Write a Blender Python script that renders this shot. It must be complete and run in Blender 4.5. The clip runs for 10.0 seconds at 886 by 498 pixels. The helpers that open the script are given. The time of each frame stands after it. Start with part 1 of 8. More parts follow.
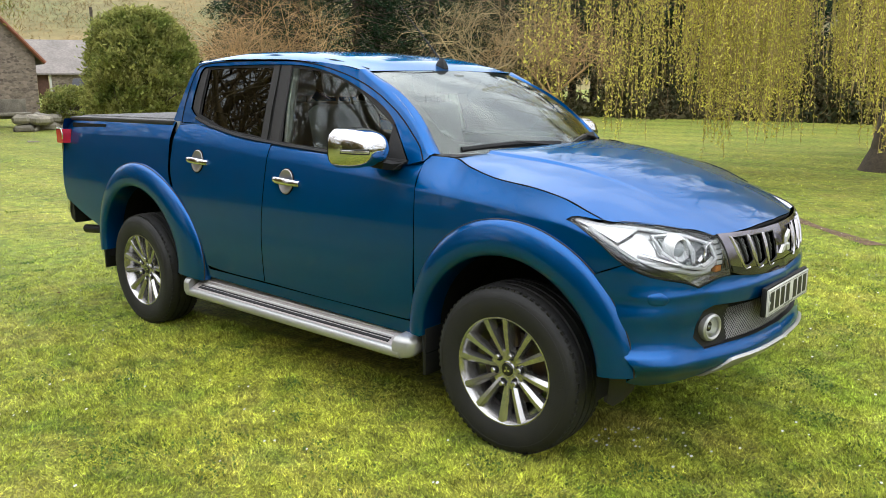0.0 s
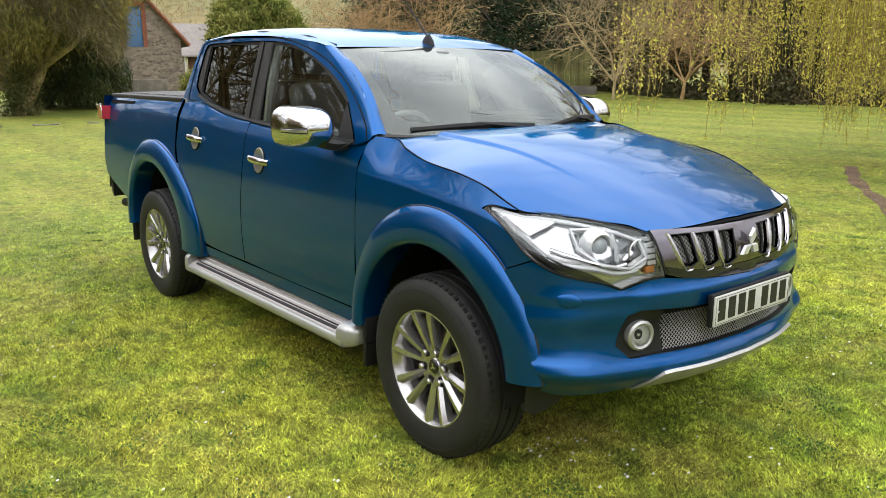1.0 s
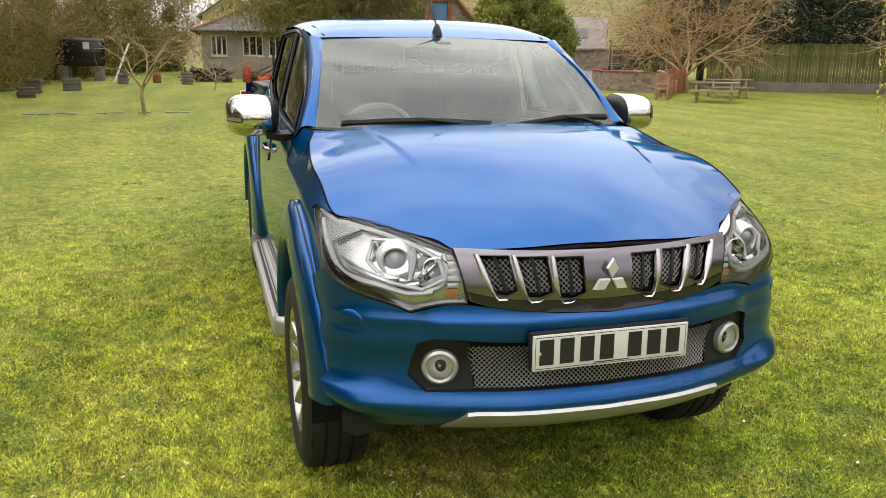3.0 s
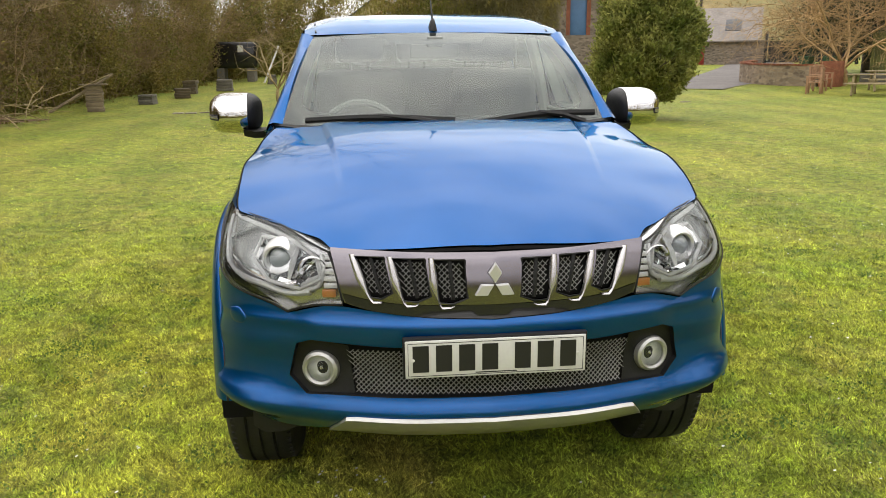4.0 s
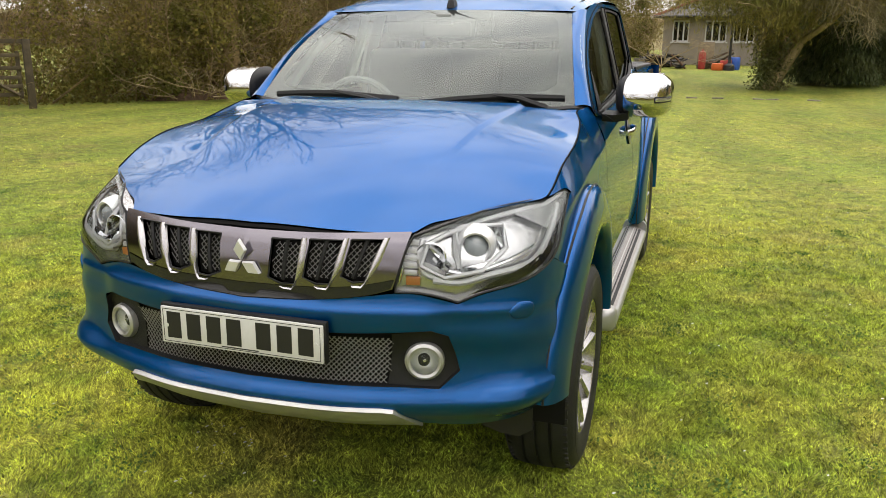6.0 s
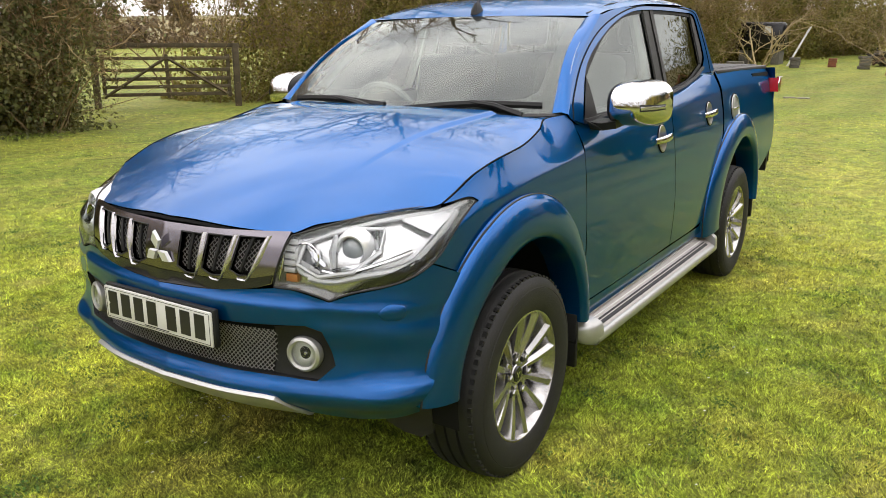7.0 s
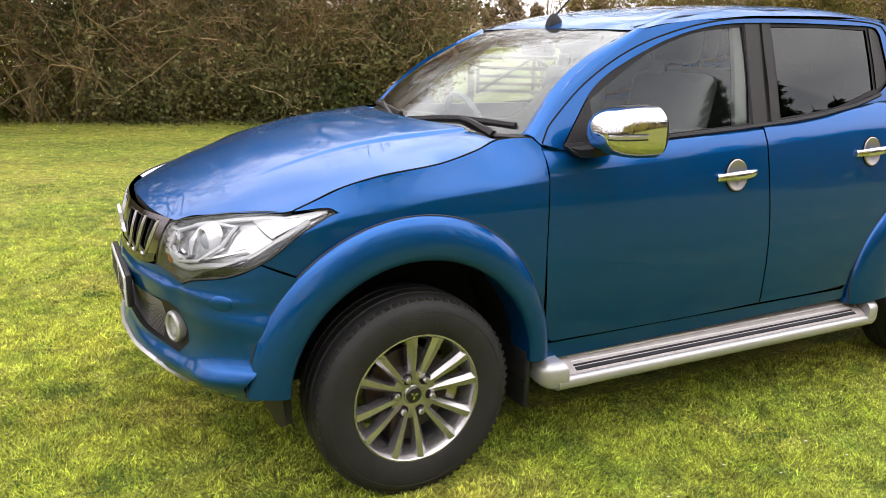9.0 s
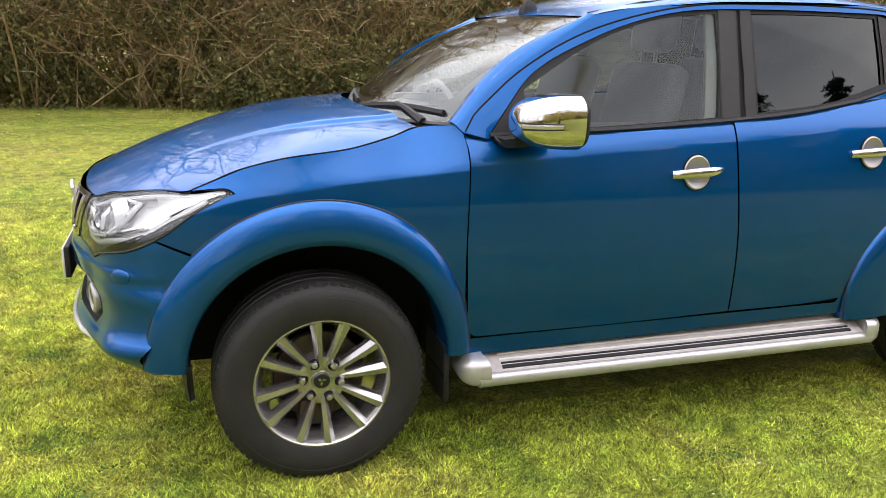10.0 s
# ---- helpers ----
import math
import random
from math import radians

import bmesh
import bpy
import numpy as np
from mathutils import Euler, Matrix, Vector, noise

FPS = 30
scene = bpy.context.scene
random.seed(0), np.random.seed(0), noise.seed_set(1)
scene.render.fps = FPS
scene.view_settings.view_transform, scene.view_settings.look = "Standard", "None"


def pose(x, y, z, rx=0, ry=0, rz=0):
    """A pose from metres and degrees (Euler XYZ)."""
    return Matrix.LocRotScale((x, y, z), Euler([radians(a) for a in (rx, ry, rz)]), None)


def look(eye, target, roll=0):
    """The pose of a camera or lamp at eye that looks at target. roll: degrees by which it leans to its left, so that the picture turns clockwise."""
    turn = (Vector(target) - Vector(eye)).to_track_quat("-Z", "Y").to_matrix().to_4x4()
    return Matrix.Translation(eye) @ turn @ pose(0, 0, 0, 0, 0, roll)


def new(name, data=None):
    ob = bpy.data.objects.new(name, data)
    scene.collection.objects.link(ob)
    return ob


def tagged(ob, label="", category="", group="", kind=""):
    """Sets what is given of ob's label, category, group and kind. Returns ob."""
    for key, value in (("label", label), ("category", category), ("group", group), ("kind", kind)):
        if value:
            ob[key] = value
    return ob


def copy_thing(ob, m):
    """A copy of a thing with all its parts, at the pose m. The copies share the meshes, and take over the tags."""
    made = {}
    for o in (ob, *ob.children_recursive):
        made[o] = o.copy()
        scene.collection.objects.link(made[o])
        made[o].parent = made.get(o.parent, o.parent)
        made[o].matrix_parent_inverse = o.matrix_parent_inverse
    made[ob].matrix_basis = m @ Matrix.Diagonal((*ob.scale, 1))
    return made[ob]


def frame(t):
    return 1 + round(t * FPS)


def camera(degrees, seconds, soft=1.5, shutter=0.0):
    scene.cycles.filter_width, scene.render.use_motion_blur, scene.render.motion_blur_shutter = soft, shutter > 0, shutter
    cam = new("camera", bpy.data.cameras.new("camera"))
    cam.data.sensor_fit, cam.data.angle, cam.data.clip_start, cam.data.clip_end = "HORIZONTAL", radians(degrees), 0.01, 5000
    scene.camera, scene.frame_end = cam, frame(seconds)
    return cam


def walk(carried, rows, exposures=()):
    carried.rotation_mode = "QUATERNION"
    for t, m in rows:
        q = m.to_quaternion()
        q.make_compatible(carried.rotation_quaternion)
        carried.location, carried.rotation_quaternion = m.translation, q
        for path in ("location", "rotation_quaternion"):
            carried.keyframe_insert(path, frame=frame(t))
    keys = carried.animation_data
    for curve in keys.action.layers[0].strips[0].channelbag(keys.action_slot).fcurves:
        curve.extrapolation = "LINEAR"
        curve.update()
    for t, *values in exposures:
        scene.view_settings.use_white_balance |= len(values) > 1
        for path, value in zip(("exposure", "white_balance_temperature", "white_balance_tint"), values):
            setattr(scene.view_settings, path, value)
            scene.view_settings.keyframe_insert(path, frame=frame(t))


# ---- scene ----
cam = camera(59.0, 10.0, soft=0.8)
PATH = [
    (0, (3.378, -3.424, 1.519), (2.099, -1.941, 1.115), -0.3),
    (0.5, (3.574, -3.032, 1.514), (2.188, -1.659, 1.076), -0.2),
    (1, (3.821, -2.671, 1.489), (2.309, -1.438, 1.045), -0.1),
    (1.5, (4.024, -2.287, 1.492), (2.397, -1.216, 1.038), 0.0),
    (2, (4.139, -1.856, 1.493), (2.411, -0.961, 1.032), 0.2),
    (2.5, (4.307, -1.472, 1.48), (2.496, -0.757, 1.025), 0.6),
    (2.7, (4.349, -1.346, 1.492), (2.515, -0.692, 1.034), 0.7),
    (3.8, (4.432, -0.496, 1.47), (2.504, -0.238, 1.002), -0.6),
    (4, (4.451, -0.351, 1.478), (2.516, -0.163, 1.009), -0.6),
    (4.5, (4.424, 0.018, 1.455), (2.482, 0.026, 0.977), -0.5),
    (5, (4.366, 0.403, 1.46), (2.435, 0.219, 0.972), -0.2),
    (5.5, (4.319, 0.803, 1.465), (2.421, 0.416, 0.967), 0.1),
    (6, (4.172, 1.183, 1.446), (2.331, 0.584, 0.943), 0.5),
    (6.2, (4.112, 1.327, 1.465), (2.302, 0.643, 0.96), 0.6),
    (7.3, (3.69, 2.272, 1.496), (2.167, 1.078, 0.99), -0.2),
    (7.5, (3.576, 2.391, 1.517), (2.118, 1.12, 1.011), -0.1),
    (8, (3.269, 2.73, 1.524), (1.995, 1.273, 1.024), 0.4),
    (8.5, (2.927, 2.984, 1.529), (1.864, 1.366, 1.027), 1.0),
    (9, (2.575, 3.142, 1.548), (1.698, 1.42, 1.033), 1.2),
    (9.5, (2.252, 3.316, 1.541), (1.531, 1.524, 1.023), 1.5),
    (10, (1.891, 3.375, 1.53), (1.295, 1.542, 0.996), 1.6),
]
walk(cam, [(t, look(eye, target, roll)) for t, eye, target, roll in PATH], [(0.0, 0.82, 6200, 10), (2.5, 0.64, 6750, 12), (4.0, 0.55, 6850, 11), (6.0, 0.60, 6850, 12), (7.5, 0.80, 6600, 15), (9.0, 1.02, 6550, 20), (10.0, 1.12, 6450, 20)])

# ---- world and light: bright overcast spring day ----
world = bpy.data.worlds.new("overcast_sky")
scene.world = world
world.use_nodes = True
_n, _l = world.node_tree.nodes, world.node_tree.links
_n.clear()
SUN_UP, SUN_ROUND = 48.0, 205.0
sky = _n.new("ShaderNodeTexSky")
sky.sky_type, sky.sun_disc = "NISHITA", False
sky.sun_elevation, sky.sun_rotation = radians(SUN_UP), radians(SUN_ROUND)
geo = _n.new("ShaderNodeTexCoord")
cloud_map = _n.new("ShaderNodeMapping")
cloud_map.inputs["Scale"].default_value = (1.0, 1.0, 2.6)
cloud = _n.new("ShaderNodeTexNoise")
cloud.inputs["Scale"].default_value, cloud.inputs["Detail"].default_value = 3.2, 7.0
cloud.inputs["Roughness"].default_value = 0.55
ramp = _n.new("ShaderNodeValToRGB")
ramp.color_ramp.elements[0].position, ramp.color_ramp.elements[1].position = 0.36, 0.60
ramp.color_ramp.elements[0].color = (7.4, 7.5, 7.9, 1)
ramp.color_ramp.elements[1].color = (12.8, 12.7, 12.4, 1)
veil = _n.new("ShaderNodeMixRGB")
veil.inputs["Fac"].default_value = 0.88
back = _n.new("ShaderNodeBackground")
back.inputs["Strength"].default_value = 0.15
out = _n.new("ShaderNodeOutputWorld")
up = _n.new("ShaderNodeSeparateXYZ")
rise = _n.new("ShaderNodeMapRange")
for _key, _v in (("From Min", 0.0), ("From Max", 1.0), ("To Min", 0.52), ("To Max", 1.25)):
    rise.inputs[_key].default_value = _v
dome = _n.new("ShaderNodeMixRGB")
dome.blend_type = "MULTIPLY"
dome.inputs["Fac"].default_value = 1.0
_l.new(geo.outputs["Generated"], up.inputs["Vector"])
_l.new(up.outputs["Z"], rise.inputs["Value"])
_l.new(rise.outputs["Result"], dome.inputs["Color2"])
_l.new(geo.outputs["Generated"], cloud_map.inputs["Vector"])
_l.new(cloud_map.outputs["Vector"], cloud.inputs["Vector"])
_l.new(cloud.outputs["Fac"], ramp.inputs["Fac"])
_l.new(sky.outputs["Color"], veil.inputs["Color1"])
_l.new(ramp.outputs["Color"], veil.inputs["Color2"])
_l.new(veil.outputs["Color"], dome.inputs["Color1"])
_l.new(dome.outputs["Color"], back.inputs["Color"])
_l.new(back.outputs["Background"], out.inputs["Surface"])

sun_data = bpy.data.lights.new("sun", "SUN")
sun_data.energy, sun_data.angle, sun_data.color = 0.6, radians(170), (1.0, 0.95, 0.88)
sun = new("sun", sun_data)
_a, _e = radians(SUN_ROUND), radians(SUN_UP)
sun.matrix_world = look((0, 0, 30), Vector((0, 0, 30)) - Vector((math.sin(_a) * math.cos(_e), math.cos(_a) * math.cos(_e), math.sin(_e))))
scene.view_settings.exposure = 0.80

# ---- materials ----
def material(name, colour, rough=0.6, metal=0.0, vary=0.0, scale=8.0, bump=0.0, bump_scale=60.0, coat=0.0, second=None, spec=0.5, random_amount=0.0, island=0.0, detail=6.0, dirt=None, dirt_amount=0.0, dirt_scale=1.5):
    """Principled surface with coarse and fine variation, a bump and an optional dirt layer, in metres."""
    m = bpy.data.materials.new(name)
    m.use_nodes = True
    n, l = m.node_tree.nodes, m.node_tree.links
    b = n["Principled BSDF"]
    b.inputs["Base Color"].default_value = (*colour, 1)
    b.inputs["Roughness"].default_value, b.inputs["Metallic"].default_value = rough, metal
    b.inputs["Specular IOR Level"].default_value = spec
    b.inputs["Coat Weight"].default_value, b.inputs["Coat Roughness"].default_value = coat, 0.03
    where = n.new("ShaderNodeTexCoord").outputs["Object"]
    colour_out = None

    def noise_at(s, d=detail):
        t = n.new("ShaderNodeTexNoise")
        t.inputs["Scale"].default_value, t.inputs["Detail"].default_value = s, d
        l.new(where, t.inputs["Vector"])
        return t.outputs["Fac"]

    def mix(kind, fac, a, c):
        x = n.new("ShaderNodeMixRGB")
        x.blend_type = kind
        for value, socket in ((fac, x.inputs["Fac"]), (a, x.inputs["Color1"]), (c, x.inputs["Color2"])):
            if isinstance(value, (int, float)):
                socket.default_value = value
            elif isinstance(value, tuple):
                socket.default_value = (*value, 1)
            else:
                l.new(value, socket)
        return x.outputs["Color"]

    def spread(value, low, high):
        r = n.new("ShaderNodeMapRange")
        r.inputs["From Min"].default_value, r.inputs["From Max"].default_value = 0.35, 0.65
        r.inputs["To Min"].default_value, r.inputs["To Max"].default_value = low, high
        l.new(value, r.inputs["Value"])
        return r.outputs["Result"]

    if vary or second:
        other = second or tuple(min(1, c * (1 - vary)) for c in colour)
        first = mix("MIX", spread(noise_at(scale), 0, 1), colour, other)
        fine = spread(noise_at(scale * 9), 1 - vary * 0.6, 1 + vary * 0.4)
        colour_out = mix("MULTIPLY", 1.0, first, fine)
    for amount, node, socket in ((random_amount, "ShaderNodeObjectInfo", "Random"), (island, "ShaderNodeNewGeometry", "Random Per Island")):
        if amount:
            r = n.new("ShaderNodeMapRange")
            r.inputs["To Min"].default_value, r.inputs["To Max"].default_value = 1 - amount, 1 + amount
            l.new(n.new(node).outputs[socket], r.inputs["Value"])
            colour_out = mix("MULTIPLY", 1.0, colour_out if colour_out is not None else colour, r.outputs["Result"])
    if dirt:
        fac = n.new("ShaderNodeMath")
        fac.operation = "MULTIPLY"
        fac.inputs[1].default_value = dirt_amount
        l.new(spread(noise_at(dirt_scale, 9.0), 0, 1), fac.inputs[0])
        colour_out = mix("MIX", fac.outputs[0], colour_out if colour_out is not None else colour, dirt)
    if colour_out is not None:
        l.new(colour_out, b.inputs["Base Color"])
    if bump:
        bm_node = n.new("ShaderNodeBump")
        bm_node.inputs["Strength"].default_value, bm_node.inputs["Distance"].default_value = 1.0, bump
        l.new(noise_at(bump_scale), bm_node.inputs["Height"])
        l.new(bm_node.outputs["Normal"], b.inputs["Normal"])
    return m


def glass_material(name, tint, ior=1.5, gain=1.0):
    """A thin pane: tinted see-through, with a mirror layer by Fresnel."""
    m = bpy.data.materials.new(name)
    m.use_nodes = True
    n, l = m.node_tree.nodes, m.node_tree.links
    n.clear()
    clear, gloss, mixer, fres, o = (n.new("ShaderNode" + k) for k in ("BsdfTransparent", "BsdfGlossy", "MixShader", "Fresnel", "OutputMaterial"))
    clear.inputs["Color"].default_value = (*tint, 1)
    gloss.inputs["Roughness"].default_value = 0.01
    gloss.inputs["Color"].default_value = (0.94, 1.0, 0.97, 1)
    fres.inputs["IOR"].default_value = ior
    l.new(fres.outputs["Fac"], mixer.inputs["Fac"])
    l.new(clear.outputs[0], mixer.inputs[1])
    l.new(gloss.outputs[0], mixer.inputs[2])
    l.new(mixer.outputs[0], o.inputs["Surface"])
    return m


def leaf_material(name, colour, second, glow=0.35, scale=0.8, rough=0.55):
    """Foliage: diffuse with some light let through, varied leaf by leaf."""
    m = bpy.data.materials.new(name)
    m.use_nodes = True
    n, l = m.node_tree.nodes, m.node_tree.links
    b = n["Principled BSDF"]
    b.inputs["Roughness"].default_value = rough
    b.inputs["Specular IOR Level"].default_value = 0.15
    t = n.new("ShaderNodeTexNoise")
    t.inputs["Scale"].default_value, t.inputs["Detail"].default_value = scale, 5
    l.new(n.new("ShaderNodeTexCoord").outputs["Object"], t.inputs["Vector"])
    r = n.new("ShaderNodeMapRange")
    r.inputs["From Min"].default_value, r.inputs["From Max"].default_value = 0.32, 0.68
    l.new(t.outputs["Fac"], r.inputs["Value"])
    x = n.new("ShaderNodeMixRGB")
    x.inputs["Color1"].default_value, x.inputs["Color2"].default_value = (*colour, 1), (*second, 1)
    l.new(r.outputs["Result"], x.inputs["Fac"])
    v = n.new("ShaderNodeMapRange")
    v.inputs["To Min"].default_value, v.inputs["To Max"].default_value = 0.6, 1.4
    l.new(n.new("ShaderNodeNewGeometry").outputs["Random Per Island"], v.inputs["Value"])
    y = n.new("ShaderNodeMixRGB")
    y.blend_type = "MULTIPLY"
    y.inputs["Fac"].default_value = 1
    l.new(x.outputs["Color"], y.inputs["Color1"])
    l.new(v.outputs["Result"], y.inputs["Color2"])
    l.new(y.outputs["Color"], b.inputs["Base Color"])
    tr, mx = n.new("ShaderNodeBsdfTranslucent"), n.new("ShaderNodeMixShader")
    l.new(y.outputs["Color"], tr.inputs["Color"])
    mx.inputs["Fac"].default_value = glow
    l.new(b.outputs[0], mx.inputs[1])
    l.new(tr.outputs[0], mx.inputs[2])
    l.new(mx.outputs[0], n["Material Output"].inputs["Surface"])
    return m


BLUE = material("blue_metallic_paint", (0.0002, 0.072, 0.255), 0.36, 0.82, coat=1.0, vary=0.05, scale=0.8, second=(0.0002, 0.069, 0.245), spec=0.0)
BLUE.node_tree.nodes["Principled BSDF"].inputs["Specular Tint"].default_value = (0.0, 0.66, 0.92, 1)
BLUE.node_tree.nodes["Principled BSDF"].inputs["Coat IOR"].default_value = 1.36
CHROME = material("chrome", (0.6068, 0.6068, 0.6068), 0.05, 1.0)
DARK_CHROME = material("smoked_chrome", (0.2052, 0.1908, 0.2124), 0.17, 1.0)
SILVER = material("silver_paint", (0.432, 0.432, 0.4176), 0.36, 0.65, vary=0.06, scale=5.0)
ALLOY = material("machined_alloy", (0.42, 0.41, 0.40), 0.19, 0.88, vary=0.08, scale=14.0)
BLACK = material("black_plastic", (0.0085, 0.0085, 0.009), 0.55, vary=0.25, scale=10.0, bump=0.0006, bump_scale=500, spec=0.35)
GREY_PLASTIC = material("grey_plastic", (0.017, 0.016, 0.0165), 0.5, vary=0.15, scale=10.0, bump=0.0004, bump_scale=500, spec=0.4)
GLOSS_BLACK = material("gloss_black", (0.012, 0.012, 0.013), 0.1)
UNDER = material("underbody_black", (0.0045, 0.0045, 0.0045), 0.8, spec=0.2)
RUBBER = material("tyre_rubber", (0.0062, 0.0062, 0.0066), 0.66, vary=0.3, scale=20.0, bump=0.0015, bump_scale=180, dirt=(0.024, 0.022, 0.018), dirt_amount=0.3, dirt_scale=9.0)
MESH_METAL = material("steel_mesh", (0.27, 0.265, 0.27), 0.38, 0.3)
PLATE = material("plate_white", (0.5616, 0.5616, 0.54), 0.3, vary=0.04, scale=10)
INK = material("black_ink", (0.01, 0.01, 0.01), 0.5)
STEP_GREY = material("step_tread_grey", (0.40, 0.37, 0.35), 0.5, 0.25, vary=0.15, scale=25.0)
STEP_WARM = material("step_board_silver", (0.4608, 0.432, 0.4032), 0.45, 0.3, vary=0.12, scale=8.0, dirt=(0.3, 0.25, 0.2), dirt_amount=0.35, dirt_scale=5.0)
LAMP_SILVER = material("lamp_reflector", (0.85, 0.85, 0.85), 0.12, 1.0)
LAMP_GREY = material("lamp_housing", (0.50, 0.495, 0.49), 0.20, 0.80, bump=0.0015, bump_scale=45)
LAMP_WHITE = material("frosted_reflector", (0.62, 0.62, 0.62), 0.25, 0.3)
FOG_WHITE = material("fog_reflector", (0.66, 0.66, 0.64), 0.18, 0.15)
LAMP_DARK = material("lamp_chamber", (0.10, 0.10, 0.105), 0.22, 0.5)
PROJECTOR = material("projector_glass", (0.20, 0.22, 0.23), 0.04, 0.0, coat=1.0)
DARK_LENS = material("smoked_red_lens", (0.018, 0.004, 0.005), 0.08, coat=1.0)
EMBLEM = material("brushed_emblem", (0.6, 0.6, 0.6075), 0.22, 0.35)
RIB = material("satin_grille_rib", (0.4588, 0.444, 0.4514), 0.22, 0.80)
RED_LENS = material("red_lens", (0.42, 0.012, 0.02), 0.08, coat=1.0)
AMBER = material("amber_bulb", (0.62, 0.22, 0.07), 0.2, coat=1.0)
CUP = material("handle_cup_chrome", (0.3456, 0.3312, 0.3312), 0.30, 0.85)
TRIM_CREAM = material("cabin_lining_cream", (0.74, 0.73, 0.67), 0.8, vary=0.05, scale=6)
TRIM_GREY = material("cabin_plastic_grey", (0.23, 0.24, 0.23), 0.6, vary=0.1, scale=6)
SEAT_CLOTH = material("seat_leather", (0.14, 0.14, 0.142), 0.5, vary=0.15, scale=12)
GLASS = glass_material("windscreen_glass", (0.92, 0.985, 0.945), 1.70)
DOOR_GLASS = glass_material("door_glass", (0.72, 0.79, 0.76), 1.56)
PRIVACY = glass_material("privacy_glass", (0.05, 0.05, 0.055), 1.5)
LENS = glass_material("lamp_lens", (0.96, 0.97, 0.98), 1.45)

# ---- mesh helpers ----
from mathutils.geometry import delaunay_2d_cdt


def curve1(*pts):
    """A smooth function through control points (a, b), vectorised."""
    px, py = np.array([p[0] for p in pts], float), np.array([p[1] for p in pts], float)
    if px[0] > px[-1]:
        px, py = px[::-1], py[::-1]
    d = np.diff(py) / np.diff(px)
    m = np.empty(len(px))
    m[0], m[-1] = d[0], d[-1]
    m[1:-1] = np.where(d[1:] * d[:-1] > 0, 2 * d[1:] * d[:-1] / (d[1:] + d[:-1] + 1e-12), 0)

    def f(x):
        x = np.clip(np.asarray(x, float), px[0], px[-1])
        i = np.clip(np.searchsorted(px, x) - 1, 0, len(px) - 2)
        h = px[i + 1] - px[i]
        t = (x - px[i]) / h
        return (2 * t**3 - 3 * t**2 + 1) * py[i] + (t**3 - 2 * t**2 + t) * h * m[i] + (3 * t**2 - 2 * t**3) * py[i + 1] + (t**3 - t**2) * h * m[i + 1]

    return f


def smooth_line(pts, step):
    """Points along a Catmull-Rom curve through pts (any dimension), about step apart, both ends kept."""
    p = np.array(pts, float)
    if len(p) == 2:
        n = max(1, int(np.linalg.norm(p[1] - p[0]) / step))
        return [p[0] + (p[1] - p[0]) * k / n for k in range(n + 1)]
    q = np.vstack([2 * p[0] - p[1], p, 2 * p[-1] - p[-2]])
    out = []
    for i in range(1, len(q) - 2):
        n = max(1, int(np.linalg.norm(q[i + 1] - q[i]) / step))
        for k in range(n):
            t = k / n
            out.append(0.5 * (2 * q[i] + (q[i + 1] - q[i - 1]) * t + (2 * q[i - 1] - 5 * q[i] + 4 * q[i + 1] - q[i + 2]) * t**2 + (3 * q[i] - q[i - 1] - 3 * q[i + 1] + q[i + 2]) * t**3))
    return out + [p[-1]]


def outline(segments, step):
    """A closed outline from curve segments that meet at corners."""
    out = []
    for s in segments:
        out += smooth_line(s, step)[:-1]
    return np.array(out)


def inside(poly, pts):
    x, y = pts[:, 0], pts[:, 1]
    ok = np.zeros(len(pts), bool)
    for (ax, ay), (bx, by) in zip(poly, np.roll(poly, -1, 0)):
        hit = (ay > y) != (by > y)
        ok ^= hit & (x < (bx - ax) * (y - ay) / (by - ay + 1e-15) + ax)
    return ok


def mesh_from(name, verts, faces, mat, smooth=True, normals=None):
    me = bpy.data.meshes.new(name)
    me.from_pydata([tuple(v) for v in verts], [], faces)
    me.materials.append(mat)
    if smooth:
        me.polygons.foreach_set("use_smooth", np.ones(len(me.polygons), bool))
    if normals is not None:
        me.normals_split_custom_set_from_vertices([tuple(v) for v in normals])
    me.update()
    return me


def thing(name, label, category, m=None, group="", kind=""):
    ob = new(name)
    if m is not None:
        ob.matrix_world = m
    return tagged(ob, label, category, group, kind)


def part(name, me, parent, label="", m=None):
    ob = new(name, me)
    ob.parent = parent
    if m is not None:
        ob.matrix_basis = m
    return tagged(ob, label)


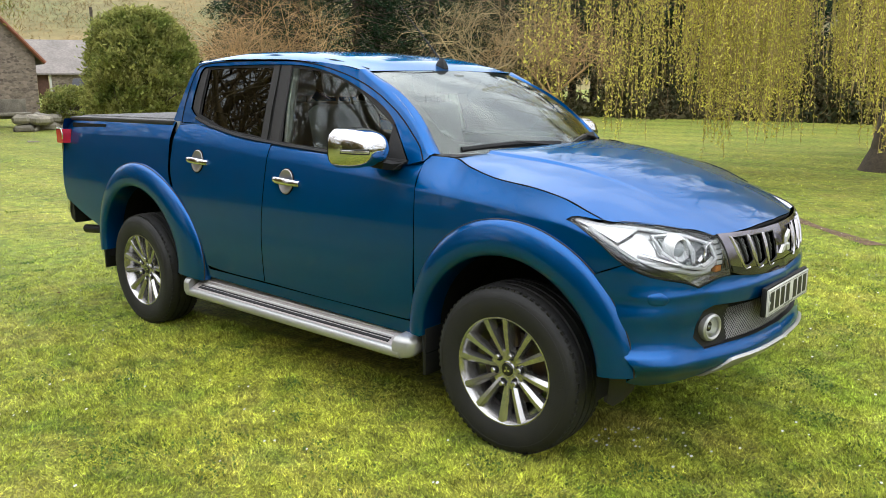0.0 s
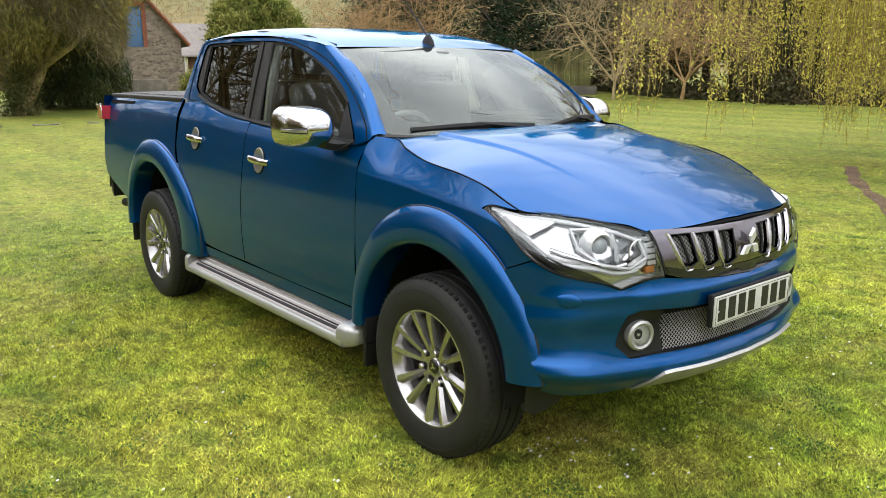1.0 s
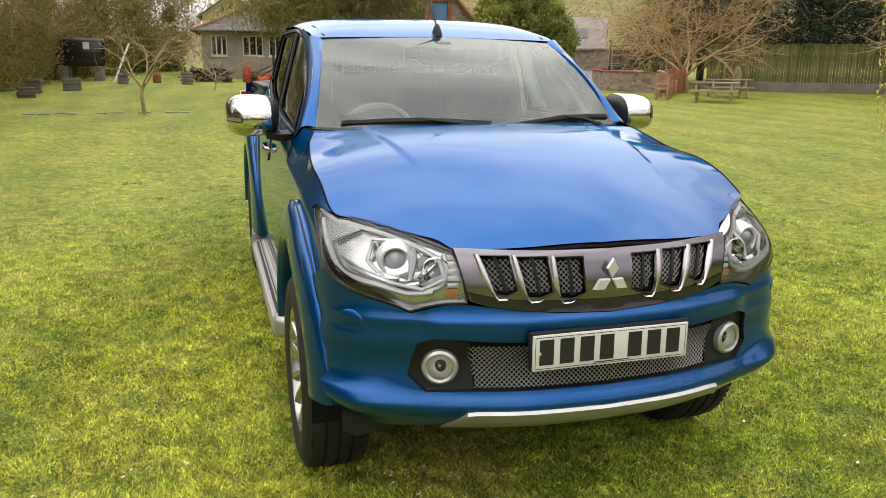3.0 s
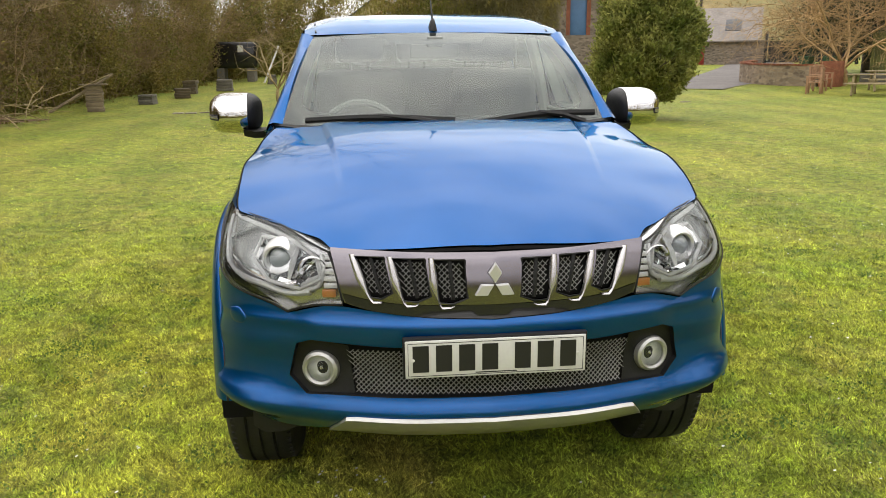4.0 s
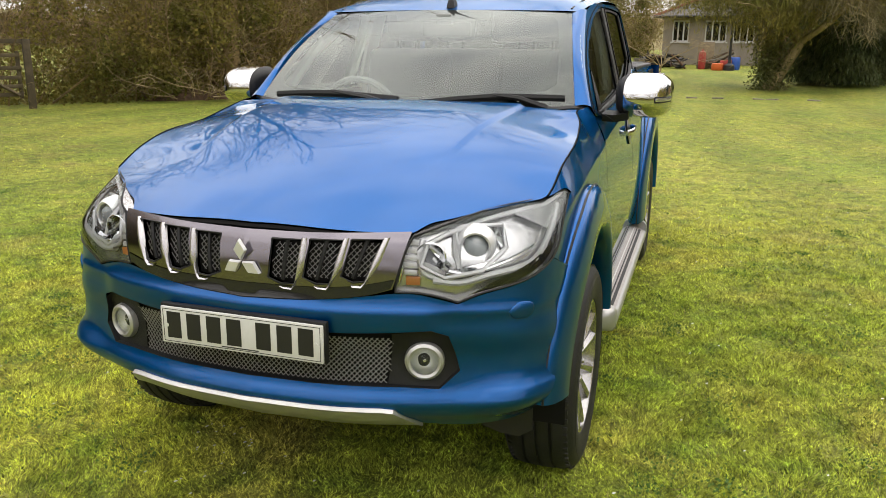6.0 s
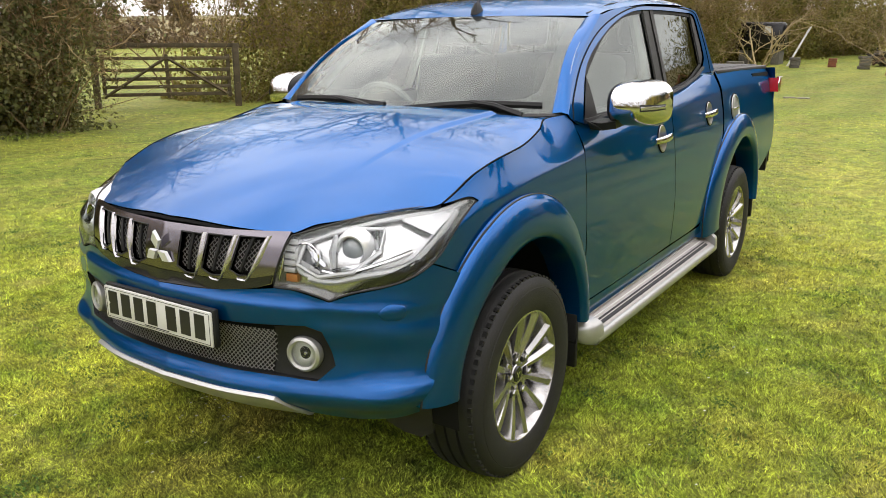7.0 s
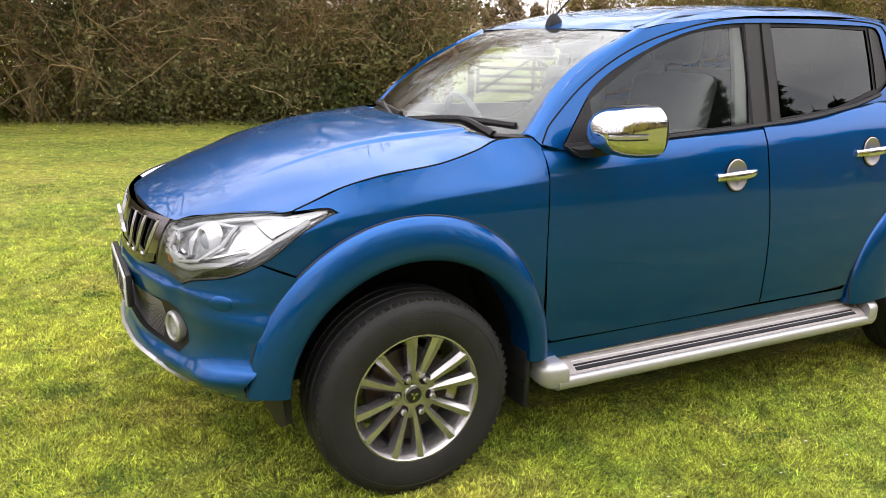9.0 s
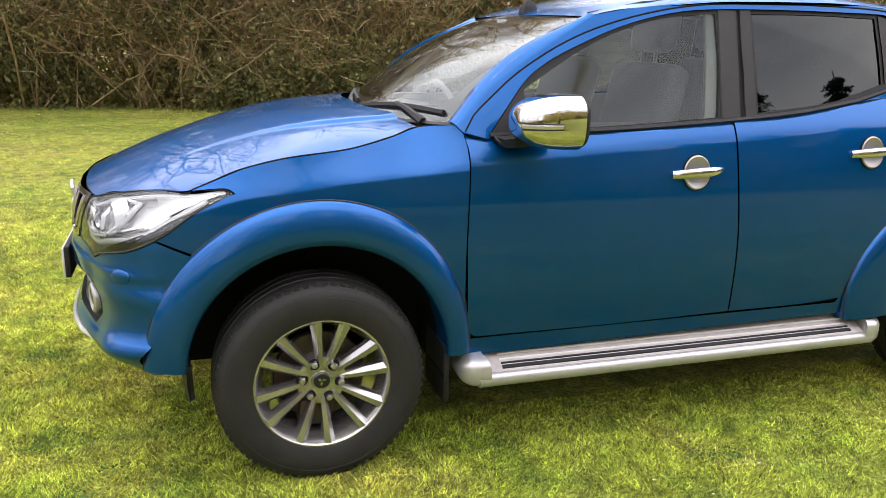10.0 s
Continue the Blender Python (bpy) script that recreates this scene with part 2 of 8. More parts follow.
def panel(name, f, segments, mat, parent, out, step=0.03, rim=0.014, holes=(), label="", creases=()):
    """A body panel: the part of the surface f(a, b) inside an outline, with folded-in edges. out: a vector that its outer side faces."""
    loops = [outline(segments, step * 0.6)] + [outline(h, step * 0.6) for h in holes]
    low, high = loops[0].min(0), loops[0].max(0)
    ga, gb = np.meshgrid(np.arange(low[0] + step * 0.5, high[0], step), np.arange(low[1] + step * 0.5, high[1], step))
    grid = np.c_[ga.ravel(), gb.ravel()]
    ok = inside(loops[0], grid)
    for h in loops[1:]:
        ok &= ~inside(h, grid)
    grid = grid[ok]
    edge_pts = np.vstack(loops)
    if len(grid):
        near = np.array([np.min(np.sum((edge_pts - g) ** 2, 1)) for g in grid])
        grid = grid[near > (0.45 * step) ** 2]
    # rows of points along each crease, so that it runs straight
    for line in creases:
        row = np.array(smooth_line(line, step * 0.5))
        ok = inside(loops[0], row)
        for h in loops[1:]:
            ok &= ~inside(h, row)
        row = row[ok]
        if len(row):
            row = row[np.array([np.min(np.sum((edge_pts - g) ** 2, 1)) for g in row]) > (0.2 * step) ** 2]
        if len(row):
            grid = np.vstack([grid[np.array([np.min(np.sum((row - g) ** 2, 1)) for g in grid]) > (0.4 * step) ** 2], row])
    pts = np.vstack([edge_pts, grid])
    edges, start = [], 0
    for lo in loops:
        k = len(lo)
        edges += [(start + i, start + (i + 1) % k) for i in range(k)]
        start += k
    v2, _, faces, *_ = delaunay_2d_cdt([Vector(p) for p in pts], edges, [], 0, 1e-6)
    v2 = np.array([tuple(v) for v in v2])
    tri = np.array([t for t in faces if len(t) == 3])
    mid = v2[tri].mean(1)
    ok = inside(loops[0], mid)
    for h in loops[1:]:
        ok &= ~inside(h, mid)
    tri = tri[ok]

    def at(p):
        return np.stack(f(p[:, 0], p[:, 1]), 1)

    def normal(p):
        e = 2e-3
        n = np.cross(at(p + (e, 0)) - at(p - (e, 0)), at(p + (0, e)) - at(p - (0, e)))
        n /= np.linalg.norm(n, axis=1, keepdims=True) + 1e-12
        return n if (n @ np.array(out, float)).mean() > 0 else -n

    v3, n3 = at(v2), normal(v2)
    fn = np.cross(v3[tri[:, 1]] - v3[tri[:, 0]], v3[tri[:, 2]] - v3[tri[:, 0]])
    wrong = (fn * n3[tri[:, 0]]).sum(1) < 0
    tri[wrong] = tri[wrong][:, ::-1]
    verts, normals, polys = [*v3], [*n3], [tuple(int(i) for i in t) for t in tri]
    if rim:
        for lo in loops:
            p, nn = at(lo), normal(lo)
            side = np.cross(np.roll(p, -1, 0) - np.roll(p, 1, 0), nn)
            side /= np.linalg.norm(side, axis=1, keepdims=True) + 1e-12
            k, base = len(p), len(verts)
            verts += [*p, *(p - nn * rim)]
            normals += [*side, *side]
            polys += [(base + i, base + (i + 1) % k, base + k + (i + 1) % k, base + k + i) for i in range(k)]
    return part(name, mesh_from(name, verts, polys, mat, True, normals), parent, label)


class Solid:
    """Collects simple shapes into one mesh."""

    def __init__(self):
        self.v, self.f = [], []

    def add(self, verts, faces, m=None):
        b = len(self.v)
        self.v += [m @ Vector(v) if m is not None else Vector(v) for v in verts]
        self.f += [tuple(b + i for i in f) for f in faces]
        return self

    def box(self, x0, x1, y0, y1, z0, z1, bevel=0.0, m=None, segments=2):
        bm = bmesh.new()
        bmesh.ops.create_cube(bm, size=1, matrix=Matrix.Translation(((x0 + x1) / 2, (y0 + y1) / 2, (z0 + z1) / 2)) @ Matrix.Diagonal((x1 - x0, y1 - y0, z1 - z0, 1)))
        if bevel:
            bmesh.ops.bevel(bm, geom=bm.edges[:], offset=bevel, segments=segments, profile=0.5, affect="EDGES")
        bm.verts.index_update()
        self.add([v.co.copy() for v in bm.verts], [[v.index for v in f.verts] for f in bm.faces], m)
        bm.free()
        return self

    def lathe(self, profile, count=24, m=None, closed=False):
        """Revolves (radius, height) pairs about z."""
        k = len(profile)
        verts = [(r * math.cos(2 * math.pi * i / count), r * math.sin(2 * math.pi * i / count), h) for i in range(count) for r, h in profile]
        faces = [(i * k + j, ((i + 1) % count) * k + j, ((i + 1) % count) * k + j + 1, i * k + j + 1) for i in range(count) for j in range(k - 1)]
        return self.add(verts, faces, m)

    def tube(self, pts, radius, sides=8, m=None, cap=True, flat=1.0):
        """A tube along pts; radius a number or one a point."""
        p = [Vector(q) for q in pts]
        rad = [radius] * len(p) if isinstance(radius, (int, float)) else list(radius)
        verts, up = [], None
        for i, q in enumerate(p):
            d = (p[min(i + 1, len(p) - 1)] - p[max(i - 1, 0)]).normalized()
            if up is None:
                up = d.orthogonal().normalized() if abs(d.z) > 0.95 else Vector((0, 0, 1))
            side = d.cross(up).normalized()
            top = side.cross(d).normalized()
            verts += [q + rad[i] * (math.cos(2 * math.pi * k / sides) * side + flat * math.sin(2 * math.pi * k / sides) * top) for k in range(sides)]
        faces = [(i * sides + k, i * sides + (k + 1) % sides, (i + 1) * sides + (k + 1) % sides, (i + 1) * sides + k) for i in range(len(p) - 1) for k in range(sides)]
        if cap:
            faces += [tuple(range(sides))[::-1], tuple((len(p) - 1) * sides + k for k in range(sides))]
        return self.add(verts, faces, m)

    def loft(self, rings, m=None, cap=True, closed=True):
        k = len(rings[0])
        verts = [v for r in rings for v in r]
        faces = [(i * k + j, i * k + (j + 1) % k, (i + 1) * k + (j + 1) % k, (i + 1) * k + j) for i in range(len(rings) - 1) for j in range(k if closed else k - 1)]
        if cap:
            faces += [tuple(range(k))[::-1], tuple((len(rings) - 1) * k + j for j in range(k))]
        return self.add(verts, faces, m)

    def prism(self, poly, m, depth, taper=0.0):
        """A flat outline (x, y), raised by depth along z, its top drawn in by taper."""
        c = np.mean(poly, 0)
        top = [c + (np.array(p) - c) * (1 - taper) for p in poly]
        k = len(poly)
        self.add([(*p, 0) for p in poly] + [(*p, depth) for p in top], [tuple(range(k))[::-1], tuple(range(k, 2 * k))] + [(i, (i + 1) % k, k + (i + 1) % k, k + i) for i in range(k)], m)
        return self

    def mesh(self, name, mat, smooth=True, angle=35.0):
        me = mesh_from(name, self.v, self.f, mat, smooth)
        bm = bmesh.new()
        bm.from_mesh(me)
        bmesh.ops.recalc_face_normals(bm, faces=bm.faces[:])
        if smooth:
            for e in bm.edges:
                if len(e.link_faces) == 2 and e.calc_face_angle(0) > radians(angle):
                    e.smooth = False
        bm.to_mesh(me)
        bm.free()
        return me

# ---- pickup truck: nose to +x, driver's side to -y, ground at z = 0 ----
AXLE, HUB_Z, TYRE_R, TRACK = 1.5, 0.33, 0.375, 0.755
truck = thing("pickup_truck", "metallic blue double-cab pickup truck with chrome mirrors, parked on the lawn", "pickup truck")

shoulder = curve1((-2.7, 1.20), (-1.6, 1.21), (-1.0, 1.20), (-0.1, 1.145), (1.0, 1.075), (1.75, 1.02), (2.1, 0.96))
shoulder_w = curve1((-2.7, 0.13), (-1.0, 0.115), (-0.2, 0.12), (0.4, 0.135), (1.0, 0.15), (1.4, 0.10), (1.9, 0.06), (2.2, 0.06))


def side_y(x, z):
    """Half width of the lower body."""
    over = np.maximum(0, z - shoulder(x)) / shoulder_w(x)
    lean = 0.03 + 0.03 * np.clip(x, 0, 1)
    plan = 0.10 * np.maximum(0, x - 1.55) ** 2 + 0.02 * np.maximum(0, -x - 2.0) ** 2
    return 0.852 - 0.20 * (z - 0.70) ** 2 - plan - lean * over**1.4


def side(s):
    return lambda x, z: (x, s * side_y(x, z), z)


roof_z = curve1((0.50, 1.600), (0.47, 1.613), (0.3, 1.668), (0.1, 1.706), (-0.2, 1.732), (-0.6, 1.740), (-1.05, 1.714))


def green_y(x, z):
    """Half width of the cab above the belt line."""
    return 0.757 - 0.276 * (z - 1.25) - 0.05 * np.maximum(0, x + 0.1) ** 2 * (z - 1.2) / 0.4 - 0.05 * np.maximum(0, -x - 0.75) ** 2


def green(s, off=0.0):
    return lambda x, z: (x, s * (green_y(x, z) - off), z)


def roof(x, y):
    return (x, y, roof_z(x) - 0.014 * (np.abs(y) / 0.6) ** 2 - 0.036 * (np.abs(y) / 0.645) ** 9 * np.clip((0.47 - x) / 0.3, 0, 1))


# plan of the nose: half breadth and how far the surface falls back, by arc length
_plan = np.array(smooth_line([(0, 0), (0.25, 0.018), (0.45, 0.066), (0.60, 0.12), (0.72, 0.185), (0.795, 0.27), (0.832, 0.37), (0.846, 0.50), (0.852, 0.80)], 0.01))
_arc = np.r_[0, np.cumsum(np.linalg.norm(np.diff(_plan, axis=0), axis=1))]
nose_x = curve1((0.34, 2.25), (0.40, 2.312), (0.445, 2.360), (0.468, 2.367), (0.52, 2.344), (0.60, 2.335), (0.70, 2.36), (0.735, 2.362), (0.77, 2.345), (0.85, 2.338), (0.92, 2.32), (0.97, 2.292), (1.03, 2.25))
nose_in = curve1((0.34, 0.035), (0.40, 0.018), (0.50, 0.0), (0.8, 0.0), (0.95, 0.012), (1.03, 0.03))


def lamp_lean(y, z):
    """How far the lamp zone leans back above the bumper."""
    t = np.clip((y - 0.47) / 0.19, 0, 1)
    return 0.115 * t * t * (3 - 2 * t) * (np.clip(z - 0.87, 0, 1) / 0.14) ** 1.25


_ledge = curve1((0.30, -0.020), (0.385, -0.004), (0.44, 0.016), (0.470, 0.031), (0.490, 0.037), (0.504, 0.037), (0.522, 0.029), (0.540, 0.021), (0.56, 0.017), (0.62, 0.015), (0.70, 0.010), (0.80, 0.0))


def lip_out(y, z):
    """Sculpted ledge below the fog lamps, and the nose shelf that ends at the lamps' inner tips."""
    t, u = np.clip((y - 0.575) / 0.19, 0, 1), np.clip((y - 0.50) / 0.085 + (z - 0.73) * 1.6, 0, 1)
    ledge = np.where(z < 0.80, _ledge(np.clip(z, 0.30, 0.80)), 0.0)
    return t * t * (3 - 2 * t) * ledge - 0.012 * u * u * (3 - 2 * u) * np.exp(-(((z - 0.715) / 0.042) ** 2))


def nose(off_base=0.0):
    """The front as a surface of (arc length from the middle, height); off_base: how far proud."""

    def f(s, z):
        sign, a = np.sign(s), np.abs(s)
        y, back = np.interp(a, _arc, _plan[:, 0]), np.interp(a, _arc, _plan[:, 1])
        dy, db = np.interp(a + 0.01, _arc, _plan[:, 0]) - np.interp(a - 0.01, _arc, _plan[:, 0]), np.interp(a + 0.01, _arc, _plan[:, 1]) - np.interp(a - 0.01, _arc, _plan[:, 1])
        k = np.hypot(dy, db) + 1e-9
        off = off_base + lip_out(y, z)
        return (nose_x(z) - back - lamp_lean(y, z) + off * dy / k, sign * (y - nose_in(z) * (y / 0.85) + off * db / k), z + 0 * s)

    return f


def arc_y(y):
    """Arc length at which the nose has that half breadth."""
    return float(np.interp(y, _plan[:, 0], _arc))


def arc_back(d):
    return float(np.interp(d, _plan[:, 1], _arc))


bonnet_drop = curve1((1.0, 0.014), (1.14, 0.024), (1.233, 0.050), (1.40, 0.077), (1.586, 0.073), (1.744, 0.080), (1.914, 0.106), (2.07, 0.116), (2.3, 0.145))


def bonnet_z(x, y):
    u = np.maximum(0, x - 1.10)
    a = np.abs(y)
    mid = 1.228 - 0.178 * u**2.35
    drop = bonnet_drop(x) * (a / 0.77) ** (1.95 + 1.0 * np.clip((1.75 - x) / 0.4, 0, 1))
    ridge = 0.53 - 0.13 * np.clip((x - 1.1) / 1.1, 0, 1)
    t = np.clip((ridge + 0.015 - a) / 0.03, 0, 1)
    return mid - drop + 0.013 * t * t * (3 - 2 * t) * np.clip((1.95 - x) / 0.55, 0, 1)


def bonnet_f(x, y):
    return (x, y, bonnet_z(x, y))


# bonnet: outline in plan
_front = [(float(nose_x(0.965)) - 0.006 - float(np.interp(a, _arc, _plan[:, 1])), float(np.interp(a, _arc, _plan[:, 0]))) for a in np.linspace(0, arc_y(0.45), 7)]
_front += [(2.165, 0.495), (2.125, 0.545), (2.07, 0.605), (1.99, 0.690), (1.925, 0.755), (1.905, 0.766)]
_edge = [(1.905, 0.766), (1.85, 0.774), (1.744, 0.778), (1.586, 0.784), (1.40, 0.772), (1.233, 0.752), (1.14, 0.725)]
_right = [(x, y) for x, y in _edge]
_rear = [(1.14, 0.725), (1.165, 0.5), (1.225, 0.25), (1.235, 0.0), (1.225, -0.25), (1.165, -0.5), (1.14, -0.725)]
bonnet = panel("bonnet", bonnet_f, [[(float(x), float(y)) for x, y in _front], _right, _rear, [(x, -y) for x, y in _right[::-1]], [(float(x), -float(y)) for x, y in _front[::-1]]], BLUE, truck, (0, 0, 1), step=0.02, rim=0.03, creases=[[(x, sg * (0.53 - 0.13 * (x - 1.1) / 1.1 + d)) for x in (1.15, 1.4, 1.65, 1.9, 2.05)] for sg in (-1, 1) for d in (-0.015, -0.005, 0.005, 0.015)])

roof_top = panel("roof", roof, [[(0.478, 0.0), (0.474, 0.3), (0.460, 0.628)], [(0.460, 0.628), (0.1, 0.646), (-0.5, 0.650), (-1.03, 0.628)], [(-1.03, 0.628), (-1.08, 0.3), (-1.09, 0.0), (-1.08, -0.3), (-1.03, -0.628)], [(-1.03, -0.628), (-0.5, -0.650), (0.1, -0.646), (0.460, -0.628)], [(0.460, -0.628), (0.474, -0.3), (0.478, 0.0)]], BLUE, truck, (0, 0, 1), step=0.04, rim=0.012)


# windscreen: across y, up v from 0 to 1
def screen(y, v, off=0.0):
    half = 0.745 - 0.125 * v
    xb, xt = 1.235 - 0.44 * y**2, 0.472 - 0.035 * y**2
    zb, zt = 1.205 + 0.03 * y**2, 1.612 - 0.045 * y**2
    return (xb + (xt - xb) * v + (0.03 - off) * np.sin(np.pi * v), y, zb + (zt - zb) * v + (0.03 - off) * np.sin(np.pi * v))


def screen_uv(off=0.0):
    return lambda u, v: screen(u * (0.742 - 0.125 * v), v, off)


windscreen = panel("windscreen", screen_uv(), [[(-1, 0), (1, 0)], [(1, 0), (1, 1)], [(1, 1), (-1, 1)], [(-1, 1), (-1, 0)]], GLASS, truck, (1, 0, 1), step=0.07, rim=0, label="clear curved windscreen glass")
panel("windscreen_border", screen_uv(0.006), [[(-1.005, -0.02), (1.005, -0.02)], [(1.005, -0.02), (1.005, 1.0)], [(1.005, 1.0), (-1.005, 1.0)], [(-1.005, 1.0), (-1.005, -0.02)]], GREY_PLASTIC, windscreen, (1, 0, 1), step=0.07, rim=0,
      holes=[[[(-0.80, 0.125), (-0.6, 0.105), (0, 0.10), (0.6, 0.105), (0.80, 0.125)], [(0.80, 0.125), (0.855, 0.18), (0.865, 0.5), (0.85, 0.86)], [(0.85, 0.86), (0.81, 0.92), (0.4, 0.93)], [(0.4, 0.93), (0.33, 0.83)], [(0.33, 0.83), (-0.33, 0.83)], [(-0.33, 0.83), (-0.4, 0.93)], [(-0.4, 0.93), (-0.81, 0.92), (-0.85, 0.86)], [(-0.85, 0.86), (-0.865, 0.5), (-0.855, 0.18), (-0.80, 0.125)]]], label="dark printed border of the windscreen")

# front wing: its top edge meets the bonnet
shut_y = curve1((0.97, 0.765), (1.03, 0.748), (1.14, 0.730), (1.233, 0.757), (1.40, 0.777), (1.586, 0.789), (1.744, 0.783), (1.85, 0.779), (1.905, 0.772), (2.1, 0.76))
shut_z = curve1((0.97, 1.216), (1.03, 1.216), *[(x, float(bonnet_z(np.array(x), np.array(float(shut_y(x)) - 0.005)))) for x in (1.14, 1.233, 1.4, 1.586, 1.744, 1.85, 1.905)], (2.1, 0.95))


def wing(s):
    def f(x, z):
        base = 0.852 - 0.20 * (z - 0.70) ** 2 - 0.16 * np.maximum(0, x - 1.55) ** 2
        top = shut_z(x)
        h = top - np.interp(x, [a for a, _ in WING_CREASE], [b for _, b in WING_CREASE])
        t = np.clip((z - top + h) / h, 0, 1.1)
        return (x, s * (base - (base - shut_y(x)) * t**1.28), z)

    return f



def arch(cx, r, lo, hi, n=9, squash=1.0, cz=0.40):
    return [(cx + r * math.cos(radians(a)), cz + squash * r * math.sin(radians(a))) for a in np.linspace(lo, hi, n)]


def pair(line, gap=0.005):
    """A crease as two close rows, just below and just above it."""
    return [[(a, b - gap) for a, b in line], [(a, b + gap) for a, b in line]]


WING_CREASE = [(0.97, 1.065), (1.19, 1.0475), (1.41, 1.030), (1.59, 1.0075), (1.77, 0.985), (1.95, 0.93)]
SIDE_CREASE = [(float(x), float(shoulder(x))) for x in np.linspace(-2.6, 1.0, 25)]
for s in (-1, 1):
    o = (0, s, 0)
    # front wing
    panel("front_wing", wing(s), [
        [(0.981, 0.42), (0.982, 0.8), (0.970, 1.08), (0.976, 1.165), (0.992, 1.209)],
        [(x, float(shut_z(x)) - 0.002) for x in (0.992, 1.05, 1.14, 1.233, 1.32, 1.4, 1.5, 1.586, 1.66, 1.744, 1.85, 1.90)],
        [(1.90, float(shut_z(1.90)) - 0.002), (1.80, 1.026), (1.765, 1.010)],
        [(1.765, 1.010), (1.80, 0.998), (1.877, 0.958), (1.995, 0.878), (2.016, 0.864)],
        [(2.016, 0.864), (1.885, 0.808)], [(1.885, 0.808), (1.84, 0.768)],
        [(1.84, 0.768)] + arch(1.5, 0.50, 47, 176, 9), [arch(1.5, 0.50, 176, 176, 1)[0], (0.985, 0.42)]], BLUE, truck, o, step=0.02, creases=pair(WING_CREASE))
    seam = [(x, s * float(shut_y(x) - 0.0025), float(shut_z(x)) + 0.0005) for x in np.linspace(1.09, 1.9, 40)]
    part("bonnet_gap", Solid().tube(seam, 0.0024, 6).mesh("bonnet_gap", UNDER), truck, "dark gap beside the bonnet")
    # doors
    door_f = panel("front_door", side(s), [
        [(0.978, 0.80), (0.966, 1.08), (0.972, 1.16), (0.980, 1.190)], [(0.980, 1.190), (0.90, 1.168)], [(0.90, 1.168), (0.62, 1.175), (0.35, 1.184), (0.0, 1.203), (-0.128, 1.211)],
        [(-0.128, 1.211), (-0.145, 1.0), (-0.165, 0.75), (-0.172, 0.455)], [(-0.172, 0.455), (0.3, 0.447), (0.93, 0.447)], [(0.93, 0.447), (0.962, 0.50), (0.978, 0.80)]], BLUE, truck, o, step=0.022, creases=pair(SIDE_CREASE))
    door_r = panel("rear_door", side(s), [
        [(-0.135, 1.218), (-0.152, 1.0), (-0.172, 0.75), (-0.179, 0.455)], [(-0.179, 0.455), (-0.5, 0.455), (-0.74, 0.468)], [(-0.74, 0.468), (-0.80, 0.50), (-0.90, 0.66), (-1.04, 0.87), (-1.105, 1.02), (-1.10, 1.16), (-1.085, 1.30)],
        [(-1.085, 1.30), (-0.90, 1.31)], [(-0.90, 1.31), (-0.75, 1.285), (-0.5, 1.245), (-0.3, 1.225), (-0.135, 1.218)]], BLUE, truck, o, step=0.022, creases=pair(SIDE_CREASE))
    # sill and load bed side
    panel("sill", side(s), [[(0.99, 0.37), (0.97, 0.44)], [(0.97, 0.44), (-0.72, 0.448)], [(-0.72, 0.448), (-0.86, 0.58)], [(-0.86, 0.58), (-0.95, 0.52), (-0.96, 0.40)], [(-0.96, 0.40), (0.99, 0.37)]], BLUE, truck, o)
    panel("bed_side", side(s), [
        [(-1.14, 1.318), (-1.135, 1.1), (-1.122, 0.98), (-1.06, 0.865)], [(-1.06, 0.865), (-1.02, 0.80)], arch(-1.5, 0.50, 42, 172, 9, cz=0.46), [arch(-1.5, 0.50, 172, 172, 1, cz=0.46)[0], (-2.03, 0.55)], [(-2.03, 0.55), (-2.30, 0.63), (-2.56, 0.72)],
        [(-2.56, 0.72), (-2.605, 0.84), (-2.615, 1.05), (-2.600, 1.20)], [(-2.600, 1.20), (-2.57, 1.262), (-2.52, 1.298)], [(-2.52, 1.298), (-2.2, 1.312), (-1.14, 1.318)]], BLUE, truck, o, step=0.022, creases=pair(SIDE_CREASE))
    # cab upper side: pillars and rail round the window openings
    top_edge = [(0.72, 1.378), (0.62, 1.445), (0.48, 1.510), (0.32, 1.572), (0.14, 1.618), (-0.05, 1.642), (-0.4, 1.652), (-0.85, 1.652)]
    low_edge = [(-1.01, 1.400), (-0.93, 1.352), (-0.75, 1.305), (-0.5, 1.262), (-0.3, 1.240), (-0.13, 1.226)]
    cab = panel("cab_side_frame", green(s), [
        [(1.005, 1.215), (0.87, 1.338), (0.68, 1.465), (0.55, 1.545), (0.44, 1.606)], [(0.44, 1.606), (0.30, 1.632), (0.1, 1.657), (-0.2, 1.683), (-0.6, 1.690), (-0.97, 1.672)], [(-0.97, 1.672), (-1.04, 1.645), (-1.10, 1.55), (-1.16, 1.42), (-1.20, 1.318)],
        [(-1.20, 1.318), (-0.92, 1.315)], [(-0.92, 1.315), (-0.75, 1.288), (-0.5, 1.248), (-0.3, 1.228), (-0.13, 1.213)], [(-0.13, 1.213), (0.35, 1.186), (0.62, 1.177), (0.90, 1.170), (0.975, 1.188), (1.005, 1.215)]], BLUE, truck, o, step=0.025,
        holes=[[[(0.888, 1.182), (0.805, 1.282)] + top_edge, [top_edge[-1], (-0.94, 1.645), (-0.975, 1.61)], [(-0.975, 1.61), (-1.005, 1.48), low_edge[0]], low_edge, [low_edge[-1], (0.35, 1.199), (0.62, 1.190), (0.888, 1.182)]]])
    # windscreen pillar: painted, wrapped over the edge of the glass
    pil = []
